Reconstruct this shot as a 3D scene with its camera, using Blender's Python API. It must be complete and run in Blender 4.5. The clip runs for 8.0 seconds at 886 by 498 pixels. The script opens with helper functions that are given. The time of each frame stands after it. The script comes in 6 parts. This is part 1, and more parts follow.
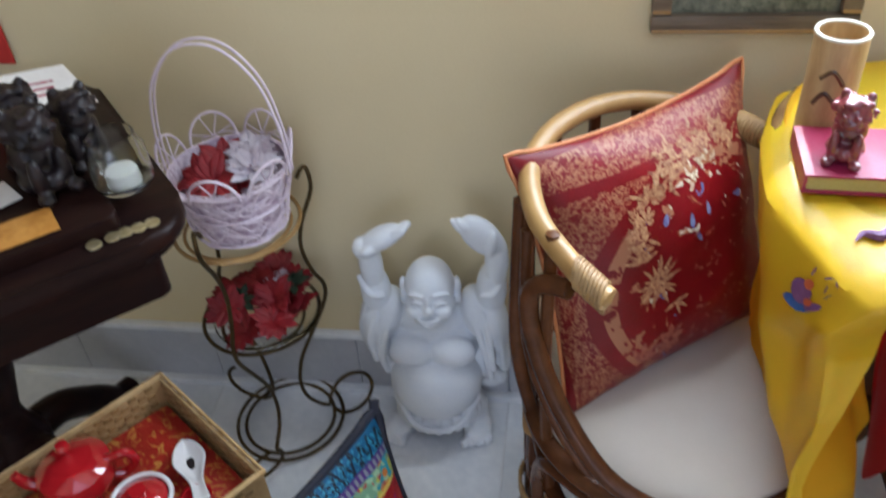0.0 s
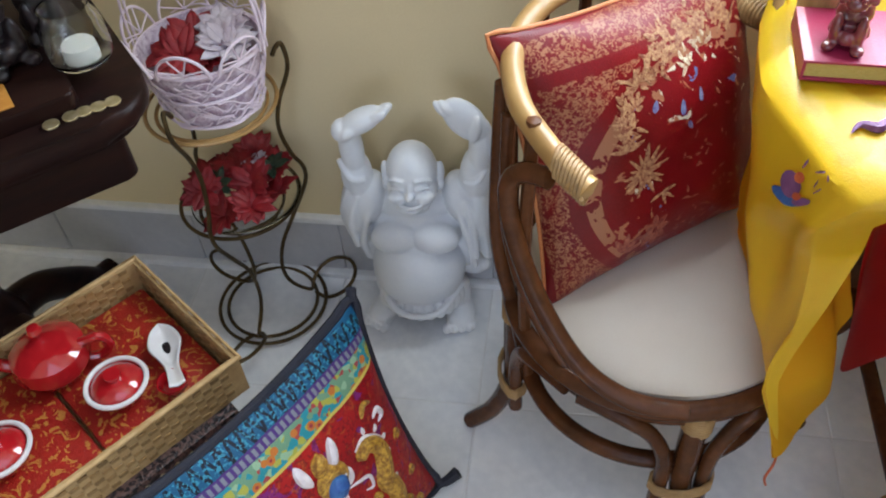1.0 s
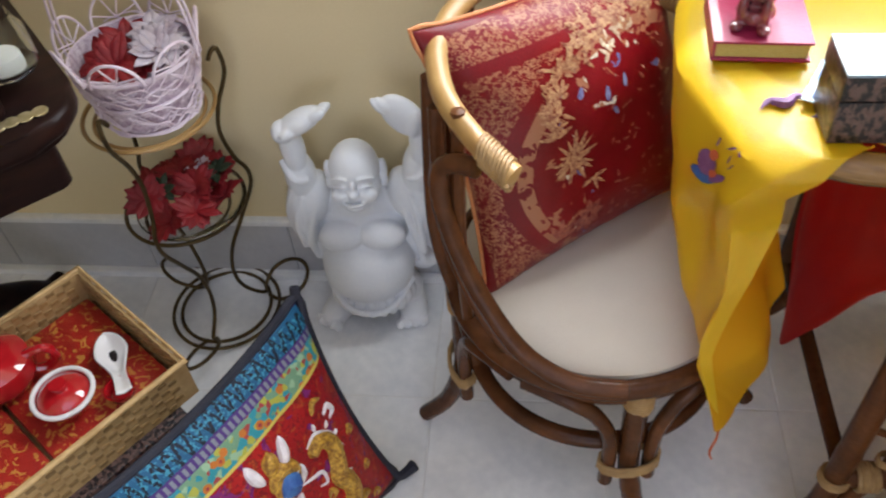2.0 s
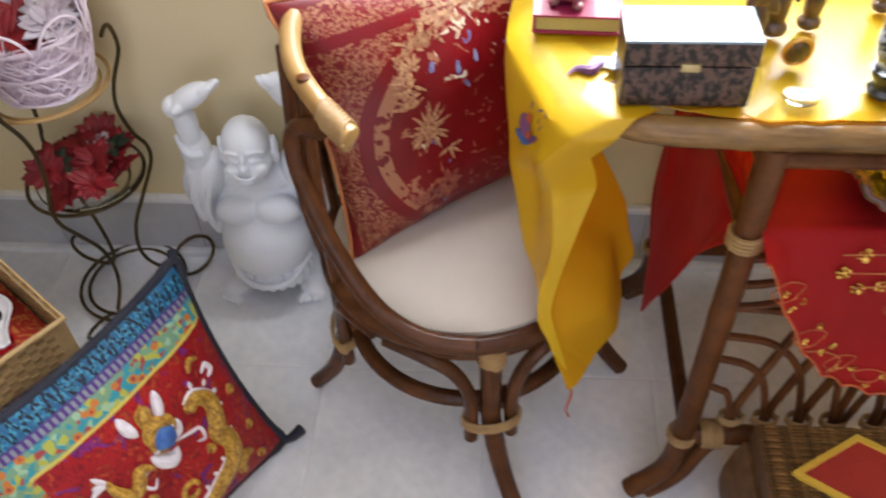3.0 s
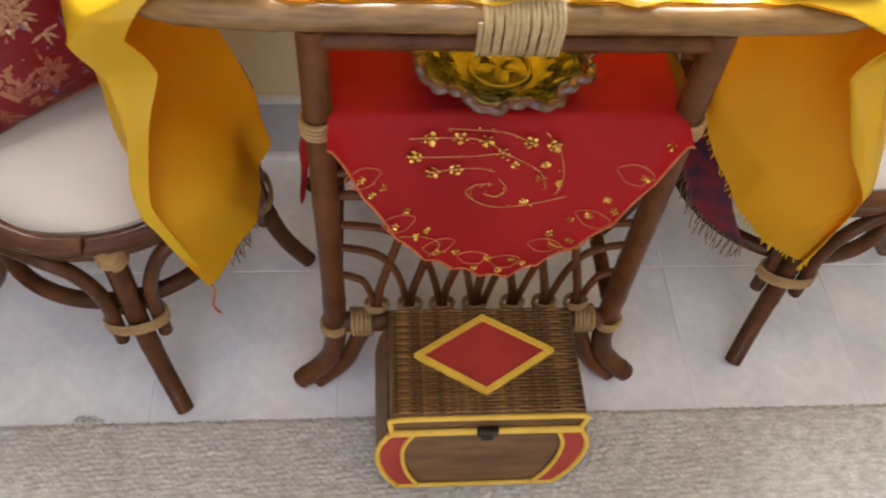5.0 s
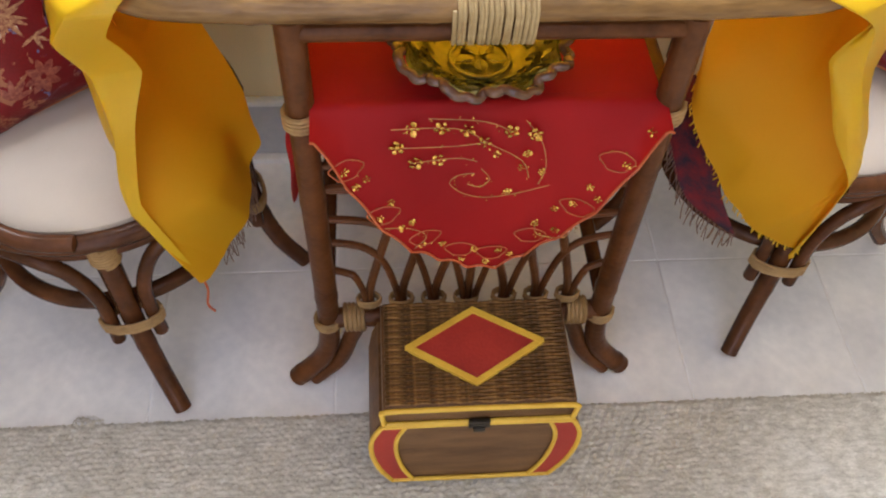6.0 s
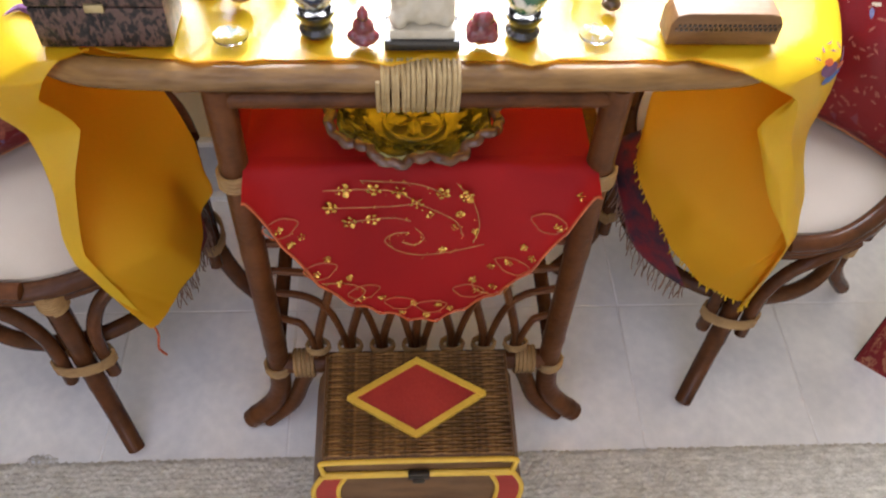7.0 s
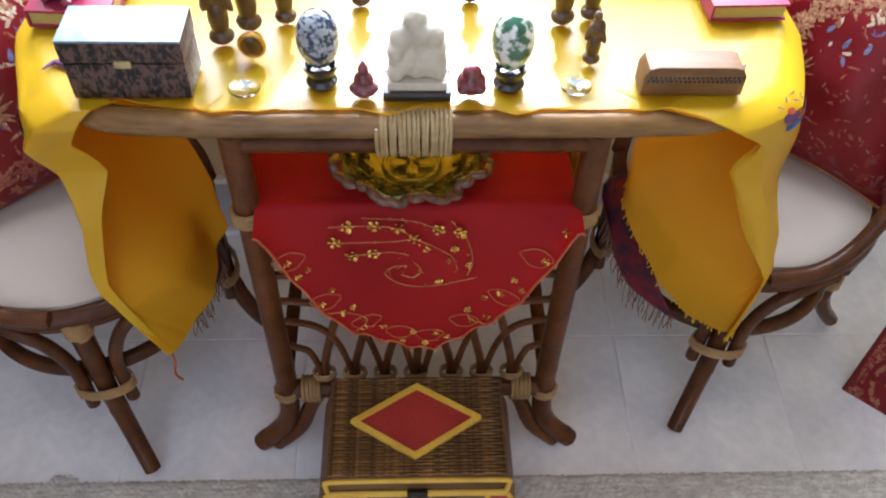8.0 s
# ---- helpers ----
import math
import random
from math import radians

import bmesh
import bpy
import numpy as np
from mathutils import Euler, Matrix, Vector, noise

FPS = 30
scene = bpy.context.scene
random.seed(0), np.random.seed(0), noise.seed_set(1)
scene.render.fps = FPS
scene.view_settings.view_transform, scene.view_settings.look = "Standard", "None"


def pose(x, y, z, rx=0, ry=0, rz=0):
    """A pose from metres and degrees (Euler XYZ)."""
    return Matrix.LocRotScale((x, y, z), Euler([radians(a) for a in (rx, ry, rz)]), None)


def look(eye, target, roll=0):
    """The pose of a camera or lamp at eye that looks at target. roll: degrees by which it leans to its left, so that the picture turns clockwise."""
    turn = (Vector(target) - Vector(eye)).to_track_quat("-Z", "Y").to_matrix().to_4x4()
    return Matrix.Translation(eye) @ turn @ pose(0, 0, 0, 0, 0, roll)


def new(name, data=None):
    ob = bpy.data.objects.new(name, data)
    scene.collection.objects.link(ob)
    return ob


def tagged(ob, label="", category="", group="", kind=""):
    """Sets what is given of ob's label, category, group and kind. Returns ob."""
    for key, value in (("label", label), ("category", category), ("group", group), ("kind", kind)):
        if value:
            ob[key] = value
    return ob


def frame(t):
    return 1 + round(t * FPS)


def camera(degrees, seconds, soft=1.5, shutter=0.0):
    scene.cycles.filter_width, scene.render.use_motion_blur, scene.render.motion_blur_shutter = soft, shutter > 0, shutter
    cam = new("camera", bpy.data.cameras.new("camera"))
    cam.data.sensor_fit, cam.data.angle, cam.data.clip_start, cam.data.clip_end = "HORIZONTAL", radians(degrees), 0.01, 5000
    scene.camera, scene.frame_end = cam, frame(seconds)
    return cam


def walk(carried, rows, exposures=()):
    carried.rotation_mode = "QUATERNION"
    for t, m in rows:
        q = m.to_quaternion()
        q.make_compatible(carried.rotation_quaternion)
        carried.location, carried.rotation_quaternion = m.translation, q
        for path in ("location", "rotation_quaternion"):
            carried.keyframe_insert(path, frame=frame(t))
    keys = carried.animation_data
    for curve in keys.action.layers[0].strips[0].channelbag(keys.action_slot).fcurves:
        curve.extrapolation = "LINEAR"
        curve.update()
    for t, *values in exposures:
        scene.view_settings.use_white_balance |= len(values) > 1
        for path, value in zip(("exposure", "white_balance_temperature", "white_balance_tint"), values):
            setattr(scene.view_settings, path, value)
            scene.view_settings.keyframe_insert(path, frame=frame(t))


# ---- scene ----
cam = camera(55.1, 8.0, soft=2.0, shutter=0.5)
PATH = [
    (0, (0.863, 0.889, 1.259), (0.572, 2.415, 0.0), -4.9),
    (0.5, (0.874, 0.907, 1.248), (0.632, 2.316, -0.151), -3.5),
    (1, (0.88, 0.923, 1.237), (0.61, 2.261, -0.224), -4.5),
    (2.5, (0.983, 0.884, 1.241), (0.814, 2.233, -0.225), -5.0),
    (3, (1.072, 0.836, 1.243), (0.929, 2.2, -0.213), -2.8),
    (3.5, (1.149, 0.812, 1.231), (1.077, 2.09, -0.305), 1.1),
    (4, (1.187, 0.801, 1.232), (1.232, 2.041, -0.337), 1.4),
    (4.5, (1.268, 0.828, 1.223), (1.412, 2.043, -0.36), 3.3),
    (5, (1.393, 0.851, 1.221), (1.552, 2.032, -0.386), 5.6),
    (5.2, (1.411, 0.823, 1.211), (1.541, 2.033, -0.376), 4.3),
    (6.3, (1.434, 0.832, 1.224), (1.566, 2.024, -0.376), 3.2),
    (6.5, (1.46, 0.84, 1.235), (1.59, 2.028, -0.369), 3.3),
    (7, (1.508, 0.853, 1.259), (1.618, 2.083, -0.314), 3.4),
    (7.5, (1.522, 0.83, 1.291), (1.613, 2.087, -0.263), 2.9),
    (8, (1.529, 0.805, 1.32), (1.601, 2.095, -0.206), 2.1),
]
EXPOSURES = [(0, -0.19, 5600, 10), (0.5, -0.09, 5700, 9), (1, -0.06, 5850, 9), (2.5, 0.03, 6350, 15), (3.5, 0.18, 6350, 16), (5, 0.23, 6450, 17), (6.5, 0.23, 6450, 18), (7, 0.11, 6300, 19), (7.5, -0.12, 6050, 18), (8, -0.27, 5900, 18)]
walk(cam, [(t, look(eye, target, roll)) for t, eye, target, roll in PATH], EXPOSURES)

# ---- world, sun, window light, overhead fill, exposure ----
world = bpy.data.worlds.new("sky")
scene.world = world
world.use_nodes = True
wn, wl = world.node_tree.nodes, world.node_tree.links
sky = wn.new("ShaderNodeTexSky")
sky.sky_type, sky.sun_disc = "NISHITA", False
sky.sun_elevation, sky.sun_rotation = radians(39), radians(2)
wn["Background"].inputs["Strength"].default_value = 0.12
wl.new(sky.outputs[0], wn["Background"].inputs["Color"])

sun = new("sun", bpy.data.lights.new("sun", "SUN"))
sun.data.energy, sun.data.angle, sun.data.color = 5.0, radians(0.6), (1.0, 0.95, 0.86)
sun.matrix_world = look((1.60, 3.94, 2.37), (1.53, 1.94, 0.75))


def area_light(name, place, target, width, height, watts, tint):
    lamp = new(name, bpy.data.lights.new(name, "AREA"))
    lamp.data.shape, lamp.data.size, lamp.data.size_y = "RECTANGLE", width, height
    lamp.data.energy, lamp.data.color = watts, tint
    lamp.matrix_world = look(place, target)


area_light("south_window_light", (0.8, -2.55, 1.45), (1.1, 1.0, 1.0), 2.0, 1.7, 26, (0.86, 0.88, 1.0))
# added fill lamp overhead that brightens the floor, no known source
area_light("skylight", (1.2, 0.0, 2.6), (1.2, 0.0, 0.0), 1.75, 1.75, 17, (0.85, 0.88, 1.0))
area_light("north_window_light", (1.59, 2.02, 1.42), (1.59, 0.0, 0.9), 1.44, 0.87, 62, (0.92, 0.98, 1.0))


# ---- materials ----
def mat(name, a, b, scale=6.0, rough=0.5, bump=0.1, fine=120.0, stretch=(1, 1, 1), metallic=0.0, spec=0.5, coat=0.0, spread=0.5, bump_scale=None, sheen=0.0, vary=0.0):
    """A surface of two mixed tones with large and fine variation and a fine relief."""
    m = bpy.data.materials.new(name)
    m.use_nodes = True
    n, l = m.node_tree.nodes, m.node_tree.links
    p = n["Principled BSDF"]
    co = n.new("ShaderNodeTexCoord")
    mp = n.new("ShaderNodeMapping")
    mp.inputs["Scale"].default_value = stretch
    l.new(co.outputs["Object"], mp.inputs["Vector"])
    big, small = n.new("ShaderNodeTexNoise"), n.new("ShaderNodeTexNoise")
    big.inputs["Scale"].default_value, big.inputs["Detail"].default_value = scale, 5
    small.inputs["Scale"].default_value, small.inputs["Detail"].default_value = fine, 3
    mix = n.new("ShaderNodeMixRGB")
    mix.inputs[1].default_value, mix.inputs[2].default_value = (*a, 1), (*b, 1)
    add = n.new("ShaderNodeMath")
    add.operation = "MULTIPLY_ADD"
    add.inputs[1].default_value = 0.35
    ramp = n.new("ShaderNodeMapRange")
    ramp.inputs["From Min"].default_value, ramp.inputs["From Max"].default_value = 0.67 - spread * 0.4, 0.67 + spread * 0.4
    for tex in (big, small):
        l.new(mp.outputs[0], tex.inputs["Vector"])
    l.new(small.outputs[0], add.inputs[0])
    l.new(big.outputs[0], add.inputs[2])
    l.new(add.outputs[0], ramp.inputs["Value"])
    l.new(ramp.outputs[0], mix.inputs[0])
    colour = mix.outputs[0]
    if vary:
        info, hsv, rng = n.new("ShaderNodeObjectInfo"), n.new("ShaderNodeHueSaturation"), n.new("ShaderNodeMapRange")
        rng.inputs["To Min"].default_value, rng.inputs["To Max"].default_value = 1 - vary, 1 + vary
        l.new(info.outputs["Random"], rng.inputs["Value"])
        l.new(rng.outputs[0], hsv.inputs["Value"])
        l.new(colour, hsv.inputs["Color"])
        colour = hsv.outputs[0]
    l.new(colour, p.inputs["Base Color"])
    bp = n.new("ShaderNodeBump")
    bp.inputs["Strength"].default_value, bp.inputs["Distance"].default_value = bump, 0.002
    l.new(small.outputs[0], bp.inputs["Height"])
    l.new(bp.outputs[0], p.inputs["Normal"])
    p.inputs["Roughness"].default_value, p.inputs["Metallic"].default_value = rough, metallic
    p.inputs["Specular IOR Level"].default_value, p.inputs["Coat Weight"].default_value = spec, coat
    p.inputs["Sheen Weight"].default_value = sheen
    return m


def mat_nodes(m):
    return m.node_tree.nodes, m.node_tree.links, m.node_tree.nodes["Principled BSDF"]


def overlay(m, colour, mask_maker, keep=1.0):
    """Lays another colour over a material where mask_maker's value is high."""
    n, l, p = mat_nodes(m)
    old = p.inputs["Base Color"].links[0].from_socket
    mix = n.new("ShaderNodeMixRGB")
    mix.inputs[2].default_value = (*colour, 1)
    l.new(old, mix.inputs[1])
    mul = n.new("ShaderNodeMath")
    mul.operation, mul.inputs[1].default_value, mul.use_clamp = "MULTIPLY", keep, True
    l.new(mask_maker(n, l), mul.inputs[0])
    l.new(mul.outputs[0], mix.inputs[0])
    l.new(mix.outputs[0], p.inputs["Base Color"])
    return mul.outputs[0]


def math_node(n, l, op, *values):
    q = n.new("ShaderNodeMath")
    q.operation = op
    for i, v in enumerate(values):
        if isinstance(v, (int, float)):
            q.inputs[i].default_value = v
        else:
            l.new(v, q.inputs[i])
    return q.outputs[0]


def local_xyz(n, l):
    co, sep = n.new("ShaderNodeTexCoord"), n.new("ShaderNodeSeparateXYZ")
    l.new(co.outputs["Object"], sep.inputs[0])
    return sep.outputs, co.outputs["Object"]


def band(n, l, value, low, high):
    return math_node(n, l, "MULTIPLY", math_node(n, l, "GREATER_THAN", value, low), math_node(n, l, "LESS_THAN", value, high))


M = {}
M["wall"] = mat("wall_paint", (0.72, 0.595, 0.355), (0.78, 0.655, 0.405), 2.5, 0.75, 0.12, 260)
M["white_wall"] = mat("white_paint", (0.74, 0.72, 0.68), (0.8, 0.78, 0.74), 3, 0.7, 0.1, 200)
M["tile"] = mat("floor_tile", (0.66, 0.68, 0.715), (0.91, 0.915, 0.925), 7, 0.3, 0.05, 60, spread=0.6, vary=0.03)
M["skirting"] = mat("skirting_tile", (0.40, 0.41, 0.45), (0.56, 0.56, 0.59), 7, 0.35, 0.05, 90, spread=0.7, vary=0.04)
M["grout"] = mat("grout", (0.70, 0.70, 0.71), (0.82, 0.82, 0.82), 20, 0.9, 0.3, 300)
M["carpet"] = mat("loop_carpet", (0.44, 0.42, 0.365), (0.74, 0.715, 0.655), 85, 0.95, 0.9, 420, spread=0.55, stretch=(0.7, 1.4, 1))
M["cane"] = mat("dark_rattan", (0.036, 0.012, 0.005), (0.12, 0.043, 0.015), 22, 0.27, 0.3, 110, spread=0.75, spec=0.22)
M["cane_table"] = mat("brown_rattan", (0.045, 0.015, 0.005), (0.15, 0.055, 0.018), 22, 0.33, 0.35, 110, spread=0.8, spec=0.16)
M["cane_rim"] = mat("tan_rattan", (0.095, 0.046, 0.014), (0.31, 0.175, 0.062), 24, 0.27, 0.4, 110, spread=0.6, spec=0.35, stretch=(0.35, 1, 2))
M["bamboo"] = mat("golden_rattan", (0.30, 0.16, 0.05), (0.47, 0.29, 0.105), 10, 0.38, 0.2, 60, spread=0.7, coat=0.1)
M["binding"] = mat("cane_binding", (0.21, 0.115, 0.04), (0.40, 0.25, 0.10), 30, 0.55, 0.6, 160, spread=0.6)
M["cream"] = mat("cream_upholstery", (0.46, 0.40, 0.34), (0.56, 0.50, 0.43), 5, 0.9, 0.35, 900, sheen=0.2)
M["plaster"] = mat("painted_plaster", (0.72, 0.74, 0.78), (0.80, 0.815, 0.84), 14, 0.62, 0.15, 140, spread=0.6)
M["dark_wood"] = mat("dark_lacquered_wood", (0.008, 0.004, 0.004), (0.020, 0.008, 0.006), 7, 0.3, 0.08, 60, stretch=(1, 6, 6), spec=0.07)
M["weave_brown"] = mat("woven_cane_brown", (0.06, 0.027, 0.008), (0.24, 0.125, 0.04), 90, 0.5, 0.4, 250, spread=0.45, vary=0.22, spec=0.25)
M["brown_panel"] = mat("brown_wood_panel", (0.10, 0.05, 0.022), (0.19, 0.10, 0.045), 12, 0.45, 0.2, 140, stretch=(1, 5, 5), spec=0.25)
M["red_lacquer"] = mat("red_painted_panel", (0.30, 0.018, 0.014), (0.42, 0.035, 0.022), 14, 0.5, 0.3, 260)
M["yellow_trim"] = mat("yellow_painted_trim", (0.60, 0.36, 0.035), (0.76, 0.50, 0.06), 20, 0.5, 0.2, 140)
M["bronze"] = mat("bronze_wire", (0.055, 0.035, 0.014), (0.12, 0.08, 0.03), 40, 0.4, 0.2, 150, metallic=0.7)
M["dark_metal"] = mat("dark_metal", (0.03, 0.025, 0.02), (0.06, 0.05, 0.04), 40, 0.4, 0.2, 150, metallic=0.8)

glass = M["glass"] = bpy.data.materials.new("clear_glass")
glass.use_nodes = True
gp = glass.node_tree.nodes["Principled BSDF"]
gp.inputs["Transmission Weight"].default_value, gp.inputs["Roughness"].default_value, gp.inputs["IOR"].default_value = 1.0, 0.02, 1.45
gp.inputs["Base Color"].default_value = (0.95, 0.98, 0.97, 1)

yellow = M["yellow"] = mat("yellow_satin", (0.74, 0.51, 0.009), (0.86, 0.62, 0.014), 5, 0.36, 0.22, 500, spec=0.6)
red_cloth = M["red_cloth"] = mat("red_satin", (0.34, 0.005, 0.009), (0.47, 0.010, 0.012), 6, 0.55, 0.2, 600, spec=0.25, sheen=0.05)


def translucent(m, colour, share):
    n, l, p = mat_nodes(m)
    out = n["Material Output"]
    tr, mix = n.new("ShaderNodeBsdfTranslucent"), n.new("ShaderNodeMixShader")
    tr.inputs["Color"].default_value, mix.inputs[0].default_value = (*colour, 1), share
    l.new(p.outputs[0], mix.inputs[1])
    l.new(tr.outputs[0], mix.inputs[2])
    l.new(mix.outputs[0], out.inputs["Surface"])


translucent(yellow, (0.85, 0.46, 0.006), 0.42)
# lit copy of the satin for the flat top, coat added for window glare
yellow_top = mat("yellow_satin_glare", (0.74, 0.52, 0.009), (0.86, 0.62, 0.014), 5, 0.3, 0.25, 300, spec=0.8, coat=1.0)
yellow_top.node_tree.nodes["Principled BSDF"].inputs["Coat Roughness"].default_value = 0.24
translucent(yellow_top, (0.88, 0.42, 0.006), 0.6)
translucent(red_cloth, (0.80, 0.02, 0.01), 0.38)


# ---- shapes ----
def smooth(points, steps=6, closed=False):
    """A Catmull-Rom curve through the points."""
    pts = [Vector(p) for p in points]
    k, out = len(pts), []
    for i in range(k if closed else k - 1):
        if closed:
            a, b, c, d = pts[i - 1], pts[i], pts[(i + 1) % k], pts[(i + 2) % k]
        else:
            a, b, c, d = pts[max(i - 1, 0)], pts[i], pts[i + 1], pts[min(i + 2, k - 1)]
        for s in range(steps):
            u = s / steps
            out.append(0.5 * (2 * b + (c - a) * u + (2 * a - 5 * b + 4 * c - d) * u * u + (3 * b - 3 * c + d - a) * u ** 3))
    return out if closed else out + [pts[-1]]


def tube(points, radius, sides=10, closed=False, steps=6, bm=None, taper=None, straight=False, joints=0.0):
    """A round cane, wire or cord along a curve."""
    bm = bm or bmesh.new()
    line = [Vector(p) for p in points] if straight else smooth(points, steps, closed)
    k, rings = len(line), []
    up, run = None, 0.0
    for i, p in enumerate(line):
        a, b = (line[i - 1], line[(i + 1) % k]) if closed else (line[max(i - 1, 0)], line[min(i + 1, k - 1)])
        d = (b - a).normalized()
        if up is None:
            up = d.orthogonal().normalized()
        up = (up - d * up.dot(d)).normalized()
        side = d.cross(up)
        r = radius * (taper(i / (k - 1)) if taper else 1)
        if i:
            run += (p - line[i - 1]).length
        if joints:
            r *= 1 + 0.075 * math.exp(-(((run + 0.05) % joints - joints / 2) / 0.0045) ** 2)
        rings.append([bm.verts.new(p + (up * math.cos(t) + side * math.sin(t)) * r) for t in (2 * math.pi * j / sides for j in range(sides))])
    for i in range(k if closed else k - 1):
        a, b = rings[i], rings[(i + 1) % k]
        shift = 0
        if closed and i == k - 1:
            shift = min(range(sides), key=lambda s: (a[0].co - b[s].co).length)
        for j in range(sides):
            bm.faces.new((a[j], a[(j + 1) % sides], b[(j + 1 + shift) % sides], b[(j + shift) % sides]))
    if not closed:
        for ring, flip in ((rings[0], True), (rings[-1], False)):
            c = bm.verts.new(sum((v.co for v in ring), Vector()) / sides + (line[0] - line[1] if flip else line[-1] - line[-2]).normalized() * radius * 0.35)
            for j in range(sides):
                e = (ring[(j + 1) % sides], ring[j]) if flip else (ring[j], ring[(j + 1) % sides])
                bm.faces.new((*e, c))
    return bm


def coil(centre, a, b, rise, turns, radius, sides=6):
    """A cord wound round an axis: a and b span one turn, rise is the step to the next."""
    c, a, b, rise = Vector(centre), Vector(a), Vector(b), Vector(rise)
    pts = [c + rise * (i / 12) + a * math.cos(math.pi * i / 6) + b * math.sin(math.pi * i / 6) for i in range(12 * turns + 1)]
    return tube(pts, radius, sides, straight=True)


def lathe(profile, sides=32, bm=None, at=(0, 0, 0), squash=1.0):
    """A turned body from (radius, height) pairs."""
    bm = bm or bmesh.new()
    rings = []
    for r, z in profile:
        if r < 1e-5:
            rings.append([bm.verts.new(Vector(at) + Vector((0, 0, z)))])
        else:
            rings.append([bm.verts.new(Vector(at) + Vector((r * math.cos(t), r * squash * math.sin(t), z))) for t in (2 * math.pi * j / sides for j in range(sides))])
    for a, b in zip(rings, rings[1:]):
        for j in range(sides):
            k = (j + 1) % sides
            if len(a) == 1 and len(b) > 1:
                bm.faces.new((a[0], b[k], b[j]))
            elif len(b) == 1 and len(a) > 1:
                bm.faces.new((a[j], a[k], b[0]))
            elif len(a) > 1:
                bm.faces.new((a[j], a[k], b[k], b[j]))
    return bm


def block(x0, x1, y0, y1, z0, z1, bevel=0.0, bm=None, segments=2):
    bm = bm or bmesh.new()
    made = bmesh.ops.create_cube(bm, size=1.0, matrix=Matrix.LocRotScale(((x0 + x1) / 2, (y0 + y1) / 2, (z0 + z1) / 2), None, (x1 - x0, y1 - y0, z1 - z0)))
    if bevel:
        edges = list({e for v in made["verts"] for e in v.link_edges})
        bmesh.ops.bevel(bm, geom=edges, offset=bevel, segments=segments, affect="EDGES", profile=0.6)
    return bm


def blob(bm, place, size, turn=(0, 0, 0), detail=2):
    bmesh.ops.create_icosphere(bm, subdivisions=detail, radius=1.0, matrix=pose(*place, *turn) @ Matrix.Diagonal((*size, 1)))
    return bm


def slab(outline, z0, z1, bevel=0.0):
    """A flat plate of any outline, with thickness."""
    bm = bmesh.new()
    low = [bm.verts.new((x, y, z0)) for x, y in outline]
    top = [bm.verts.new((x, y, z1)) for x, y in outline]
    bm.faces.new(list(reversed(low)))
    bm.faces.new(top)
    k = len(low)
    for i in range(k):
        bm.faces.new((low[i], low[(i + 1) % k], top[(i + 1) % k], top[i]))
    if bevel:
        bmesh.ops.bevel(bm, geom=[e for e in bm.edges if abs(e.verts[0].co.z - e.verts[1].co.z) < 1e-6], offset=bevel, segments=3, affect="EDGES", profile=0.5)
    return bm


def bend(points, steps, crease):
    """A curve through the points, drawn towards straight lines by its crease."""
    pts = [Vector(p) for p in points]
    straight = [a.lerp(b, i / steps) for a, b in zip(pts, pts[1:]) for i in range(steps)] + [pts[-1]]
    return [p.lerp(q, crease) for p, q in zip(smooth(pts, steps), straight)]


def sheet(curves, across=24, down=24, ripple=None, crease=0.0):
    """A cloth laid through several control curves, which run from its top to its hem."""
    lines = [bend(c, 12, crease) for c in curves]
    rows = []
    for j in range(down + 1):
        picks = []
        for line in lines:
            f = j / down * (len(line) - 1)
            i = min(int(f), len(line) - 2)
            picks.append(line[i].lerp(line[i + 1], f - i))
        cross = bend(picks, 12, crease)
        row = []
        for i in range(across + 1):
            f = i / across * (len(cross) - 1)
            k = min(int(f), len(cross) - 2)
            p = cross[k].lerp(cross[k + 1], f - k)
            if ripple:
                p = p + Vector(ripple(i / across, j / down))
            row.append(p)
        rows.append(row)
    bm = bmesh.new()
    vs = [[bm.verts.new(p) for p in row] for row in rows]
    for j in range(down):
        for i in range(across):
            bm.faces.new((vs[j][i], vs[j][i + 1], vs[j + 1][i + 1], vs[j + 1][i]))
    return bm


def mesh_of(name, bm, material, flat=False):
    bmesh.ops.recalc_face_normals(bm, faces=bm.faces[:])
    me = bpy.data.meshes.new(name)
    bm.to_mesh(me)
    bm.free()
    me.materials.append(material)
    if not flat:
        me.shade_smooth()
        me.set_sharp_from_angle(angle=radians(38))
    return me


def part(name, bm, material, parent=None, label="", flat=False, thick=0.0):
    ob = new(name, mesh_of(name, bm, material, flat))
    if parent is not None:
        ob.parent = parent
    if label:
        ob["label"] = label
    if thick:
        mod = ob.modifiers.new("thickness", "SOLIDIFY")
        mod.thickness, mod.offset = thick, 0
    return ob


def thing(name, m, label, category, group="", kind=""):
    ob = new(name)
    ob.empty_display_size = 0.05
    ob.matrix_basis = m
    return tagged(ob, label, category, group, kind)


def basis(centre, xa, ya):
    """A pose with its x along xa and its y near ya."""
    x = Vector(xa).normalized()
    z = x.cross(Vector(ya)).normalized()
    y = z.cross(x)
    return Matrix.Translation(centre) @ Matrix((x, y, z)).transposed().to_4x4()


def ring_of(r, z, n=16, squash=1.0, cx=0.0, cy=0.0):
    return [(cx + r * math.cos(2 * math.pi * i / n), cy + r * squash * math.sin(2 * math.pi * i / n), z) for i in range(n)]


# ---- the room ----
WALL = 1.985
EDGE = 1.422


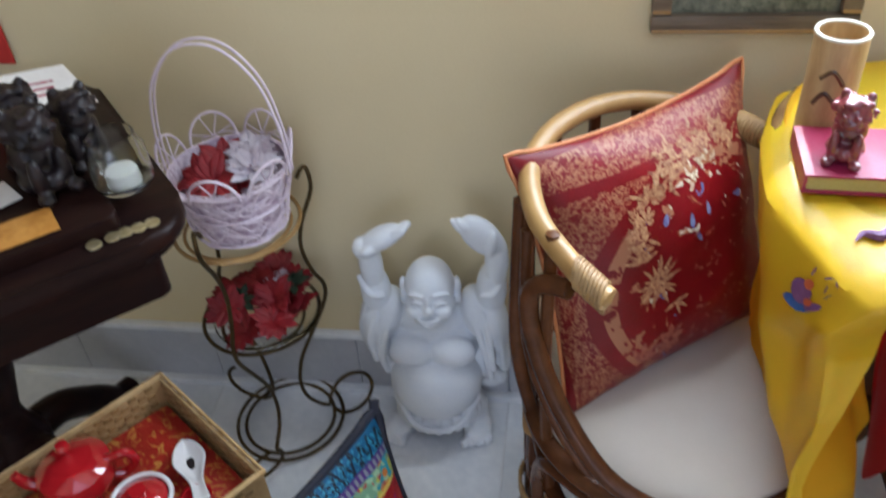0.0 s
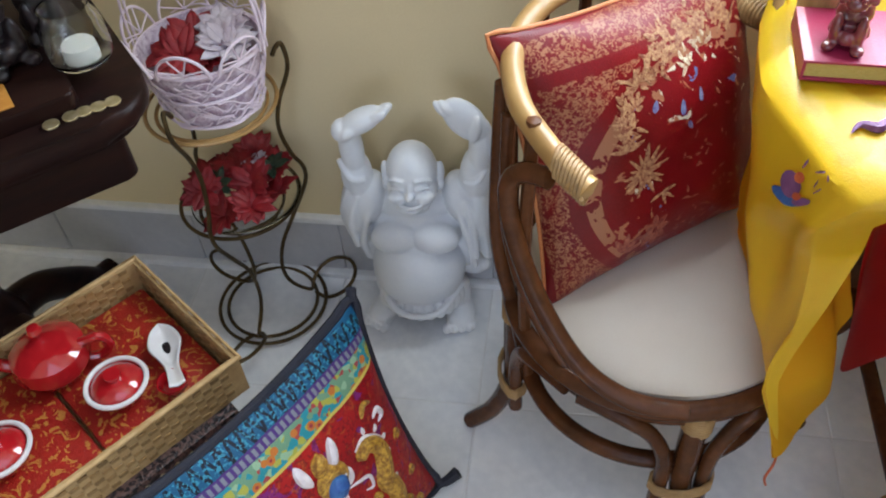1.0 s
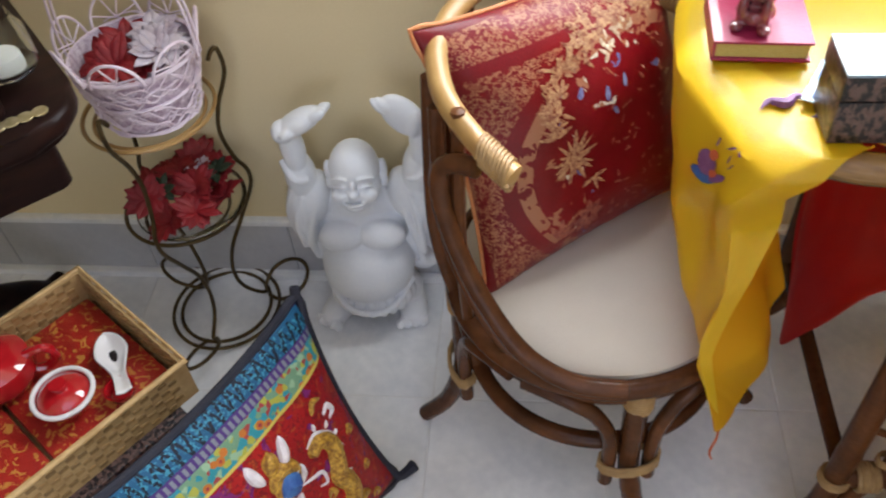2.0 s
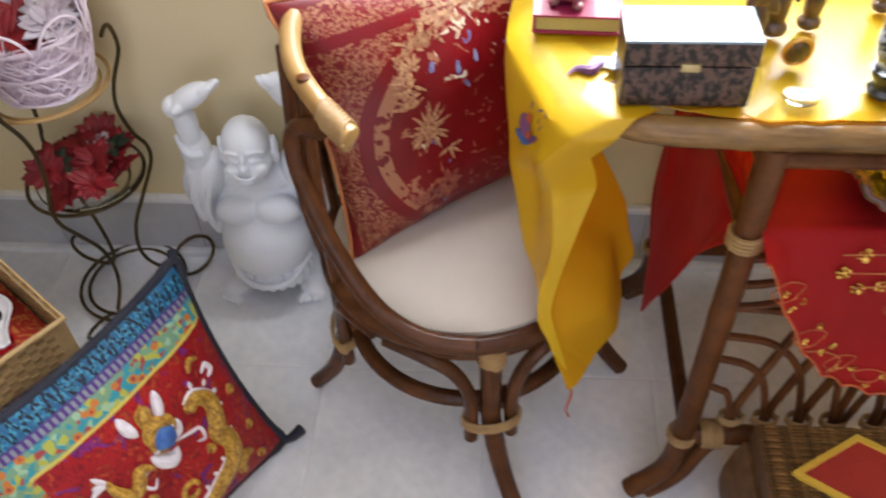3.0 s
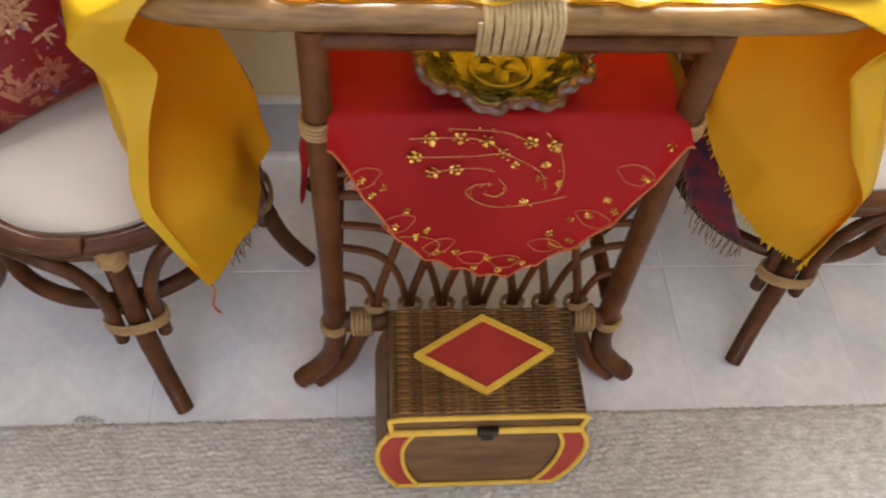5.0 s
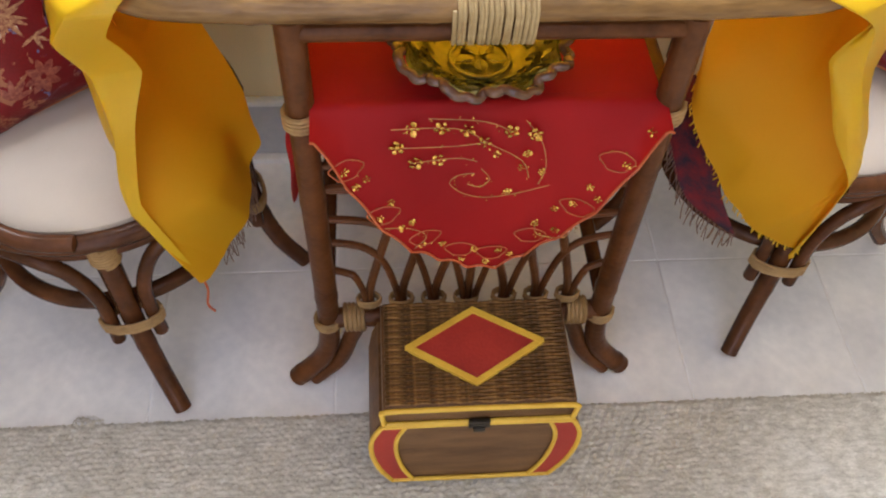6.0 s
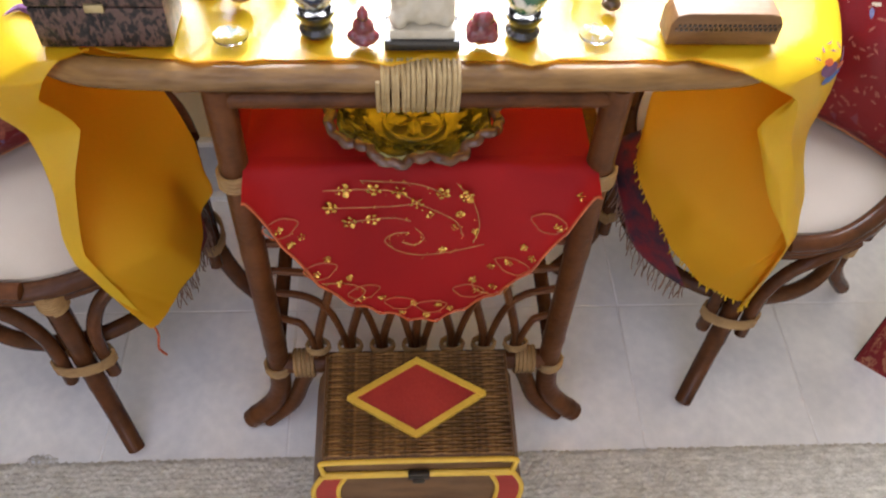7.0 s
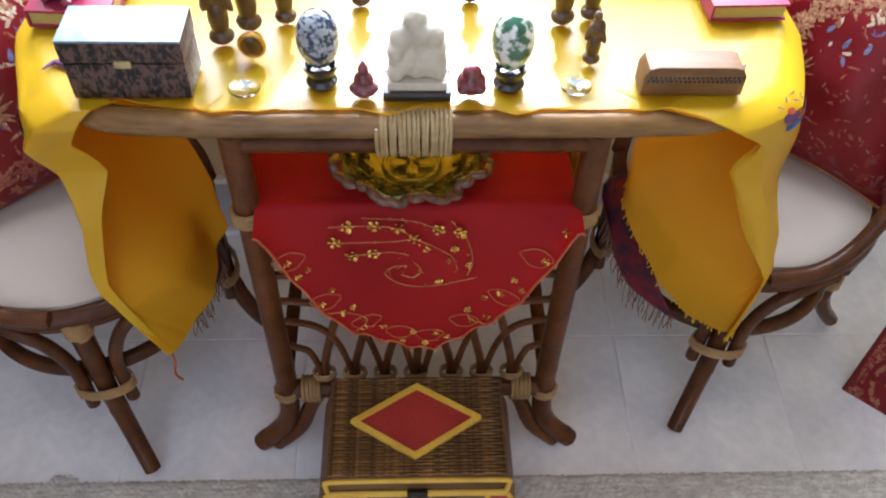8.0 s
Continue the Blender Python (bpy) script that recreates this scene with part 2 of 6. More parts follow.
def structure(name, bm, material, label, category):
    return tagged(part(name, bm, material, flat=True), label, category, kind="structure")


bm = bmesh.new()
WX0, WX1, WZ0, WZ1 = 0.84, 2.34, 0.945, 1.9
for x0, x1, z0, z1 in ((-1.3, WX0, 0, 2.5), (WX1, 3.7, 0, 2.5), (WX0, WX1, 0, WZ0), (WX0, WX1, WZ1, 2.5)):
    block(x0, x1, WALL, WALL + 0.16, z0, z1, bm=bm)
structure("wall_north", bm, M["wall"], "beige painted plaster wall behind the chairs and table", "wall")
structure("wall_west", block(-1.46, -1.3, -2.8, 2.145, 0, 2.5), M["wall"], "beige painted side wall of the room", "wall")
structure("wall_east", block(3.7, 3.86, -2.8, 2.145, 0, 2.5), M["wall"], "beige painted side wall of the room", "wall")
bm = bmesh.new()
for x0, x1, z0, z1 in ((-1.46, -0.4, 0, 2.5), (2.0, 3.86, 0, 2.5), (-0.4, 2.0, 0, 0.5), (-0.4, 2.0, 2.4, 2.5)):
    block(x0, x1, -2.8, -2.64, z0, z1, bm=bm)
structure("wall_south", bm, M["white_wall"], "pale painted wall with a wide window", "wall")
# unseen opening added to the ceiling for the overhead fill lamp
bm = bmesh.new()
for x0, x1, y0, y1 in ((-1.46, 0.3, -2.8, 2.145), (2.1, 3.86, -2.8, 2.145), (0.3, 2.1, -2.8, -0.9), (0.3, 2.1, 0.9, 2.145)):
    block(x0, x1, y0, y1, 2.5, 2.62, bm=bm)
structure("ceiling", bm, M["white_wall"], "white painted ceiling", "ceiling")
structure("ground", block(-40, 40, -40, 60, -0.32, -0.22), mat("lawn", (0.05, 0.08, 0.03), (0.09, 0.13, 0.05), 3, 0.9, 0.5, 40), "grassy ground outside the windows", "ground")

window = thing("window_1", Matrix.Identity(4), "white framed window above the decorated table", "window", kind="structure")
for x0, x1, z0, z1 in ((WX0, WX1, WZ0, WZ0 + 0.04), (WX0, WX1, WZ1 - 0.04, WZ1), (WX0, WX0 + 0.04, WZ0 + 0.04, WZ1 - 0.04), (WX1 - 0.04, WX1, WZ0 + 0.04, WZ1 - 0.04)):
    part("window_frame", block(x0, x1, WALL + 0.05, WALL + 0.10, z0, z1, 0.004), M["white_wall"], window)
part("window_sill", block(WX0 - 0.03, WX1 + 0.03, WALL - 0.03, WALL + 0.05, WZ0 - 0.025, WZ0 - 0.001, 0.006), M["white_wall"], window)

floor = structure("floor", block(-1.3, 3.7, EDGE, WALL, -0.06, -0.0012), M["grout"], "pale grey marbled ceramic tile floor with thin joints", "floor")


def carpet():
    """A sheet of raised loops near the tiles, and a plain sheet beyond."""
    rng = np.random.default_rng(4)
    xs, ys = np.arange(0.2, 2.9, 0.0030), np.arange(0.95, EDGE + 0.001, 0.0027)
    gx, gy = np.meshgrid(xs, ys)
    wob = 0.0016 * np.sin(gx * 61 + 3 * np.sin(gy * 37)) + 0.0012 * np.sin(gx * 143 + gy * 90)
    row = np.floor((gy + wob) / 0.0082)
    across = np.abs(np.sin(np.pi * ((gx + 0.25 * gy) / 0.0125 + 0.5 * row)))
    along = np.abs(np.sin(np.pi * (gy + wob) / 0.0082))
    h = (across * along) ** 0.6 * 0.8 + 0.3 * rng.random(gx.shape)
    z = 0.0006 + 0.0068 * h
    x = gx + (rng.random(gx.shape) - 0.5) * 0.001
    y = gy + (rng.random(gx.shape) - 0.5) * 0.001
    y[-1] += 0.003 + (rng.random(len(xs)) - 0.5) * 0.004
    z[-1] = 0.0008
    k, r = len(xs), len(ys)
    verts = np.stack([x, y, z], -1).reshape(-1, 3)
    i = np.arange(r * k).reshape(r, k)
    faces = np.stack([i[:-1, :-1], i[:-1, 1:], i[1:, 1:], i[1:, :-1]], -1).reshape(-1, 4)
    me = bpy.data.meshes.new("carpet")
    me.from_pydata(verts.tolist(), [], faces.tolist())
    me.materials.append(M["carpet"])
    me.shade_smooth()
    ob = tagged(new("carpet", me), "beige looped wall-to-wall carpet meeting the tiles", "carpet", kind="structure")
    part("carpet_field", block(-1.3, 3.7, -2.64, 0.951, -0.06, 0.003), M["carpet"], ob)
    part("carpet_field", block(-1.3, 0.201, 0.951, EDGE, -0.06, 0.003), M["carpet"], ob)
    part("carpet_field", block(2.895, 3.7, 0.951, EDGE, -0.06, 0.003), M["carpet"], ob)
    part("underlay", block(0.201, 2.895, 0.951, EDGE - 0.004, -0.06, -0.006), M["carpet"], ob)


carpet()
bm = bmesh.new()
rng = random.Random(8)
for i in range(26):
    x = 0.945 + 0.035 * rng.random()
    tube([(x, EDGE - 0.004, 0.003), (x + rng.uniform(-0.012, 0.012), EDGE + 0.006, 0.005), (x + rng.uniform(-0.02, 0.02), EDGE + rng.uniform(0.008, 0.018), 0.001)], 0.0006, 5, steps=3, bm=bm)
tagged(part("carpet_fray", bm, M["carpet"]), "loose frayed threads at the carpet edge", "threads", kind="stuff")


# ---- rattan chairs ----
def chair(m):
    top = thing("rattan_chair", m, "brown rattan armchair with a round cream cushioned seat", "chair", "rattan chairs beside the table")
    part("seat_rim", tube(ring_of(0.199, 0.362, 24), 0.0135, 12, True, 3), M["cane"], top)
    part("seat_rim", tube(ring_of(0.19, 0.336, 24), 0.011, 10, True, 3), M["cane"], top)
    part("seat_cushion", lathe([(0, 0.345), (0.15, 0.345), (0.18, 0.35), (0.191, 0.365), (0.19, 0.379), (0.176, 0.39), (0.14, 0.398), (0.07, 0.402), (0, 0.403)], 56), M["cream"], top, "round cream fabric seat cushion")
    part("stretcher_ring", tube(ring_of(0.175, 0.205, 24), 0.0125, 10, True, 3), M["cane"], top)
    for sx, sy in ((1, 1), (1, -1), (-1, 1), (-1, -1)):
        lx, ly, fx, fy = sx * 0.137, sy * 0.135, sx * 0.207, sy * 0.164
        part("leg", tube([(lx, ly, 0.365), (lx, ly, 0.26), (lx * 1.03, ly * 1.02, 0.17), (lx + (fx - lx) * 0.45, ly + (fy - ly) * 0.45, 0.075), (fx, fy, 0.014)], 0.0158, 12, steps=12, joints=0.19, taper=lambda f: 1.04 - 0.18 * f), M["cane"], top)
        out = Vector((lx, ly, 0)).normalized()
        tan = Vector((-out.y, out.x, 0))
        for s in (1, -1):
            o = Vector((lx, ly, 0)) + out * 0.004
            q = [o + tan * s * 0.03 + Vector((0, 0, 0.14)), o + tan * s * 0.03 + Vector((0, 0, 0.24)), o + tan * s * 0.05 - out * 0.004 + Vector((0, 0, 0.30))]
            a = math.atan2(ly, lx) + s * 0.75
            q += [Vector((0.2 * math.cos((math.atan2(ly, lx) + s * 0.42)), 0.2 * math.sin(math.atan2(ly, lx) + s * 0.42), 0.328)), Vector((0.2 * math.cos(a), 0.2 * math.sin(a), 0.338))]
            part("bracket", tube(q, 0.0105, 10), M["cane"], top)
        part("binding", coil(Vector((lx, ly, 0.176)) + out * 0.004, tan * 0.042, out * 0.0205, (0, 0, 0.005), 4, 0.0032), M["binding"], top, "pale split-cane binding")
        part("binding", coil((lx, ly, 0.318), out * 0.0178, tan * 0.0178, (0, 0, 0.0054), 7, 0.003), M["binding"], top)
    # back hoop with its two arms
    hoop = [(-0.022, -0.187, 0.667), (-0.07, -0.176, 0.68), (-0.13, -0.148, 0.696), (-0.182, -0.086, 0.708), (-0.2, 0, 0.713), (-0.182, 0.086, 0.708), (-0.13, 0.148, 0.696), (-0.07, 0.176, 0.68), (-0.022, 0.187, 0.667)]
    part("back_hoop", tube(hoop, 0.0128, 14, steps=14, joints=0.16), M["bamboo"], top, "golden bent-cane back hoop and arms")
    for s in (1, -1):
        part("arm_end", tube([(-0.03, s * 0.1885, 0.669), (-0.012, s * 0.1895, 0.664)], 0.0145, 12, straight=True), M["bamboo"], top)
        part("binding", coil((-0.056, s * 0.181, 0.6755), (0.004, s * 0.0155, 0), (0, 0, 0.0155), (0.0046, s * 0.0008, -0.0012), 9, 0.0028), M["binding"], top)
        part("arm_post", tube([(-0.11, s * 0.14, 0.20), (-0.13, s * 0.148, 0.34), (-0.16, s * 0.148, 0.48), (-0.165, s * 0.128, 0.69)], 0.0095, 12), M["cane"], top)
        part("arm_loop", tube([(0.13, s * 0.16, 0.374), (0.075, s * 0.192, 0.38), (0.01, s * 0.204, 0.405), (-0.055, s * 0.2, 0.47), (-0.1, s * 0.192, 0.55), (-0.112, s * 0.187, 0.61), (-0.095, s * 0.185, 0.64), (-0.06, s * 0.185, 0.65)], 0.0118, 12), M["cane"], top)
        part("arm_loop", tube([(-0.005, s * 0.194, 0.36), (-0.07, s * 0.19, 0.43), (-0.12, s * 0.178, 0.53), (-0.135, s * 0.158, 0.68)], 0.0075, 10), M["cane"], top)
    for k in range(7):
        a = radians(180 + (k - 3) * 21)
        part("back_spindle", tube([(0.2 * math.cos(a), 0.2 * math.sin(a), 0.36), (0.21 * math.cos(a), 0.2 * math.sin(a), 0.52), (0.206 * math.cos(a), 0.19 * math.sin(a), 0.70)], 0.008, 8), M["cane_table"], top)
    return top


chair(pose(1.017, 1.69, 0, 0, 0, -32.7))
second = chair(pose(2.062, 1.752, 0, 0, 0, 180 + 33))


# ---- rattan table ----
def table():
    top = thing("rattan_table", pose(1.534, 0, 0), "brown rattan side table with a lower shelf and sunburst cane panel", "table")
    # outline of the top: straight front, round ends
    half = [(0.0, 1.493), (0.12, 1.493), (0.24, 1.495), (0.33, 1.504), (0.385, 1.54), (0.422, 1.60), (0.436, 1.68), (0.43, 1.78), (0.397, 1.86), (0.33, 1.91), (0.22, 1.925), (0.0, 1.925)]
    ring = [(x, y, 0.7125) for x, y in half] + [(-x, y, 0.7125) for x, y in half[-2:0:-1]]
    part("top_rim", tube(ring, 0.0152, 14, True, 14, joints=0.17), M["cane_rim"], top)
    edge = [(p.x, p.y) for p in smooth(ring, 4, True)]
    pane = part("tabletop", slab([(x * 0.975, 1.71 + (y - 1.71) * 0.97) for x, y in edge], 0.716, 0.724), M["glass"], top, "clear glass table top")
    pane.visible_shadow = False
    part("front_rail", tube([(-0.19, 1.496, 0.684), (0.19, 1.496, 0.684)], 0.0112, 12, straight=True), M["cane_table"], top)
    wrap = []
    for k in range(17):
        x = -0.042 + 0.0049 * k + 0.0008 * math.sin(k * 2.7)
        wrap += [(x, 1.4765, 0.72), (x, 1.4755, 0.705), (x + 0.0003, 1.4825, 0.679), (x + 0.0006, 1.497, 0.6705), (x + 0.002, 1.512, 0.68), (x + 0.003, 1.512, 0.71), (x + 0.004, 1.497, 0.7295)]
    bm = tube(wrap, 0.0025, 6, steps=3)
    part("binding", bm, mat("pale_cane_wrap", (0.34, 0.235, 0.105), (0.46, 0.345, 0.175), 40, 0.55, 0.5, 160), top, "pale split-cane wrapping over the rim")
    for s in (1, -1):
        for y, flare in ((1.497, -0.012), (1.865, 0.02)):
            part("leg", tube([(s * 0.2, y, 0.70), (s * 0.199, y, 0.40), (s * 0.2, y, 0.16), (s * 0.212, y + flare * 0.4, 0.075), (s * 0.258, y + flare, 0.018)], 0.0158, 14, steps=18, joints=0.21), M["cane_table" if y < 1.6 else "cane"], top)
            part("foot_brace", tube([(s * 0.15, y, 0.165), (s * 0.168, y, 0.12), (s * 0.19, y + flare * 0.5, 0.06), (s * 0.232, y + flare, 0.014)], 0.0125, 10), M["cane_table"], top)
            part("binding", coil((s * 0.2, y, 0.558), (0.0186, 0, 0), (0, 0.0186, 0), (0, 0, 0.0055), 4, 0.0032), M["binding"], top)
            part("binding", coil((s * 0.2, y, 0.155), (0.0188, 0, 0), (0, 0.0188, 0), (0, 0, 0.0055), 3, 0.0032), M["binding"], top)
            part("binding", coil((s * 0.176, y, 0.168), (0, 0.0185, 0), (0, 0, 0.0185), (-s * 0.006, 0, 0), 5, 0.0036), M["binding"], top)
        part("side_rail", tube([(s * 0.2, 1.497, 0.575), (s * 0.2, 1.865, 0.575)], 0.012, 10, straight=True), M["cane_table"], top)
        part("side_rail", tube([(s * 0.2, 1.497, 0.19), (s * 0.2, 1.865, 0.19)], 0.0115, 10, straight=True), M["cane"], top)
        part("side_rail", tube([(s * 0.2, 1.497, 0.672), (s * 0.2, 1.865, 0.672)], 0.0125, 10, straight=True), M["cane_table"], top)
    for y in (1.497, 1.865):
        part("shelf_rail", tube([(-0.2, y, 0.575), (0.2, y, 0.575)], 0.012, 10, straight=True), M["cane_table"], top)
        part("bottom_rail", tube([(-0.2, y, 0.168), (0.2, y, 0.168)], 0.0155, 10, straight=True), M["cane_table"], top)
    part("shelf", block(-0.195, 0.195, 1.5, 1.865, 0.575, 0.587, 0.003), M["cane_table"], top)
    # sunburst panel between the front legs
    Y = 1.503
    base = [(0.0462 * i + 0.003, abs(i), 1 if i > 0 else -1) for i in range(-3, 4)]
    legs_at = {3: 0.284, 2: 0.342, 1: 0.388, 0: 0.443}
    for x, i, s in base:
        z1 = legs_at[i]
        lean = -s * 0.02 if i else 0.0
        part("panel_cane", tube([(x, Y, 0.172), (x + s * 0.002, Y, 0.225), (x + lean * 0.5, Y, 0.29), (x + lean * 1.4, Y, 0.37), (x + lean * 2.6, Y, 0.47), (x + lean * 3, Y, 0.572)], 0.0062, 8), M["cane_table"], top)
        for t in ((s,) if i else (1, -1)):
            reach = t * 0.198 - x
            part("panel_cane", tube([(x + t * 0.009, Y - 0.003, 0.172), (x + t * 0.010, Y - 0.003, 0.222), (x + t * 0.012 + reach * 0.14, Y - 0.002, 0.235 + (z1 - 0.235) * 0.55), (x + reach * 0.52, Y, z1 - 0.014), (x + reach, Y, z1)], 0.0052, 8, steps=8), M["cane_table"], top)
        part("binding", coil((x + s * 0.004, Y - 0.001, 0.198), (0.0165, 0, 0), (0, 0.0115, 0), (0, 0, 0.0044), 3, 0.0024), M["binding"], top)
    for s in (1, -1):
        for z in (0.443, 0.483, 0.528):
            part("panel_cane", tube([(s * 0.198, Y, z), (s * 0.15, Y, z + 0.006), (s * 0.08, Y + 0.003, z + 0.03)], 0.0052, 8), M["cane_table"], top)


table()


# ---- cloths on the table ----
def ripple(a, b, amount, seed=0.0):
    """Soft folds and crumples that grow towards the hem."""
    def shift(u, v):
        f = min(1.0, max(0.0, v - 0.2) * 2.6)
        c = Vector((u * 3.2, v * 4.2, seed))
        d = Vector((u * 9.0, v * 7.0, seed + 5))
        k = amount * f
        n1, n2, n3 = noise.noise(c), noise.noise(c + Vector((7, 3, 0))), noise.noise(d)
        return (k * (0.6 * math.sin(a * u + 4 * v) + 1.5 * n1 + 0.7 * n3 + 1.3 * (0.3 - abs(n2))), k * (0.6 * math.cos(b * u + 2.5 * v) + 1.6 * n2 + 0.4 * n3), k * 0.3 * math.sin(9 * u + 5 * v))
    return shift


cloth = thing("tablecloth", Matrix.Identity(4), "bright yellow satin tablecloth with embroidered motifs draped over the table", "tablecloth")
half = [(0.0, 1.478), (0.12, 1.479), (0.24, 1.48), (0.30, 1.488), (0.352, 1.53), (0.40, 1.59), (0.432, 1.67), (0.428, 1.78), (0.398, 1.865), (0.34, 1.918), (0.22, 1.94), (0.0, 1.94)]
outline = [(1.534 + x, y) for x, y in half] + [(1.534 - x, y) for x, y in half[-2:0:-1]]
line = smooth([(x, y, 0.7305) for x, y in outline], 8, True)
bm = bmesh.new()
mid = bm.verts.new((1.534, 1.72, 0.733))
rings = [[bm.verts.new(Vector((1.534, 1.72, 0.733)).lerp(p, f)) for p in line] for f in (0.4, 0.75, 0.93, 1.0)]
for i, v in enumerate(rings[-1]):
    x = v.co.x - 1.534
    if v.co.y < 1.6 and abs(x) < 0.34:
        v.co.y += 0.020 + 0.008 * math.sin(x * 41) + 0.004 * math.sin(x * 97 + 1)
        v.co.z += 0.0016
k = len(line)
for i in range(k):
    bm.faces.new((mid, rings[0][i], rings[0][(i + 1) % k]))
    for a, b in zip(rings, rings[1:]):
        bm.faces.new((a[i], b[i], b[(i + 1) % k], a[(i + 1) % k]))
skirt = []
for i, p in enumerate(line):
    q = rings[-1][i].co
    side_part = p.y > 1.53 or abs(p.x - 1.534) > 0.37
    out = (Vector((q.x, q.y, 0)) - Vector((1.534, 1.72, 0))).normalized()
    skirt.append(bm.verts.new(q + out * 0.002 - Vector((0, 0, 0.0025)) if side_part else q + Vector((0, -0.001, -0.001))))
for i in range(k):
    bm.faces.new((rings[-1][i], skirt[i], skirt[(i + 1) % k], rings[-1][(i + 1) % k]))
part("cloth_top", bm, yellow_top, cloth)

# control curves run from the table top to the hem, front edge first
left = [
    [(1.222, 1.510, 0.7325), (1.196, 1.493, 0.7325), (1.176, 1.482, 0.714), (1.152, 1.500, 0.672), (1.168, 1.532, 0.606), (1.147, 1.510, 0.545), (1.130, 1.496, 0.43), (1.172, 1.517, 0.250)],
    [(1.212, 1.508, 0.7325), (1.172, 1.492, 0.7315), (1.136, 1.484, 0.712), (1.110, 1.497, 0.674), (1.120, 1.522, 0.612), (1.122, 1.503, 0.51), (1.115, 1.497, 0.412), (1.170, 1.518, 0.249)],
    [(1.175, 1.575, 0.7316), (1.135, 1.54, 0.7306), (1.108, 1.52, 0.716), (1.09, 1.535, 0.655), (1.088, 1.57, 0.585), (1.10, 1.54, 0.48), (1.14, 1.50, 0.38), (1.195, 1.538, 0.262)],
    [(1.125, 1.65, 0.7314), (1.096, 1.65, 0.7306), (1.069, 1.65, 0.714), (1.072, 1.64, 0.64), (1.082, 1.625, 0.56), (1.117, 1.595, 0.47), (1.19, 1.553, 0.385), (1.226, 1.588, 0.30)],
    [(1.125, 1.76, 0.7314), (1.102, 1.763, 0.7306), (1.076, 1.765, 0.712), (1.084, 1.735, 0.63), (1.108, 1.695, 0.56), (1.15, 1.66, 0.485), (1.212, 1.63, 0.415), (1.242, 1.628, 0.34)],
    [(1.158, 1.835, 0.7314), (1.138, 1.857, 0.7306), (1.116, 1.875, 0.71), (1.12, 1.83, 0.63), (1.152, 1.775, 0.56), (1.192, 1.725, 0.49), (1.226, 1.69, 0.43), (1.247, 1.665, 0.37)],
]
left_folds, right_folds = ripple(17, 12, 0.0078, 2.0), ripple(15, 11, 0.008, 8.0)
# duller, more orange copy of the satin: shade of the inner sides as colour
shaded_yellow = mat("yellow_satin_shaded", (0.70, 0.42, 0.010), (0.80, 0.50, 0.014), 5, 0.6, 0.25, 500, spec=0.25)
translucent(shaded_yellow, (0.82, 0.30, 0.003), 0.5)


def lining(curves, folds, side):
    """The matt reverse of the cloth, a hair inside its shiny face, its shade put into the colour."""
    bm = sheet(curves, 50, 49, folds, 0.6)
    bmesh.ops.recalc_face_normals(bm, faces=bm.faces[:])
    bm.normal_update()
    west = sum(v.normal.x for v in bm.verts)
    inward = -1 if west * side > 0 else 1
    moved = [v.co + v.normal * inward * 0.0016 for v in bm.verts]
    for v, p in zip(bm.verts, moved):
        v.co = p
    part("cloth_reverse", bm, shaded_yellow, cloth, "matt reverse of the hanging cloth, its shade put into the orange")


lining(left, left_folds, -1)
part("side_drape", sheet(left, 50, 49, left_folds, 0.6), yellow, cloth, "hanging yellow side of the cloth with pointed hem")
right = [
    [(1.796, 1.498, 0.7325), (1.84, 1.482, 0.731), (1.88, 1.476, 0.712), (1.915, 1.497, 0.686), (1.90, 1.512, 0.62), (1.94, 1.508, 0.53), (1.998, 1.497, 0.44), (2.016, 1.543, 0.234)],
    [(1.80, 1.497, 0.7325), (1.845, 1.480, 0.731), (1.888, 1.474, 0.714), (1.925, 1.49, 0.68), (1.962, 1.505, 0.60), (1.985, 1.505, 0.52), (2.003, 1.50, 0.445), (2.018, 1.545, 0.232)],
    [(1.895, 1.575, 0.7316), (1.933, 1.54, 0.7306), (1.96, 1.52, 0.716), (1.975, 1.535, 0.655), (1.99, 1.56, 0.58), (2.005, 1.535, 0.48), (1.995, 1.515, 0.38), (1.955, 1.548, 0.275)],
    [(1.943, 1.65, 0.7314), (1.972, 1.65, 0.7306), (1.999, 1.65, 0.714), (1.998, 1.64, 0.64), (1.98, 1.625, 0.56), (1.945, 1.598, 0.49), (1.90, 1.575, 0.41), (1.892, 1.58, 0.335)],
    [(1.943, 1.76, 0.7314), (1.966, 1.763, 0.7306), (1.992, 1.765, 0.712), (1.98, 1.735, 0.64), (1.94, 1.69, 0.58), (1.89, 1.655, 0.52), (1.857, 1.632, 0.465), (1.842, 1.622, 0.42)],
    [(1.91, 1.835, 0.7314), (1.93, 1.857, 0.7306), (1.952, 1.875, 0.71), (1.935, 1.82, 0.65), (1.90, 1.765, 0.60), (1.868, 1.715, 0.56), (1.848, 1.68, 0.52), (1.836, 1.66, 0.48)],
]
lining(right, right_folds, 1)
part("side_drape", sheet(right, 50, 49, right_folds, 0.6), yellow, cloth, "hanging yellow side of the cloth with fringed hem")
back = [
    [(1.104, 1.66, 0.722), (1.100, 1.665, 0.63), (1.112, 1.665, 0.52), (1.118, 1.665, 0.412)],
    [(1.104, 1.71, 0.722), (1.098, 1.715, 0.63), (1.108, 1.715, 0.52), (1.114, 1.715, 0.412)],
    [(1.108, 1.775, 0.722), (1.100, 1.778, 0.63), (1.108, 1.778, 0.52), (1.112, 1.778, 0.412)],
]
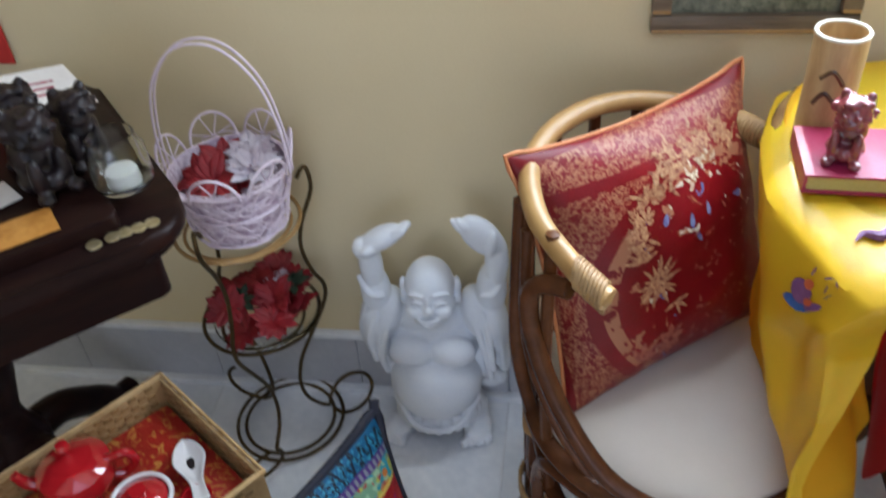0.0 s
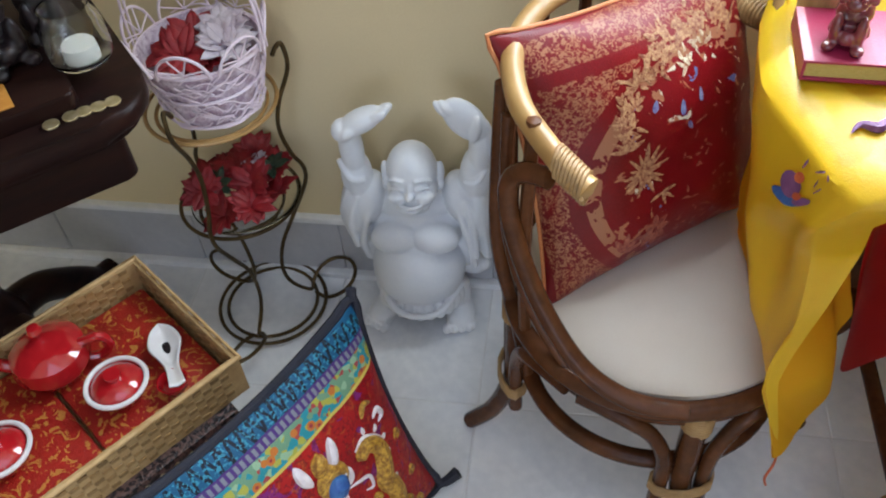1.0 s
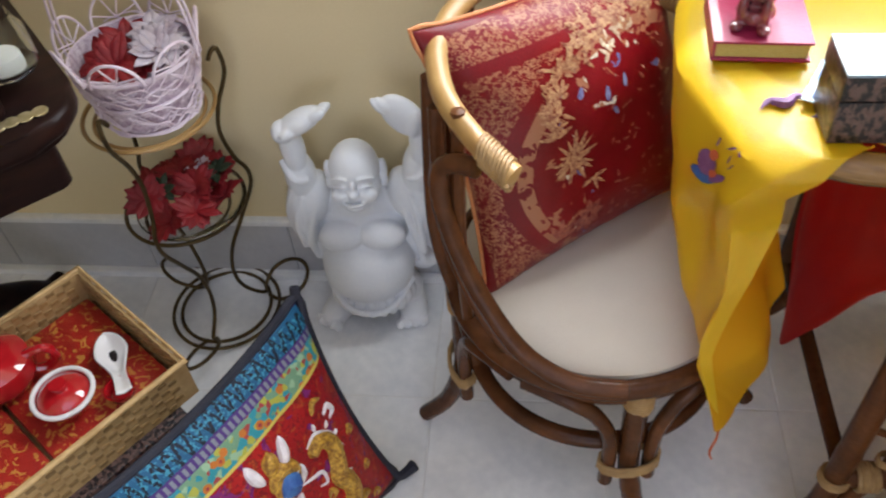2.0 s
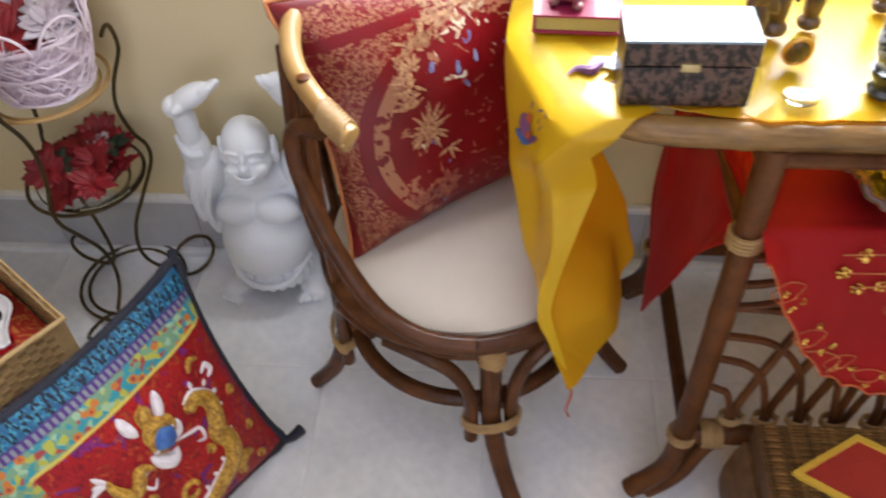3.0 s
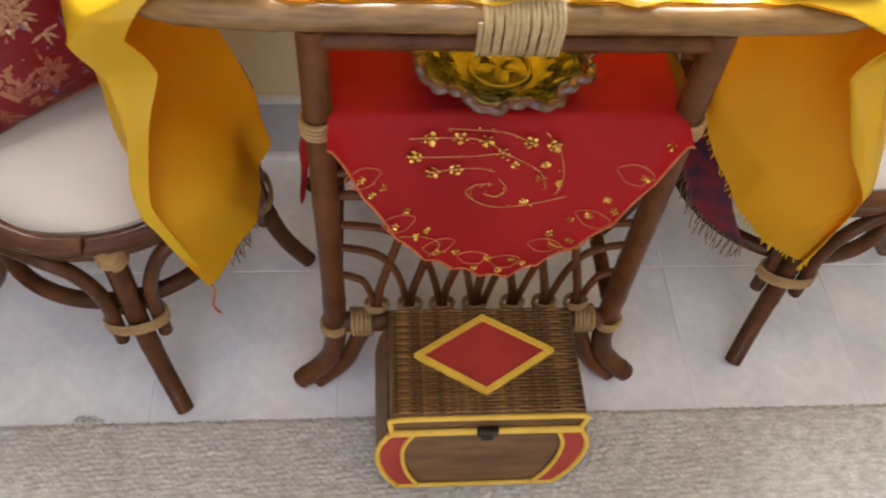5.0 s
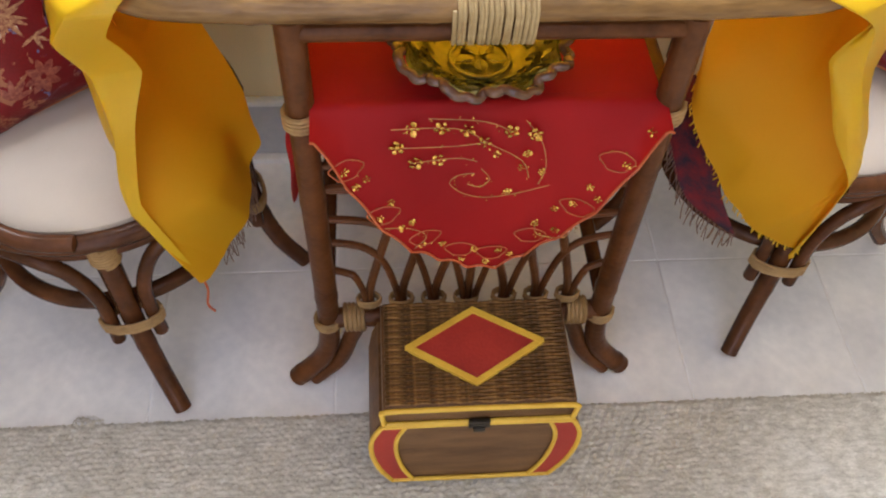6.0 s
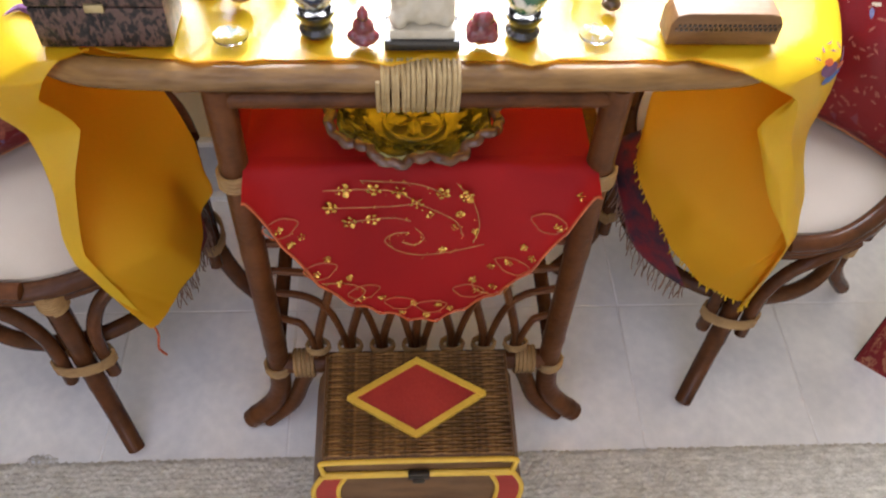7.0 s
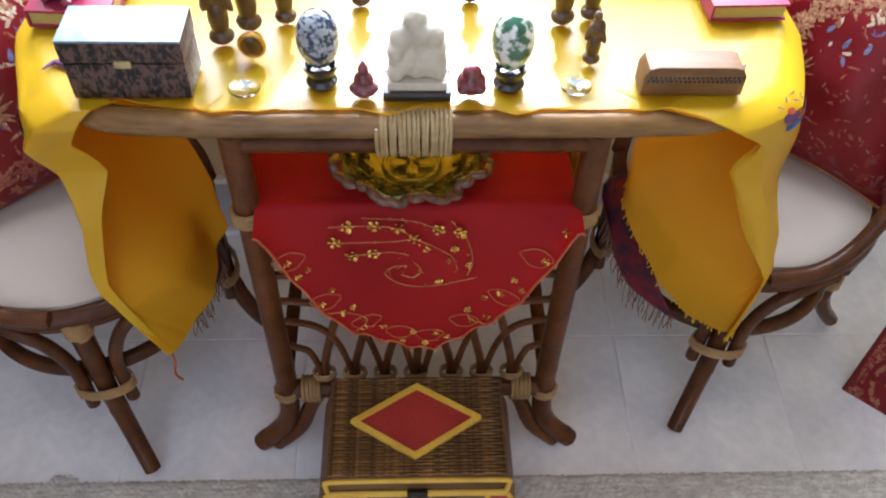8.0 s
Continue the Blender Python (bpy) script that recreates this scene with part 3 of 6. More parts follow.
part("inner_fold", sheet(back, 20, 24, ripple(11, 9, 0.0022, 4.0)), shaded_yellow, cloth, "inner fold of the cloth behind the hanging side, shade put into its colour")


runner = thing("red_cloth", Matrix.Identity(4), "red satin cloth with gold sequin flowers hanging over the lower shelf", "cloth")
part("cloth_top", block(1.345, 1.725, 1.492, 1.865, 0.5885, 0.5905, 0.0008), red_cloth, runner)


def hem_height(x):
    """The lower edge of the hanging point: full on one side, straighter on the other."""
    f, power = ((1.55 - x) / 0.207, 2.1) if x < 1.55 else ((x - 1.55) / 0.178, 1.65)
    return 0.588 - max(0.25 * (1 - f ** power) if f < 1 else 0, 0.012)


front = []
for i in range(25):
    u = i / 24
    x = 1.345 + 0.385 * u
    drop = 0.588 - hem_height(x)
    bx = 1.345 + 0.385 * u
    front.append([(x, 1.505, 0.5908), (x, 1.489, 0.5900), (bx, 1.478, 0.5870 - drop * 0.10), (bx, 1.463, 0.588 - drop * 0.5), (bx, 1.452 - 0.006 * math.sin(u * 9), 0.588 - drop)])
part("front_drop", sheet(front, 64, 30, lambda u, v: (0, 0.003 * v * math.sin(u * 21), 0.009 * v ** 4 * abs(math.sin(u * 34)))), red_cloth, runner, "pointed front corner with a scalloped gold hem")
side = []
for i in range(7):
    u = i / 6
    y = 1.5 + 0.33 * u
    drop = max(0.39 * (1 - abs(2 * u - 1.1) ** 1.3), 0.03)
    out = min(1.0, 0.15 + drop / 0.2)
    side.append([(1.345, y, 0.5905), (1.345 - 0.017 * out, y, 0.588), (1.345 - 0.033 * out, y, 0.588 - drop * 0.35), (1.345 - 0.047 * out + 0.008 * out * math.sin(7 * u), y, 0.588 - drop * 0.7), (1.345 - 0.055 * out, y + 0.006, 0.588 - drop)])
part("side_drop", sheet(side, 40, 24, ripple(14, 9, 0.004)), red_cloth, runner)


# ---- chest in front of the table ----
def chest():
    top = thing("woven_chest", pose(1.534, 0, 0, 0, 0, 0), "brown woven cane chest with red diamond panel and yellow trim", "chest")
    W = [(0.022, 0.116), (0.06, 0.133), (0.10, 0.142), (0.14, 0.143), (0.18, 0.137), (0.207, 0.128)]
    pts = [(w, z) for z, w in W]
    outline = [(w, z) for w, z in pts] + [(-w, z) for w, z in reversed(pts)]
    prof = [(p.x, p.y) for p in smooth([(x, z, 0) for x, z in outline], 4, True)]

    def barrel(y0, y1, grow=0.0):
        bm = bmesh.new()
        a = [bm.verts.new((x * (1 + grow), y0, z)) for x, z in outline]
        b = [bm.verts.new((x * (1 + grow), y1, z)) for x, z in outline]
        bm.faces.new(a)
        bm.faces.new(list(reversed(b)))
        for i in range(len(a)):
            j = (i + 1) % len(a)
            bm.faces.new((a[i], b[i], b[j], a[j]))
        return bm
    part("body", barrel(1.308, 1.462), M["brown_panel"], top)
    lid = part("lid", block(-0.124, 0.124, 1.306, 1.464, 0.212, 0.252, 0.006), M["brown_panel"], top)
    # woven strips on the lid
    for k in range(2):
        one = None
        for j in range(k, 31, 2):
            y = 1.311 + 0.0049 * j
            if one is None:
                one = mesh_of("woven_strip", tube([(-0.119 + 0.0085 * i, 0, 0.0017 * (1 if ((i + 1) // 2 + k) % 2 else -0.5)) for i in range(29)], 0.0023, 5, steps=2), M["weave_brown"])
            ob = new("woven_strip", one)
            ob.parent, ob.location = lid, (0, y, 0.2535)
    D = [(-0.088, 1.388), (0, 1.443), (0.086, 1.392), (-0.003, 1.335)]
    part("diamond", slab([(x * 0.95, 1.39 + (y - 1.39) * 0.95) for x, y in D][::-1], 0.255, 0.2588), M["red_lacquer"], lid, "dark red diamond panel")
    for i in range(4):
        a, b = Vector((*D[i], 0.2585)), Vector((*D[(i + 1) % 4], 0.2585))
        d = (b - a).normalized()
        nrm = Vector((-d.y, d.x, 0)) * 0.0042
        part("trim", slab([(p.x, p.y) for p in (a - d * 0.003 - nrm, b + d * 0.003 - nrm, b + d * 0.003 + nrm, a - d * 0.003 + nrm)], 0.2553, 0.2612 + 0.0005 * (i % 2)), M["yellow_trim"], lid, flat=True)

    def trim(points, parent, y=1.3045, r=0.0036, closed=False, steps=5):
        part("trim", tube([(x, y, z) for x, z in points], r, 8, closed, steps), M["yellow_trim"], parent)
    trim([(-0.122, 0.214), (-0.124, 0.235), (-0.119, 0.2475), (-0.06, 0.2495), (0, 0.25), (0.06, 0.2495), (0.119, 0.2475), (0.124, 0.235), (0.122, 0.214)], lid, 1.3035)
    trim([(-0.12, 0.2125), (0.12, 0.2125)], lid, 1.3035, 0.0036)
    body = [o for o in top.children if o.name.startswith("body")][0]
    trim([(-0.125, 0.203), (-0.06, 0.2045), (0, 0.205), (0.06, 0.2045), (0.125, 0.203)], body)
    trim([(-0.114, 0.028), (0, 0.027), (0.114, 0.028)], body)
    for s in (1, -1):
        trim([(s * 0.125, 0.203), (s * 0.139, 0.165), (s * 0.1405, 0.12), (s * 0.131, 0.07), (s * 0.114, 0.028)], body)
        trim([(s * 0.094, 0.203), (s * 0.106, 0.165), (s * 0.107, 0.12), (s * 0.099, 0.07), (s * 0.084, 0.028)], body, 1.3045, 0.0032)
        panel = [(s * 0.096, 0.20), (s * 0.107, 0.165), (s * 0.108, 0.12), (s * 0.10, 0.07), (s * 0.086, 0.031), (s * 0.112, 0.031), (s * 0.129, 0.07), (s * 0.1385, 0.12), (s * 0.137, 0.165), (s * 0.123, 0.20)]
        bm = slab(panel if s > 0 else panel[::-1], 0, 0.004)
        bmesh.ops.transform(bm, matrix=Matrix(((1, 0, 0, 0), (0, 0, -1, 1.3085), (0, 1, 0, 0), (0, 0, 0, 1))), verts=bm.verts[:])
        part("panel", bm, M["red_lacquer"], body, "dark red front panel")
        for y in (1.318, 1.452):
            part("foot", block(s * 0.095 - 0.016, s * 0.095 + 0.016, y - 0.008, y + 0.008, 0.001, 0.024, 0.003), M["brown_panel"], top)
    bm = block(-0.014, 0.014, 1.296, 1.304, 0.206, 0.221, 0.002)
    block(-0.008, 0.008, 1.294, 1.302, 0.198, 0.208, 0.002, bm=bm)
    part("clasp", bm, M["dark_metal"], lid, "dark metal clasp")


chest()

# ---- tiles and skirting ----
TILE = 0.286
tile_mesh = mesh_of("tile", block(-TILE / 2 + 0.0009, TILE / 2 - 0.0009, -0.1401, 0.1401, -0.01, 0.0, 0.0016, segments=1), M["tile"])
for row, y in enumerate((1.5615, 1.8435)):
    for i in range(-8, 8):
        ob = new("tile", tile_mesh)
        ob.location = (1.333 + TILE * (i + 0.5), y, 0)
        ob.parent = floor
skirting = thing("baseboard", Matrix.Identity(4), "grey ceramic tile skirting with a pale rounded cap", "baseboard", kind="structure")
for i in range(-8, 8):
    x = 1.333 + TILE * i
    part("skirting_tile", block(x + 0.0003, x + TILE - 0.0003, WALL - 0.012, WALL + 0.002, 0.014, 0.138, 0.002, segments=1), M["skirting"], skirting)
part("cap", block(-1.3, 3.7, WALL - 0.016, WALL + 0.002, 0.138, 0.152, 0.005), M["tile"], skirting, "pale moulded cap strip")
part("bead", block(-1.3, 3.7, WALL - 0.026, WALL + 0.002, -0.002, 0.014, 0.006), M["tile"], skirting, "pale strip at the foot of the skirting")


# ---- cushions ----
def cushion_point(u, v, w, h, t, side):
    x = w / 2 * u * (1 - 0.10 * (1 - v * v))
    y = h / 2 * v * (1 - 0.10 * (1 - u * u))
    z = side * t / 2 * max((1 - u * u) * (1 - v * v), 0) ** 0.55
    inner = max((1 - u * u) * (1 - v * v), 0)
    z += side * 0.0022 * math.sin(5 * u + 3 * v) * inner
    # soft dents and gathers that run in from the seams
    z += side * t * (0.07 * noise.noise(Vector((u * 2.3, v * 2.3, w * 31))) * inner ** 0.4 + 0.045 * noise.noise(Vector((u * 7, v * 7, h * 17))) * inner ** 0.3 * (1 - inner))
    return Vector((x, y, z))


def cushion_body(w, h, t, n=30):
    bm = bmesh.new()
    grids = []
    for side in (1, -1):
        g = []
        for j in range(n + 1):
            row = []
            for i in range(n + 1):
                u, v = math.sin(math.pi / 2 * (2 * i / n - 1)), math.sin(math.pi / 2 * (2 * j / n - 1))
                if side < 0 and (i in (0, n) or j in (0, n)):
                    row.append(grids[0][j][i])
                else:
                    row.append(bm.verts.new(cushion_point(u, v, w, h, t, side)))
            g.append(row)
        grids.append(g)
    for g in grids:
        for j in range(n):
            for i in range(n):
                bm.faces.new((g[j][i], g[j][i + 1], g[j + 1][i + 1], g[j + 1][i]))
    return bm


def cushion_edge(w, h, t, grow=1.0):
    pts = []
    for a, b in (((-1, -1), (1, -1)), ((1, -1), (1, 1)), ((1, 1), (-1, 1)), ((-1, 1), (-1, -1))):
        for i in range(10):
            u, v = a[0] + (b[0] - a[0]) * i / 10, a[1] + (b[1] - a[1]) * i / 10
            pts.append(cushion_point(u * grow, v * grow, w, h, 0, 1))
    return pts


def brocade(name, w, h):
    m = mat(name, (0.12, 0.002, 0.004), (0.21, 0.004, 0.008), 8, 0.36, 0.25, 500, spec=0.3)
    n, l, p = mat_nodes(m)
    xyz, vec = local_xyz(n, l)
    x, y = math_node(n, l, "DIVIDE", xyz[0], w / 2), math_node(n, l, "DIVIDE", xyz[1], h / 2)
    dx = math_node(n, l, "DIVIDE", math_node(n, l, "SUBTRACT", x, 0.3), 0.98)
    dy = math_node(n, l, "DIVIDE", math_node(n, l, "SUBTRACT", y, -0.22), 0.82)
    d = math_node(n, l, "SQRT", math_node(n, l, "ADD", math_node(n, l, "MULTIPLY", dx, dx), math_node(n, l, "MULTIPLY", dy, dy)))
    noi = n.new("ShaderNodeTexNoise")
    noi.inputs["Scale"].default_value, noi.inputs["Detail"].default_value = 60, 3
    l.new(vec, noi.inputs["Vector"])
    curl = n.new("ShaderNodeTexNoise")
    curl.inputs["Scale"].default_value, curl.inputs["Detail"].default_value, curl.inputs["Distortion"].default_value = 190, 3, 1.6
    l.new(vec, curl.inputs["Vector"])
    lace = math_node(n, l, "MULTIPLY", math_node(n, l, "GREATER_THAN", curl.outputs[0], 0.50), math_node(n, l, "GREATER_THAN", noi.outputs[0], 0.40))
    edge = math_node(n, l, "MULTIPLY", band(n, l, x, -0.92, 0.95), math_node(n, l, "GREATER_THAN", y, -0.95))
    outside = math_node(n, l, "GREATER_THAN", d, 1.10)
    upper = math_node(n, l, "MULTIPLY", outside, math_node(n, l, "LESS_THAN", y, 0.62))
    strip = band(n, l, y, 0.70, 0.90)
    gold = math_node(n, l, "MULTIPLY", lace, math_node(n, l, "MULTIPLY", edge, math_node(n, l, "MAXIMUM", upper, strip)))
    arc = math_node(n, l, "MULTIPLY", band(n, l, d, 0.90, 1.0), math_node(n, l, "GREATER_THAN", noi.outputs[0], 0.47))
    # leaf-like motif patches inside the oval
    wav = n.new("ShaderNodeTexNoise")
    wav.inputs["Scale"].default_value, wav.inputs["Detail"].default_value, wav.inputs["Distortion"].default_value = 34, 6, 1.6
    l.new(vec, wav.inputs["Vector"])
    near = math_node(n, l, "GREATER_THAN", d, 0.52)
    motif = math_node(n, l, "MULTIPLY", math_node(n, l, "MULTIPLY", math_node(n, l, "GREATER_THAN", wav.outputs[0], 0.59), near), math_node(n, l, "LESS_THAN", d, 0.9))
    low = math_node(n, l, "SUBTRACT", 1.0, math_node(n, l, "MULTIPLY", math_node(n, l, "GREATER_THAN", math_node(n, l, "SUBTRACT", x, y), 0.55), 0.82))
    arcs = math_node(n, l, "MULTIPLY", math_node(n, l, "MAXIMUM", arc, motif), low)
    mask = math_node(n, l, "MAXIMUM", gold, arcs)
    overlay(m, (0.44, 0.22, 0.11), lambda a, b: math_node(a, b, "MULTIPLY", mask, edge), 0.6)
    hue = n.new("ShaderNodeTexVoronoi")
    hue.inputs["Scale"].default_value = 75
    l.new(vec, hue.inputs["Vector"])
    sep = n.new("ShaderNodeSeparateColor")
    l.new(hue.outputs["Color"], sep.inputs[0])
    mid_patch = math_node(n, l, "MULTIPLY", motif, math_node(n, l, "MULTIPLY", math_node(n, l, "GREATER_THAN", x, -0.35), low))
    overlay(m, (0.10, 0.13, 0.30), lambda a, b: math_node(a, b, "MULTIPLY", mid_patch, math_node(a, b, "GREATER_THAN", sep.outputs[0], 0.78)), 0.9)
    overlay(m, (0.62, 0.56, 0.42), lambda a, b: math_node(a, b, "MULTIPLY", mid_patch, math_node(a, b, "LESS_THAN", sep.outputs[0], 0.28)), 0.9)
    return m


piping = mat("orange_piping", (0.50, 0.16, 0.05), (0.62, 0.26, 0.10), 40, 0.5, 0.4, 300)


gold_silk = mat("gold_silk_weave", (0.18, 0.03, 0.02), (0.52, 0.30, 0.14), 210, 0.4, 0.5, 500, spread=0.5, spec=0.4)
pale_silk = mat("cream_silk_weave", (0.34, 0.17, 0.10), (0.70, 0.60, 0.40), 190, 0.35, 0.5, 500, spec=0.6)
blue_silk = mat("blue_silk_weave", (0.08, 0.06, 0.20), (0.24, 0.28, 0.44), 120, 0.35, 0.5, 500, spec=0.6)
rose_silk = mat("rose_silk_weave", (0.15, 0.006, 0.008), (0.36, 0.11, 0.06), 160, 0.4, 0.5, 500, spec=0.6)


def woven_garden(top, w, h, t):
    """Raised woven leaves, blossom and small patches on the front of a cushion."""
    rng = random.Random(12)

    def leaves(name, items, material):
        bm = bmesh.new()
        for u, v, angle, length, width in items:
            c, d = math.cos(radians(angle)), math.sin(radians(angle))
            ring = []
            for k in range(10):
                f = 2 * math.pi * k / 10
                a, b = length * 0.5 * (1 + math.cos(f)), width * math.sin(f) * (1 - 0.35 * math.cos(f))
                p = cushion_point(max(min(u + a * c - b * d, 0.95), -0.95), max(min(v + a * d + b * c, 0.95), -0.95), w, h, t, 1)
                ring.append(bm.verts.new(p + Vector((0, 0, 0.0006))))
            mid = bm.verts.new(sum((q.co for q in ring), Vector()) / 10 + Vector((0, 0, 0.0005)))
            for k in range(10):
                bm.faces.new((ring[k], ring[(k + 1) % 10], mid))
        tagged(part(name, bm, material, top), kind="stuff")
    spray = [(-0.30, -0.12, a + rng.uniform(-8, 8), rng.uniform(0.13, 0.24), rng.uniform(0.013, 0.022)) for a in range(-110, 240, 22)]
    spray += [(-0.42, 0.10, a, 0.14, 0.017) for a in (60, 85, 110, 140, 170, 20)] + [(-0.16, -0.34, a, 0.12, 0.014) for a in (-40, -80, 10, 200)]
    leaves("woven_leaf_spray", spray, gold_silk)
    arch = smooth([(-0.42, 0.22, 0), (-0.28, 0.5, 0), (0.02, 0.68, 0), (0.34, 0.74, 0), (0.66, 0.66, 0)], 9)
    leaves("woven_branch", [(p.x + rng.gauss(0, 0.035), p.y + rng.gauss(0, 0.045), rng.uniform(0, 360), rng.uniform(0.05, 0.11), rng.uniform(0.010, 0.019)) for p in arch for k in range(6)], gold_silk)
    leaves("woven_blossom", [(u + rng.gauss(0, 0.03), v + rng.gauss(0, 0.03), rng.uniform(0, 360), 0.07, 0.014) for u, v in ((0.2, 0.56), (0.3, 0.63), (0.38, 0.6), (0.14, 0.5)) for k in range(4)], pale_silk)
    leaves("woven_patch", [(0.02, 0.22, 75, 0.11, 0.022), (0.06, 0.16, -60, 0.09, 0.02), (0.22, 0.24, 80, 0.10, 0.022), (-0.18, 0.30, 60, 0.09, 0.02)], blue_silk)
    low = [(-0.22 + 0.02 * math.cos(a), -0.66 + 0.02 * math.sin(a), math.degrees(a), 0.13, 0.034) for a in (0.785 * i for i in range(8))]
    low += [(-0.48, -0.72, a, 0.16, 0.026) for a in (0, 40, 80, 120)]
    low += [(rng.uniform(0.0, 0.75), rng.uniform(-0.8, 0.3), rng.uniform(0, 360), rng.uniform(0.03, 0.08), 0.011) for k in range(60)]
    leaves("woven_flower", low, rose_silk)


def brocade_cushion(corners, label):
    tl, tr, bl, br = (Vector(c) for c in corners)
    xa, ya = (tr - tl) + (br - bl), (tl - bl) + (tr - br)
    w, h, t = xa.length / 2 * 1.02, ya.length / 2 * 1.02, 0.145
    m = basis((tl + tr + bl + br) / 4, xa, ya) @ Matrix.Translation((0, 0, -0.014))
    top = thing("brocade_cushion", m, label, "cushion", "red cushions on the chairs")
    part("cover", cushion_body(w, h, t), brocade("red_gold_brocade", w, h), top)
    part("piping", tube(cushion_edge(w, h, t, 1.006), 0.0028, 8, True, 2), piping, top, "pale orange corded edge")
    woven_garden(top, w, h, t)


brocade_cushion(((0.800, 1.700, 0.732), (1.085, 1.898, 0.738), (0.880, 1.590, 0.392), (1.150, 1.832, 0.400)), "red brocade cushion with gold garden motifs, leaning on the chair back")
brocade_cushion(((2.045, 1.93, 0.74), (2.30, 1.73, 0.735), (2.0, 1.845, 0.41), (2.235, 1.655, 0.395)), "red brocade cushion with gold floral weave on the second chair")


# ---- embroidered floor cushion ----
def dragon_fabric(w, h):
    m = mat("embroidered_red_silk", (0.24, 0.003, 0.010), (0.42, 0.012, 0.012), 12, 0.5, 0.5, 500, spec=0.3)
    n, l, p = mat_nodes(m)
    xyz, vec = local_xyz(n, l)
    x, y = math_node(n, l, "DIVIDE", xyz[0], w / 2), math_node(n, l, "DIVIDE", xyz[1], h / 2)

    def noise_tex(scale, distortion=0.0):
        q = n.new("ShaderNodeTexNoise")
        q.inputs["Scale"].default_value, q.inputs["Distortion"].default_value = scale, distortion
        l.new(vec, q.inputs["Vector"])
        return q.outputs[0]

    def cells(scale):
        q, sp = n.new("ShaderNodeTexVoronoi"), n.new("ShaderNodeSeparateColor")
        q.inputs["Scale"].default_value = scale
        l.new(vec, q.inputs["Vector"])
        l.new(q.outputs["Color"], sp.inputs[0])
        return q.outputs["Distance"], sp.outputs[0], sp.outputs[1]
    overlay(m, (0.16, 0.02, 0.20), lambda a, b: math_node(a, b, "GREATER_THAN", noise_tex(17, 1.8), 0.635), 0.8)
    overlay(m, (0.45, 0.10, 0.02), lambda a, b: math_node(a, b, "GREATER_THAN", noise_tex(34, 2.5), 0.60), 0.6)
    overlay(m, (0.09, 0.002, 0.012), lambda a, b: math_node(a, b, "GREATER_THAN", noise_tex(150, 1.0), 0.56), 0.55)
    ground_mask = math_node(n, l, "MAXIMUM", math_node(n, l, "GREATER_THAN", y, 0.53), math_node(n, l, "LESS_THAN", x, -0.66))
    overlay(m, (0.16, 0.30, 0.19), lambda a, b: ground_mask)
    dist, c1, c2 = cells(120)
    for colour, lo, hi in (((0.02, 0.25, 0.33), 0.0, 0.25), ((0.42, 0.40, 0.05), 0.25, 0.45), ((0.35, 0.03, 0.04), 0.78, 0.9), ((0.30, 0.46, 0.30), 0.9, 1.0)):
        overlay(m, colour, lambda a, b: math_node(a, b, "MULTIPLY", ground_mask, band(a, b, c1, lo, hi)), 0.9)
    dist2, d1, d2 = cells(46)
    overlay(m, (0.50, 0.16, 0.03), lambda a, b: math_node(a, b, "MULTIPLY", ground_mask, math_node(a, b, "LESS_THAN", dist2, 0.30)))
    overlay(m, (0.30, 0.04, 0.05), lambda a, b: math_node(a, b, "MULTIPLY", ground_mask, math_node(a, b, "LESS_THAN", dist2, 0.14)))
    line_mask = math_node(n, l, "MULTIPLY", band(n, l, y, 0.525, 0.55), math_node(n, l, "GREATER_THAN", x, -0.68))
    overlay(m, (0.62, 0.50, 0.10), lambda a, b: line_mask)
    overlay(m, (0.07, 0.03, 0.16), lambda a, b: band(a, b, y, 0.715, 0.99))
    overlay(m, (0.25, 0.28, 0.30), lambda a, b: math_node(a, b, "MULTIPLY", band(a, b, y, 0.722, 0.772), math_node(a, b, "GREATER_THAN", math_node(a, b, "SINE", math_node(a, b, "MULTIPLY", x, 125)), -0.1)), 0.7)
    zig = math_node(n, l, "ABSOLUTE", math_node(n, l, "SUBTRACT", math_node(n, l, "FRACT", math_node(n, l, "MULTIPLY", x, 11)), 0.5))
    up = math_node(n, l, "ABSOLUTE", math_node(n, l, "SUBTRACT", math_node(n, l, "MULTIPLY", math_node(n, l, "SUBTRACT", y, 0.78), 3.4), zig))
    overlay(m, (0.010, 0.085, 0.18), lambda a, b: band(a, b, y, 0.785, 0.965))
    overlay(m, (0.004, 0.005, 0.014), lambda a, b: math_node(a, b, "MULTIPLY", band(a, b, y, 0.785, 0.925), math_node(a, b, "LESS_THAN", up, 0.13)), 0.95)
    overlay(m, (0.05, 0.27, 0.40), lambda a, b: math_node(a, b, "MULTIPLY", band(a, b, y, 0.79, 0.92), math_node(a, b, "GREATER_THAN", noise_tex(240), 0.57)), 0.8)
    overlay(m, (0.006, 0.007, 0.02), lambda a, b: math_node(a, b, "MAXIMUM", math_node(a, b, "GREATER_THAN", y, 0.97), math_node(a, b, "GREATER_THAN", x, 0.955)))
    overlay(m, (0.03, 0.035, 0.02), lambda a, b: math_node(a, b, "LESS_THAN", y, -0.93), 0.9)
    return m


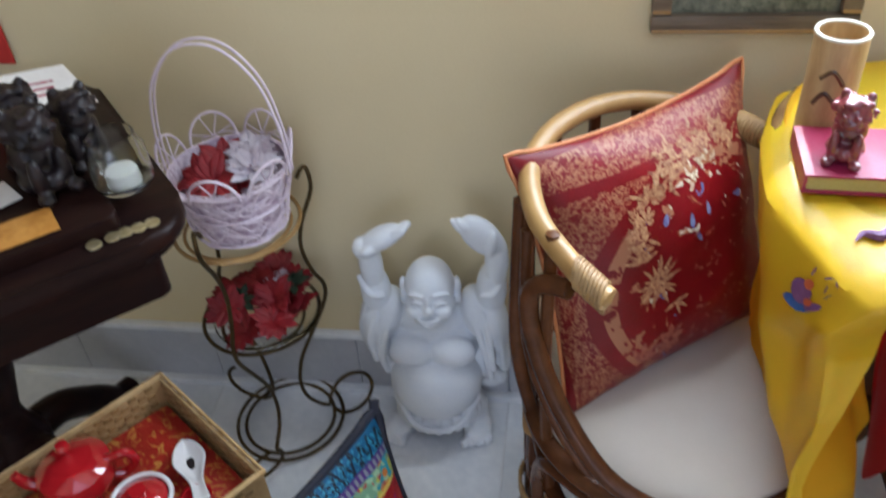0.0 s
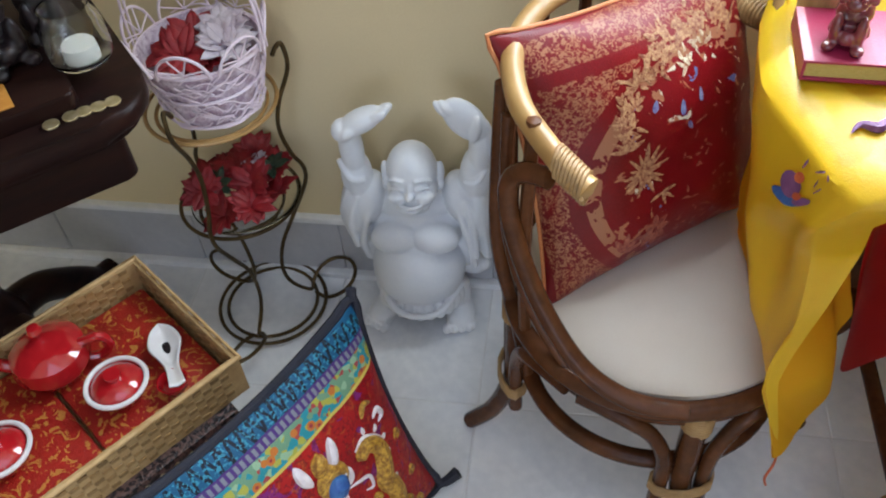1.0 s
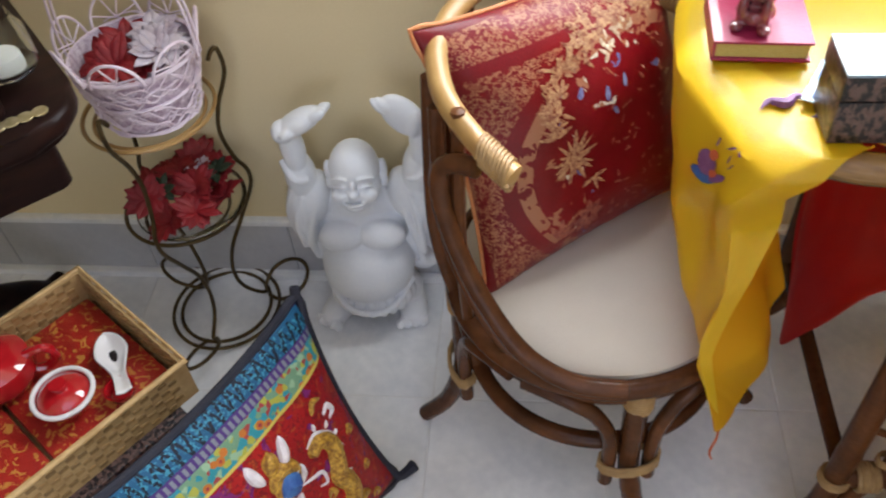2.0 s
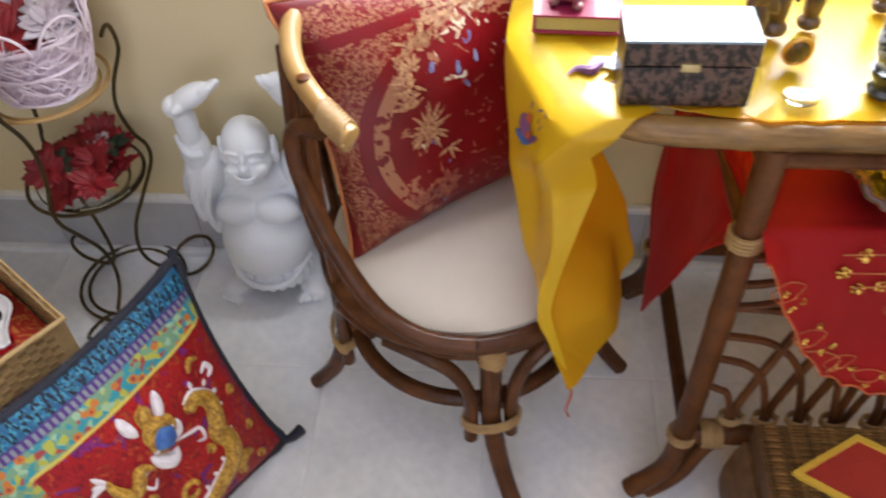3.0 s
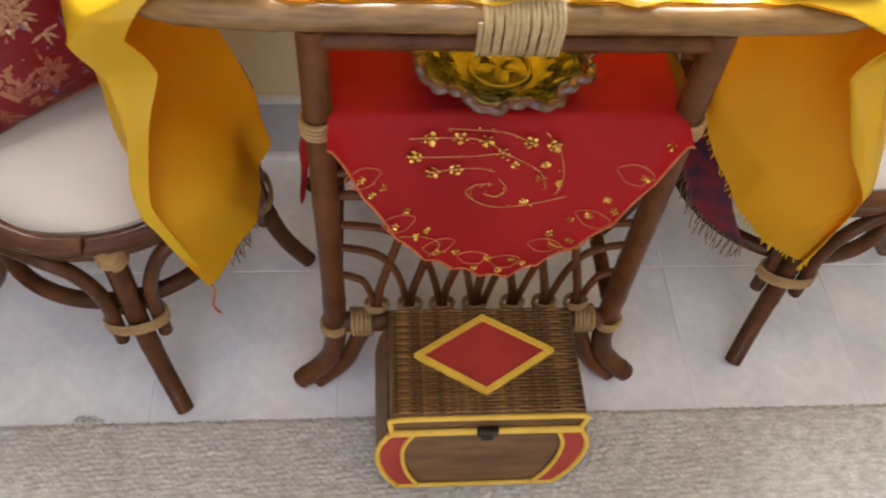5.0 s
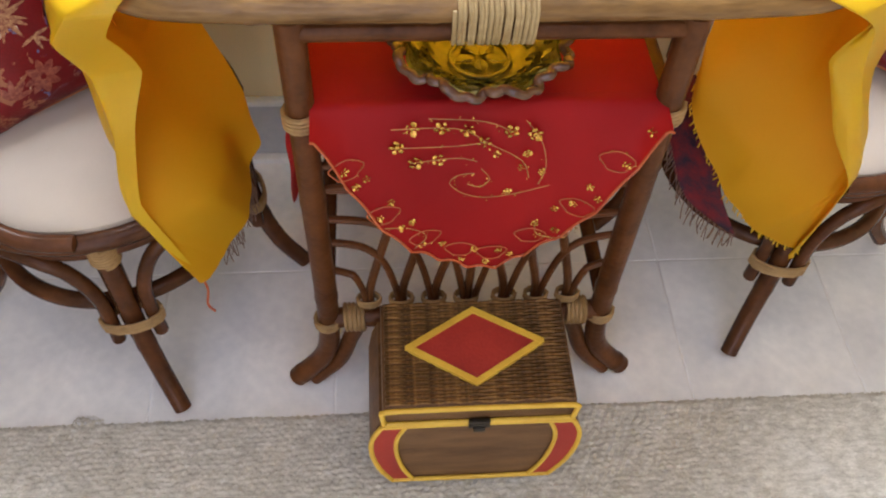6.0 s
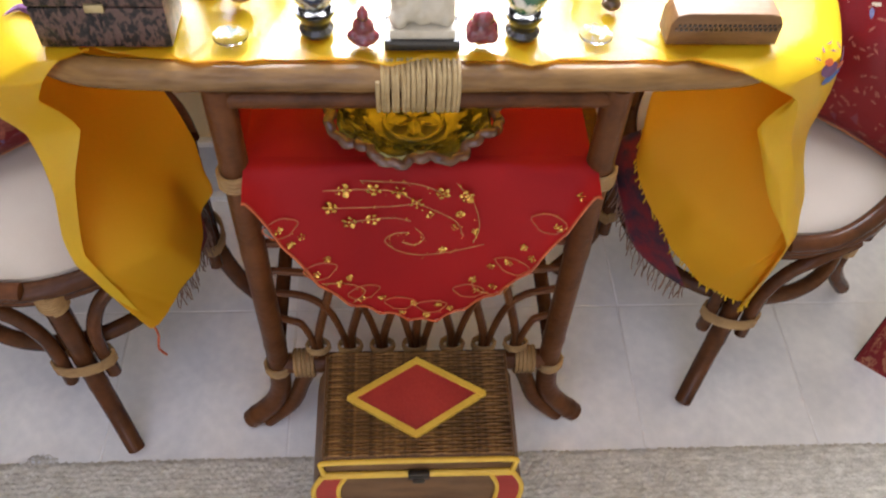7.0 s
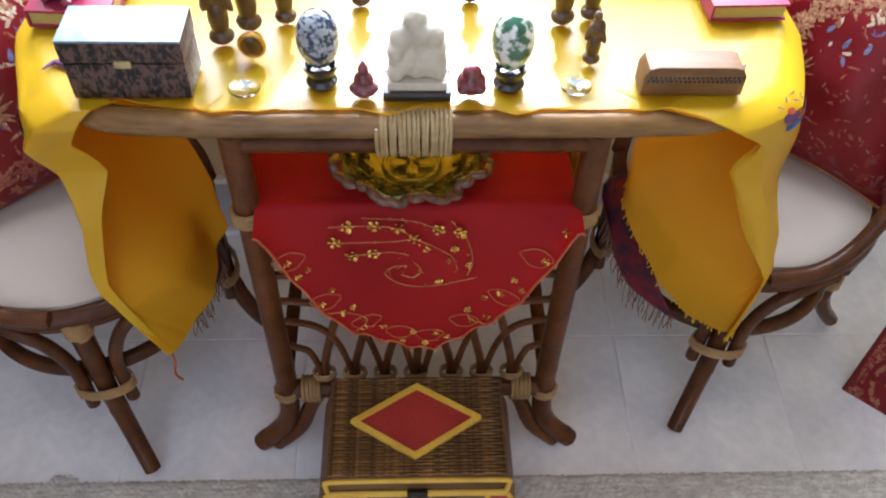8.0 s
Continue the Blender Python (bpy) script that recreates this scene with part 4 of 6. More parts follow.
gold_thread = mat("gold_thread", (0.24, 0.10, 0.012), (0.62, 0.36, 0.045), 150, 0.45, 1.0, 300, spread=0.4)
white_thread = mat("white_thread", (0.66, 0.58, 0.62), (0.84, 0.80, 0.83), 60, 0.6, 0.6, 420)
blue_thread = mat("blue_thread", (0.02, 0.06, 0.28), (0.05, 0.16, 0.42), 60, 0.5, 0.5, 420)
violet_thread = mat("violet_thread", (0.16, 0.02, 0.20), (0.25, 0.05, 0.28), 60, 0.5, 0.5, 420)
navy = mat("navy_fabric", (0.006, 0.007, 0.018), (0.015, 0.016, 0.03), 20, 0.7, 0.5, 400)
purple_thread = mat("purple_thread", (0.11, 0.03, 0.13), (0.20, 0.08, 0.20), 60, 0.5, 0.5, 420)


def floor_cushion():
    tr, br, tl, bl = Vector((0.619, 1.606, 0.39)), Vector((0.717, 1.541, 0.014)), Vector((0.43, 1.28, 0.39)), Vector((0.528, 1.212, 0.014))
    xa, ya = (tr - tl) + (br - bl), (tl - bl) + (tr - br)
    w, h, t = xa.length / 2 * 1.0, ya.length / 2 * 1.0, 0.10
    m = basis((tl + tr + bl + br) / 4, xa, ya)
    top = thing("embroidered_cushion", m, "red silk cushion embroidered with a gold dragon and blue border", "cushion")
    cover = part("cover", cushion_body(w, h, t, 36), dragon_fabric(w, h), top)
    part("piping", tube(cushion_edge(w, h, t, 1.004), 0.0068, 8, True, 2), navy, top, "dark navy corded edge")

    def stitch(name, pts, r, material, ends=0.35, label=""):
        path = [cushion_point(u, v, w, h, t, 1) for u, v in pts]
        part(name, tube(path, r, 8, steps=5, taper=lambda f: 1 - (1 - ends) * abs(2 * f - 1) ** 2), material, top, label)
    stitch("dragon_body", [(0.42, 0.14), (0.52, 0.17), (0.62, 0.05), (0.58, -0.12), (0.52, -0.22), (0.57, -0.38), (0.50, -0.55), (0.30, -0.66), (0.08, -0.74), (-0.14, -0.66), (-0.34, -0.52), (-0.5, -0.40)], 0.0155, gold_thread, 0.6, "thick gold embroidered dragon body")
    stitch("mane", [(0.41, 0.215), (0.54, 0.235), (0.68, 0.07), (0.645, -0.11), (0.585, -0.22), (0.635, -0.40)], 0.0035, white_thread)
    stitch("mane", [(0.45, -0.50), (0.28, -0.595), (0.08, -0.67), (-0.12, -0.60), (-0.32, -0.45)], 0.0035, white_thread)
    for k, (u, v, a) in enumerate(((0.55, 0.25, 80), (0.65, 0.17, 35), (0.69, 0.05, 0), (0.67, -0.07, -20), (0.60, -0.19, -10), (0.61, -0.32, 10), (0.44, -0.5, 110), (0.32, -0.57, 110), (0.2, -0.62, 100), (0.06, -0.66, 90), (-0.1, -0.61, 75), (-0.22, -0.54, 65))):
        c, d = math.cos(radians(a)), math.sin(radians(a))
        stitch("mane_spike", [(u, v), (u + 0.025 * c, v + 0.025 * d), (u + 0.055 * c, v + 0.055 * d)], 0.0036, white_thread)
    for k in range(4):
        stitch("tail_tuft", [(-0.5, -0.40), (-0.58, -0.30 + 0.06 * k), (-0.62 - 0.03 * k, -0.22 + 0.1 * k)], 0.005, white_thread)
    stitch("horn", [(0.18, 0.28), (0.24, 0.38), (0.28, 0.48)], 0.0085, white_thread)
    stitch("horn", [(-0.02, 0.33), (-0.05, 0.42), (-0.06, 0.53)], 0.0085, white_thread)
    stitch("crest", [(0.06, 0.32), (0.11, 0.42), (0.13, 0.47)], 0.012, gold_thread)
    stitch("brow", [(0.0, 0.22), (0.06, 0.29), (0.16, 0.29), (0.24, 0.22), (0.24, 0.12)], 0.0105, gold_thread)
    stitch("eye", [(0.07, 0.20), (0.12, 0.16), (0.19, 0.12)], 0.019, blue_thread, 0.8)
    stitch("eye_ring", [(0.13 + 0.105 * math.cos(a), 0.16 + 0.10 * math.sin(a)) for a in (radians(40 * i) for i in range(9))], 0.0062, gold_thread, 0.9)
    stitch("eye_white", [(0.02, 0.14), (0.05, 0.10)], 0.008, white_thread)
    stitch("eye_white", [(0.22, 0.20), (0.245, 0.17)], 0.008, white_thread)
    stitch("snout", [(-0.03, 0.08), (0.03, -0.02), (0.10, -0.07), (0.17, -0.04)], 0.0125, white_thread)
    stitch("cheek", [(0.22, 0.04), (0.28, 0.10), (0.29, 0.18)], 0.006, white_thread)
    stitch("whisker", [(0.20, 0.02), (0.32, -0.02), (0.42, -0.06), (0.41, -0.16), (0.34, -0.14)], 0.003, white_thread)
    stitch("whisker", [(0.0, -0.02), (-0.12, 0.02), (-0.20, -0.06), (-0.15, -0.16), (-0.09, -0.10)], 0.003, white_thread)
    stitch("foreleg", [(-0.06, 0.0), (-0.16, 0.08), (-0.22, -0.02), (-0.30, -0.06), (-0.38, 0.06), (-0.40, 0.2)], 0.0105, gold_thread)
    for k in range(3):
        stitch("claw", [(-0.39, 0.17), (-0.43 - 0.03 * k, 0.24 - 0.03 * k), (-0.46 - 0.04 * k, 0.30 - 0.08 * k)], 0.004, white_thread)
    stitch("pearl_ring", [(0.07 + 0.075 * math.cos(a), -0.46 + 0.075 * math.sin(a)) for a in (radians(40 * i) for i in range(9))], 0.0045, gold_thread, 0.9)
    stitch("hindleg", [(0.38, -0.63), (0.52, -0.72), (0.62, -0.66), (0.70, -0.72)], 0.009, gold_thread)
    stitch("flame", [(0.60, 0.36), (0.66, 0.42), (0.74, 0.38)], 0.005, gold_thread)
    stitch("flame", [(0.70, 0.26), (0.77, 0.28), (0.80, 0.21), (0.74, 0.18)], 0.0045, white_thread)
    for u, v in ((0.78, -0.5), (0.72, -0.86), (0.0, -0.86), (-0.25, -0.25), (0.35, -0.3), (0.5, -0.84), (0.82, -0.1)):
        stitch("cloud_scroll", [(u, v), (u + 0.04, v + 0.05), (u + 0.07, v), (u + 0.03, v - 0.03)], 0.0042, gold_thread)
    bm = tube([(w / 2 * 0.985, -h / 2 * 0.985, 0), (w / 2 + 0.012, -h / 2 - 0.002, 0.006), (w / 2 + 0.03, -h / 2 + 0.004, 0.016)], 0.0085, 8, taper=lambda f: 0.7 + 0.5 * f)
    part("tassel", bm, navy, top, "short dark corner tassel")
    part("tassel", tube([(w / 2 * 0.98, h / 2 * 0.98, 0), (w / 2 + 0.004, h / 2 + 0.012, 0.0)], 0.007, 8), navy, top)


floor_cushion()


# ---- statue ----
def figure(name, shapes, material, m, label, category, voxel=0.004, group="", lines=(), rounds=2, boxes=()):
    """One carved or cast body from overlapping rounded forms."""
    bm = bmesh.new()
    for place, size, turn in shapes:
        blob(bm, place, size, turn, 4 if rounds > 3 else 2)
    for pts, r in lines:
        tube(pts, r, 8, bm=bm)
    for place, half_size, turn in boxes:
        bmesh.ops.create_cube(bm, size=2.0, matrix=pose(*place, *turn) @ Matrix.Diagonal((*half_size, 1)))
    ob = tagged(part(name, bm, material), label, category, group)
    ob.matrix_basis = m
    rem = ob.modifiers.new("merge", "REMESH")
    rem.mode, rem.voxel_size, rem.use_smooth_shade = "VOXEL", voxel, True
    sm = ob.modifiers.new("soften", "SMOOTH")
    sm.iterations, sm.factor = rounds, 0.5
    return ob


Z = (0, 0, 0)
statue_shapes = [
    # belly, chest, back
    ((0, -0.012, 0.144), (0.086, 0.076, 0.080), Z), ((0, 0.014, 0.215), (0.084, 0.055, 0.065), Z), ((0, 0.02, 0.13), (0.078, 0.055, 0.08), Z),
    ((-0.035, -0.03, 0.229), (0.044, 0.030, 0.028), (0, -8, 0)), ((0.035, -0.03, 0.229), (0.044, 0.030, 0.028), (0, 8, 0)),
    ((0, 0.02, 0.27), (0.070, 0.042, 0.042), Z),
    # head with broad jaw, ears, cheeks, nose, chin
    ((0.002, -0.006, 0.352), (0.053, 0.054, 0.060), Z), ((0.002, -0.018, 0.314), (0.053, 0.047, 0.040), Z),
    ((-0.056, 0.002, 0.338), (0.009, 0.014, 0.026), Z), ((0.060, 0.002, 0.338), (0.009, 0.014, 0.026), Z), ((-0.056, -0.004, 0.312), (0.009, 0.011, 0.016), Z), ((0.060, -0.004, 0.312), (0.009, 0.011, 0.016), Z),
    ((0.002, -0.064, 0.330), (0.0105, 0.012, 0.010), Z), ((0.002, -0.058, 0.342), (0.006, 0.009, 0.014), Z), ((-0.027, -0.050, 0.318), (0.020, 0.017, 0.015), Z), ((0.031, -0.050, 0.318), (0.020, 0.017, 0.015), Z),
    ((0.002, -0.056, 0.287), (0.020, 0.013, 0.010), Z), ((0.002, -0.034, 0.282), (0.038, 0.028, 0.015), Z),
    # shoulders, upper arms in wide sleeves, forearms
    ((-0.086, 0.014, 0.278), (0.034, 0.042, 0.058), (0, 22, 0)), ((0.088, 0.014, 0.278), (0.034, 0.042, 0.058), (0, -22, 0)),
    ((-0.094, 0.008, 0.335), (0.027, 0.030, 0.052), (0, -2, 0)), ((0.108, 0.008, 0.338), (0.027, 0.030, 0.055), (0, 3, 0)),
    ((-0.094, 0.0, 0.40), (0.0205, 0.022, 0.052), (0, -2, 0)), ((0.119, 0.0, 0.402), (0.0205, 0.022, 0.055), (0, 3, 0)),
    ((-0.104, 0.012, 0.268), (0.028, 0.044, 0.062), (0, 6, 0)), ((-0.100, 0.018, 0.222), (0.026, 0.040, 0.045), (0, -16, 0)), ((-0.085, 0.02, 0.185), (0.022, 0.038, 0.035), Z),
    ((0.110, 0.012, 0.262), (0.026, 0.044, 0.07), (0, -6, 0)), ((0.114, 0.016, 0.205), (0.022, 0.034, 0.055), (0, -14, 0)), ((0.124, 0.010, 0.168), (0.013, 0.022, 0.024), (0, -20, 0)),
    ((0.084, 0.026, 0.17), (0.026, 0.036, 0.06), Z), ((0.098, 0.03, 0.105), (0.028, 0.022, 0.022), Z), ((0.118, 0.024, 0.108), (0.012, 0.012, 0.014), Z),
    # gathered trousers and short legs
    ((0, 0.006, 0.085), (0.078, 0.064, 0.034), Z),
    ((-0.056, 0.008, 0.045), (0.032, 0.036, 0.042), Z), ((0.060, 0.010, 0.045), (0.032, 0.036, 0.042), Z),
    ((-0.074, -0.012, 0.020), (0.028, 0.044, 0.020), (0, 0, -34)), ((0.070, -0.012, 0.020), (0.029, 0.046, 0.020), (0, 0, 10)),
    # palms
    ((-0.070, -0.014, 0.462), (0.044, 0.024, 0.018), (0, -27, 0)), ((-0.100, -0.016, 0.446), (0.018, 0.020, 0.019), Z), ((-0.084, -0.032, 0.454), (0.018, 0.009, 0.010), (0, -20, 25)),
    ((0.096, -0.010, 0.462), (0.046, 0.017, 0.028), (0, 50, 0)), ((0.112, -0.022, 0.452), (0.010, 0.009, 0.026), (0, 12, 0)),
]
for i in range(4):
    # fingers and toes, side by side
    statue_shapes.append(((-0.038 + 0.002 * i, -0.028 + 0.010 * i, 0.480 - 0.002 * i), (0.016, 0.0062, 0.0085), (0, -30, 0)))
    statue_shapes.append(((0.060 + 0.0085 * i, -0.014, 0.484 + 0.0035 * i - 0.0022 * i * i), (0.0065, 0.010, 0.019), (0, -38, 0)))
    statue_shapes.append(((-0.108 + 0.0115 * i, -0.040 - 0.006 * i, 0.010), (0.0075, 0.011, 0.009), (0, 0, -34)))
    statue_shapes.append(((0.046 + 0.0145 * i, -0.056 + 0.002 * i, 0.010), (0.0078, 0.011, 0.009), (0, 0, 8)))
for i in range(11):
    a = radians(192 + 15.6 * i)
    statue_shapes.append(((0.070 * math.cos(a), -0.004 + 0.060 * math.sin(a), 0.070), (0.013, 0.012, 0.026), Z))
statue_boxes = [((-0.078, -0.018, 0.012), (0.024, 0.034, 0.011), (0, 0, -34)), ((0.070, -0.018, 0.012), (0.026, 0.036, 0.011), (0, 0, 9))]
statue_lines = [
    # lids, brows, smile
    ([(-0.038, -0.046, 0.338), (-0.026, -0.055, 0.344), (-0.012, -0.057, 0.339)], 0.0032), ([(0.042, -0.046, 0.338), (0.030, -0.055, 0.344), (0.016, -0.057, 0.339)], 0.0032),
    ([(-0.044, -0.042, 0.353), (-0.028, -0.052, 0.362), (-0.009, -0.057, 0.361)], 0.0026), ([(0.048, -0.042, 0.353), (0.032, -0.052, 0.362), (0.013, -0.057, 0.361)], 0.0026),
    ([(-0.030, -0.056, 0.312), (-0.015, -0.067, 0.306), (0.002, -0.070, 0.304), (0.019, -0.067, 0.306), (0.034, -0.056, 0.312)], 0.0034), ([(-0.022, -0.060, 0.301), (-0.010, -0.066, 0.294), (0.002, -0.068, 0.292), (0.014, -0.066, 0.294), (0.026, -0.060, 0.301)], 0.0036),
    # open edges of the robe, and its folds
    ([(-0.070, -0.014, 0.300), (-0.084, -0.028, 0.26), (-0.094, -0.026, 0.21), (-0.090, -0.012, 0.16)], 0.007), ([(0.072, -0.014, 0.300), (0.086, -0.028, 0.26), (0.098, -0.026, 0.20), (0.102, -0.012, 0.14)], 0.007),
    ([(0.092, -0.018, 0.305), (0.104, -0.032, 0.25), (0.108, -0.030, 0.18)], 0.006), ([(0.108, -0.010, 0.31), (0.120, -0.022, 0.25), (0.126, -0.012, 0.165)], 0.006),
    ([(-0.094, -0.018, 0.31), (-0.110, -0.032, 0.26), (-0.106, -0.024, 0.20)], 0.006), ([(-0.108, -0.012, 0.32), (-0.124, -0.012, 0.27), (-0.116, -0.010, 0.215)], 0.007),
    ([(-0.118, 0.0, 0.375), (-0.100, -0.022, 0.352), (-0.076, -0.018, 0.345)], 0.006), ([(0.132, 0.0, 0.372), (0.112, -0.024, 0.350), (0.090, -0.02, 0.345)], 0.006),
    # roll of cloth under the belly
    ([(-0.080, -0.02, 0.105), (-0.045, -0.070, 0.083), (0, -0.084, 0.077), (0.045, -0.070, 0.083), (0.080, -0.02, 0.105)], 0.0065),
]


def on_head(p):
    """The head is carved to a smaller measure than the body, about its crown."""
    return (p[0] * 0.80 + 0.002, p[1] * 0.86 - 0.004, 0.412 - (0.412 - p[2]) * 0.80)


statue_shapes = [(on_head(p), tuple(v * 0.80 for v in size), turn) if p[2] > 0.28 and abs(p[0]) < 0.064 and 0.44 > p[2] and size[0] < 0.06 else (p, size, turn) for p, size, turn in statue_shapes]
statue_lines = [([on_head(p) for p in pts], r) if pts[0][2] > 0.29 and abs(pts[0][0]) < 0.05 else (pts, r) for pts, r in statue_lines]
figure("statue", statue_shapes, M["plaster"], pose(0.641, 1.900, 0.001, 0, 0, 4) @ Matrix.Diagonal((0.94, 0.94, 0.985, 1)), "white plaster laughing figure statue with both arms raised", "statue", 0.0019, "", statue_lines, 4, statue_boxes)


# ---- plant stand, basket, flowers ----
def plant_stand():
    cx, cy = 0.352, 1.882
    top = thing("plant_stand", pose(cx, cy, 0), "bronze wire two-tier plant stand with scrolled feet", "plant stand")
    part("base_ring", tube(ring_of(0.1, 0.012, 20), 0.0034, 8, True, 3), M["bronze"], top)
    part("base_ring", tube(ring_of(0.084, 0.012, 20), 0.0034, 8, True, 3), M["bronze"], top)
    part("lower_ring", tube(ring_of(0.098, 0.285, 20), 0.0034, 8, True, 3), M["bronze"], top)
    part("lower_ring", tube(ring_of(0.07, 0.268, 20), 0.003, 8, True, 3), M["bronze"], top)
    part("upper_ring", tube(ring_of(0.098, 0.478, 20), 0.0034, 8, True, 3), M["bamboo"], top, "pale golden upper ring")
    part("upper_ring", tube(ring_of(0.083, 0.472, 20), 0.003, 8, True, 3), M["bamboo"], top)
    for a in (28, 146, 266):
        d, e = Vector((math.cos(radians(a)), math.sin(radians(a)), 0)), Vector((-math.sin(radians(a)), math.cos(radians(a)), 0))
        pts = [(0.104, 0, 0.532), (0.112, 0, 0.545), (0.121, 0, 0.546), (0.122, 0, 0.505), (0.098, 0, 0.45), (0.088, 0, 0.40), (0.098, 0, 0.345), (0.112, 0, 0.312), (0.108, 0, 0.275), (0.075, 0, 0.21), (0.045, 0, 0.15), (0.034, 0, 0.09), (0.045, 0, 0.045), (0.085, 0, 0.016), (0.12, 0.008, 0.006), (0.152, 0.026, 0.006), (0.166, 0.012, 0.007), (0.155, -0.012, 0.007), (0.118, -0.012, 0.008), (0.085, -0.004, 0.012)]
        # each foot ends in an open scroll that stands a little off the floor
        pts = pts[:13] + [(0.075, 0.0, 0.014)] + [(0.122 - 0.042 * math.cos(g), 0.030 * math.sin(g), 0.028 - 0.021 * math.cos(g + 0.9)) for g in (0.45 + 0.7 * i for i in range(9))]
        part("leg", tube([d * r + e * t + Vector((0, 0, z)) for r, t, z in pts], 0.0036, 8, steps=5), M["bronze"], top)


plant_stand()
lace = mat("lilac_white_wicker", (0.72, 0.58, 0.68), (0.86, 0.76, 0.83), 30, 0.6, 0.4, 200, spread=0.7)
petal_red = mat("red_silk_petal", (0.15, 0.005, 0.009), (0.36, 0.012, 0.018), 40, 0.55, 0.4, 200, spread=0.8)
petal_pale = mat("pale_silk_petal", (0.45, 0.36, 0.42), (0.66, 0.60, 0.66), 30, 0.6, 0.4, 200)
leaf_dark = mat("dark_leaf", (0.015, 0.03, 0.016), (0.035, 0.06, 0.03), 30, 0.5, 0.4, 200)


def petal(bm, base, along, up, length, width, cup=0.25):
    """One pointed, folded petal."""
    d, n = Vector(along).normalized(), Vector(up).normalized()
    s = d.cross(n).normalized()
    rows = []
    for f, wd in ((0.0, 0.18), (0.25, 0.75), (0.5, 1.0), (0.75, 0.72), (1.0, 0.02)):
        c = Vector(base) + d * length * f + n * cup * length * (f - 0.9 * f * f)
        rows.append([bm.verts.new(c + s * width * wd * q + n * abs(q) * width * 0.35) for q in (-0.5, 0, 0.5)])
    for a, b in zip(rows, rows[1:]):
        for i in range(2):
            bm.faces.new((a[i], a[i + 1], b[i + 1], b[i]))


def bloom(parent, rng, place, size, material, name="bloom", petals=11):
    bm = bmesh.new()
    tilt = Vector((rng.uniform(-0.5, 0.5), rng.uniform(-0.8, 0.1), 1)).normalized()
    a0 = rng.random() * 6
    for i in range(petals):
        a = a0 + 2.4 * i
        flat = Vector((math.cos(a), math.sin(a), 0))
        d = (flat - tilt * flat.dot(tilt)).normalized() + tilt * (0.1 + 0.09 * (i % 4))
        petal(bm, place, d, tilt, size * rng.uniform(0.75, 1.15), size * rng.uniform(0.42, 0.6))
    part(name, bm, material, parent, thick=0.0006)


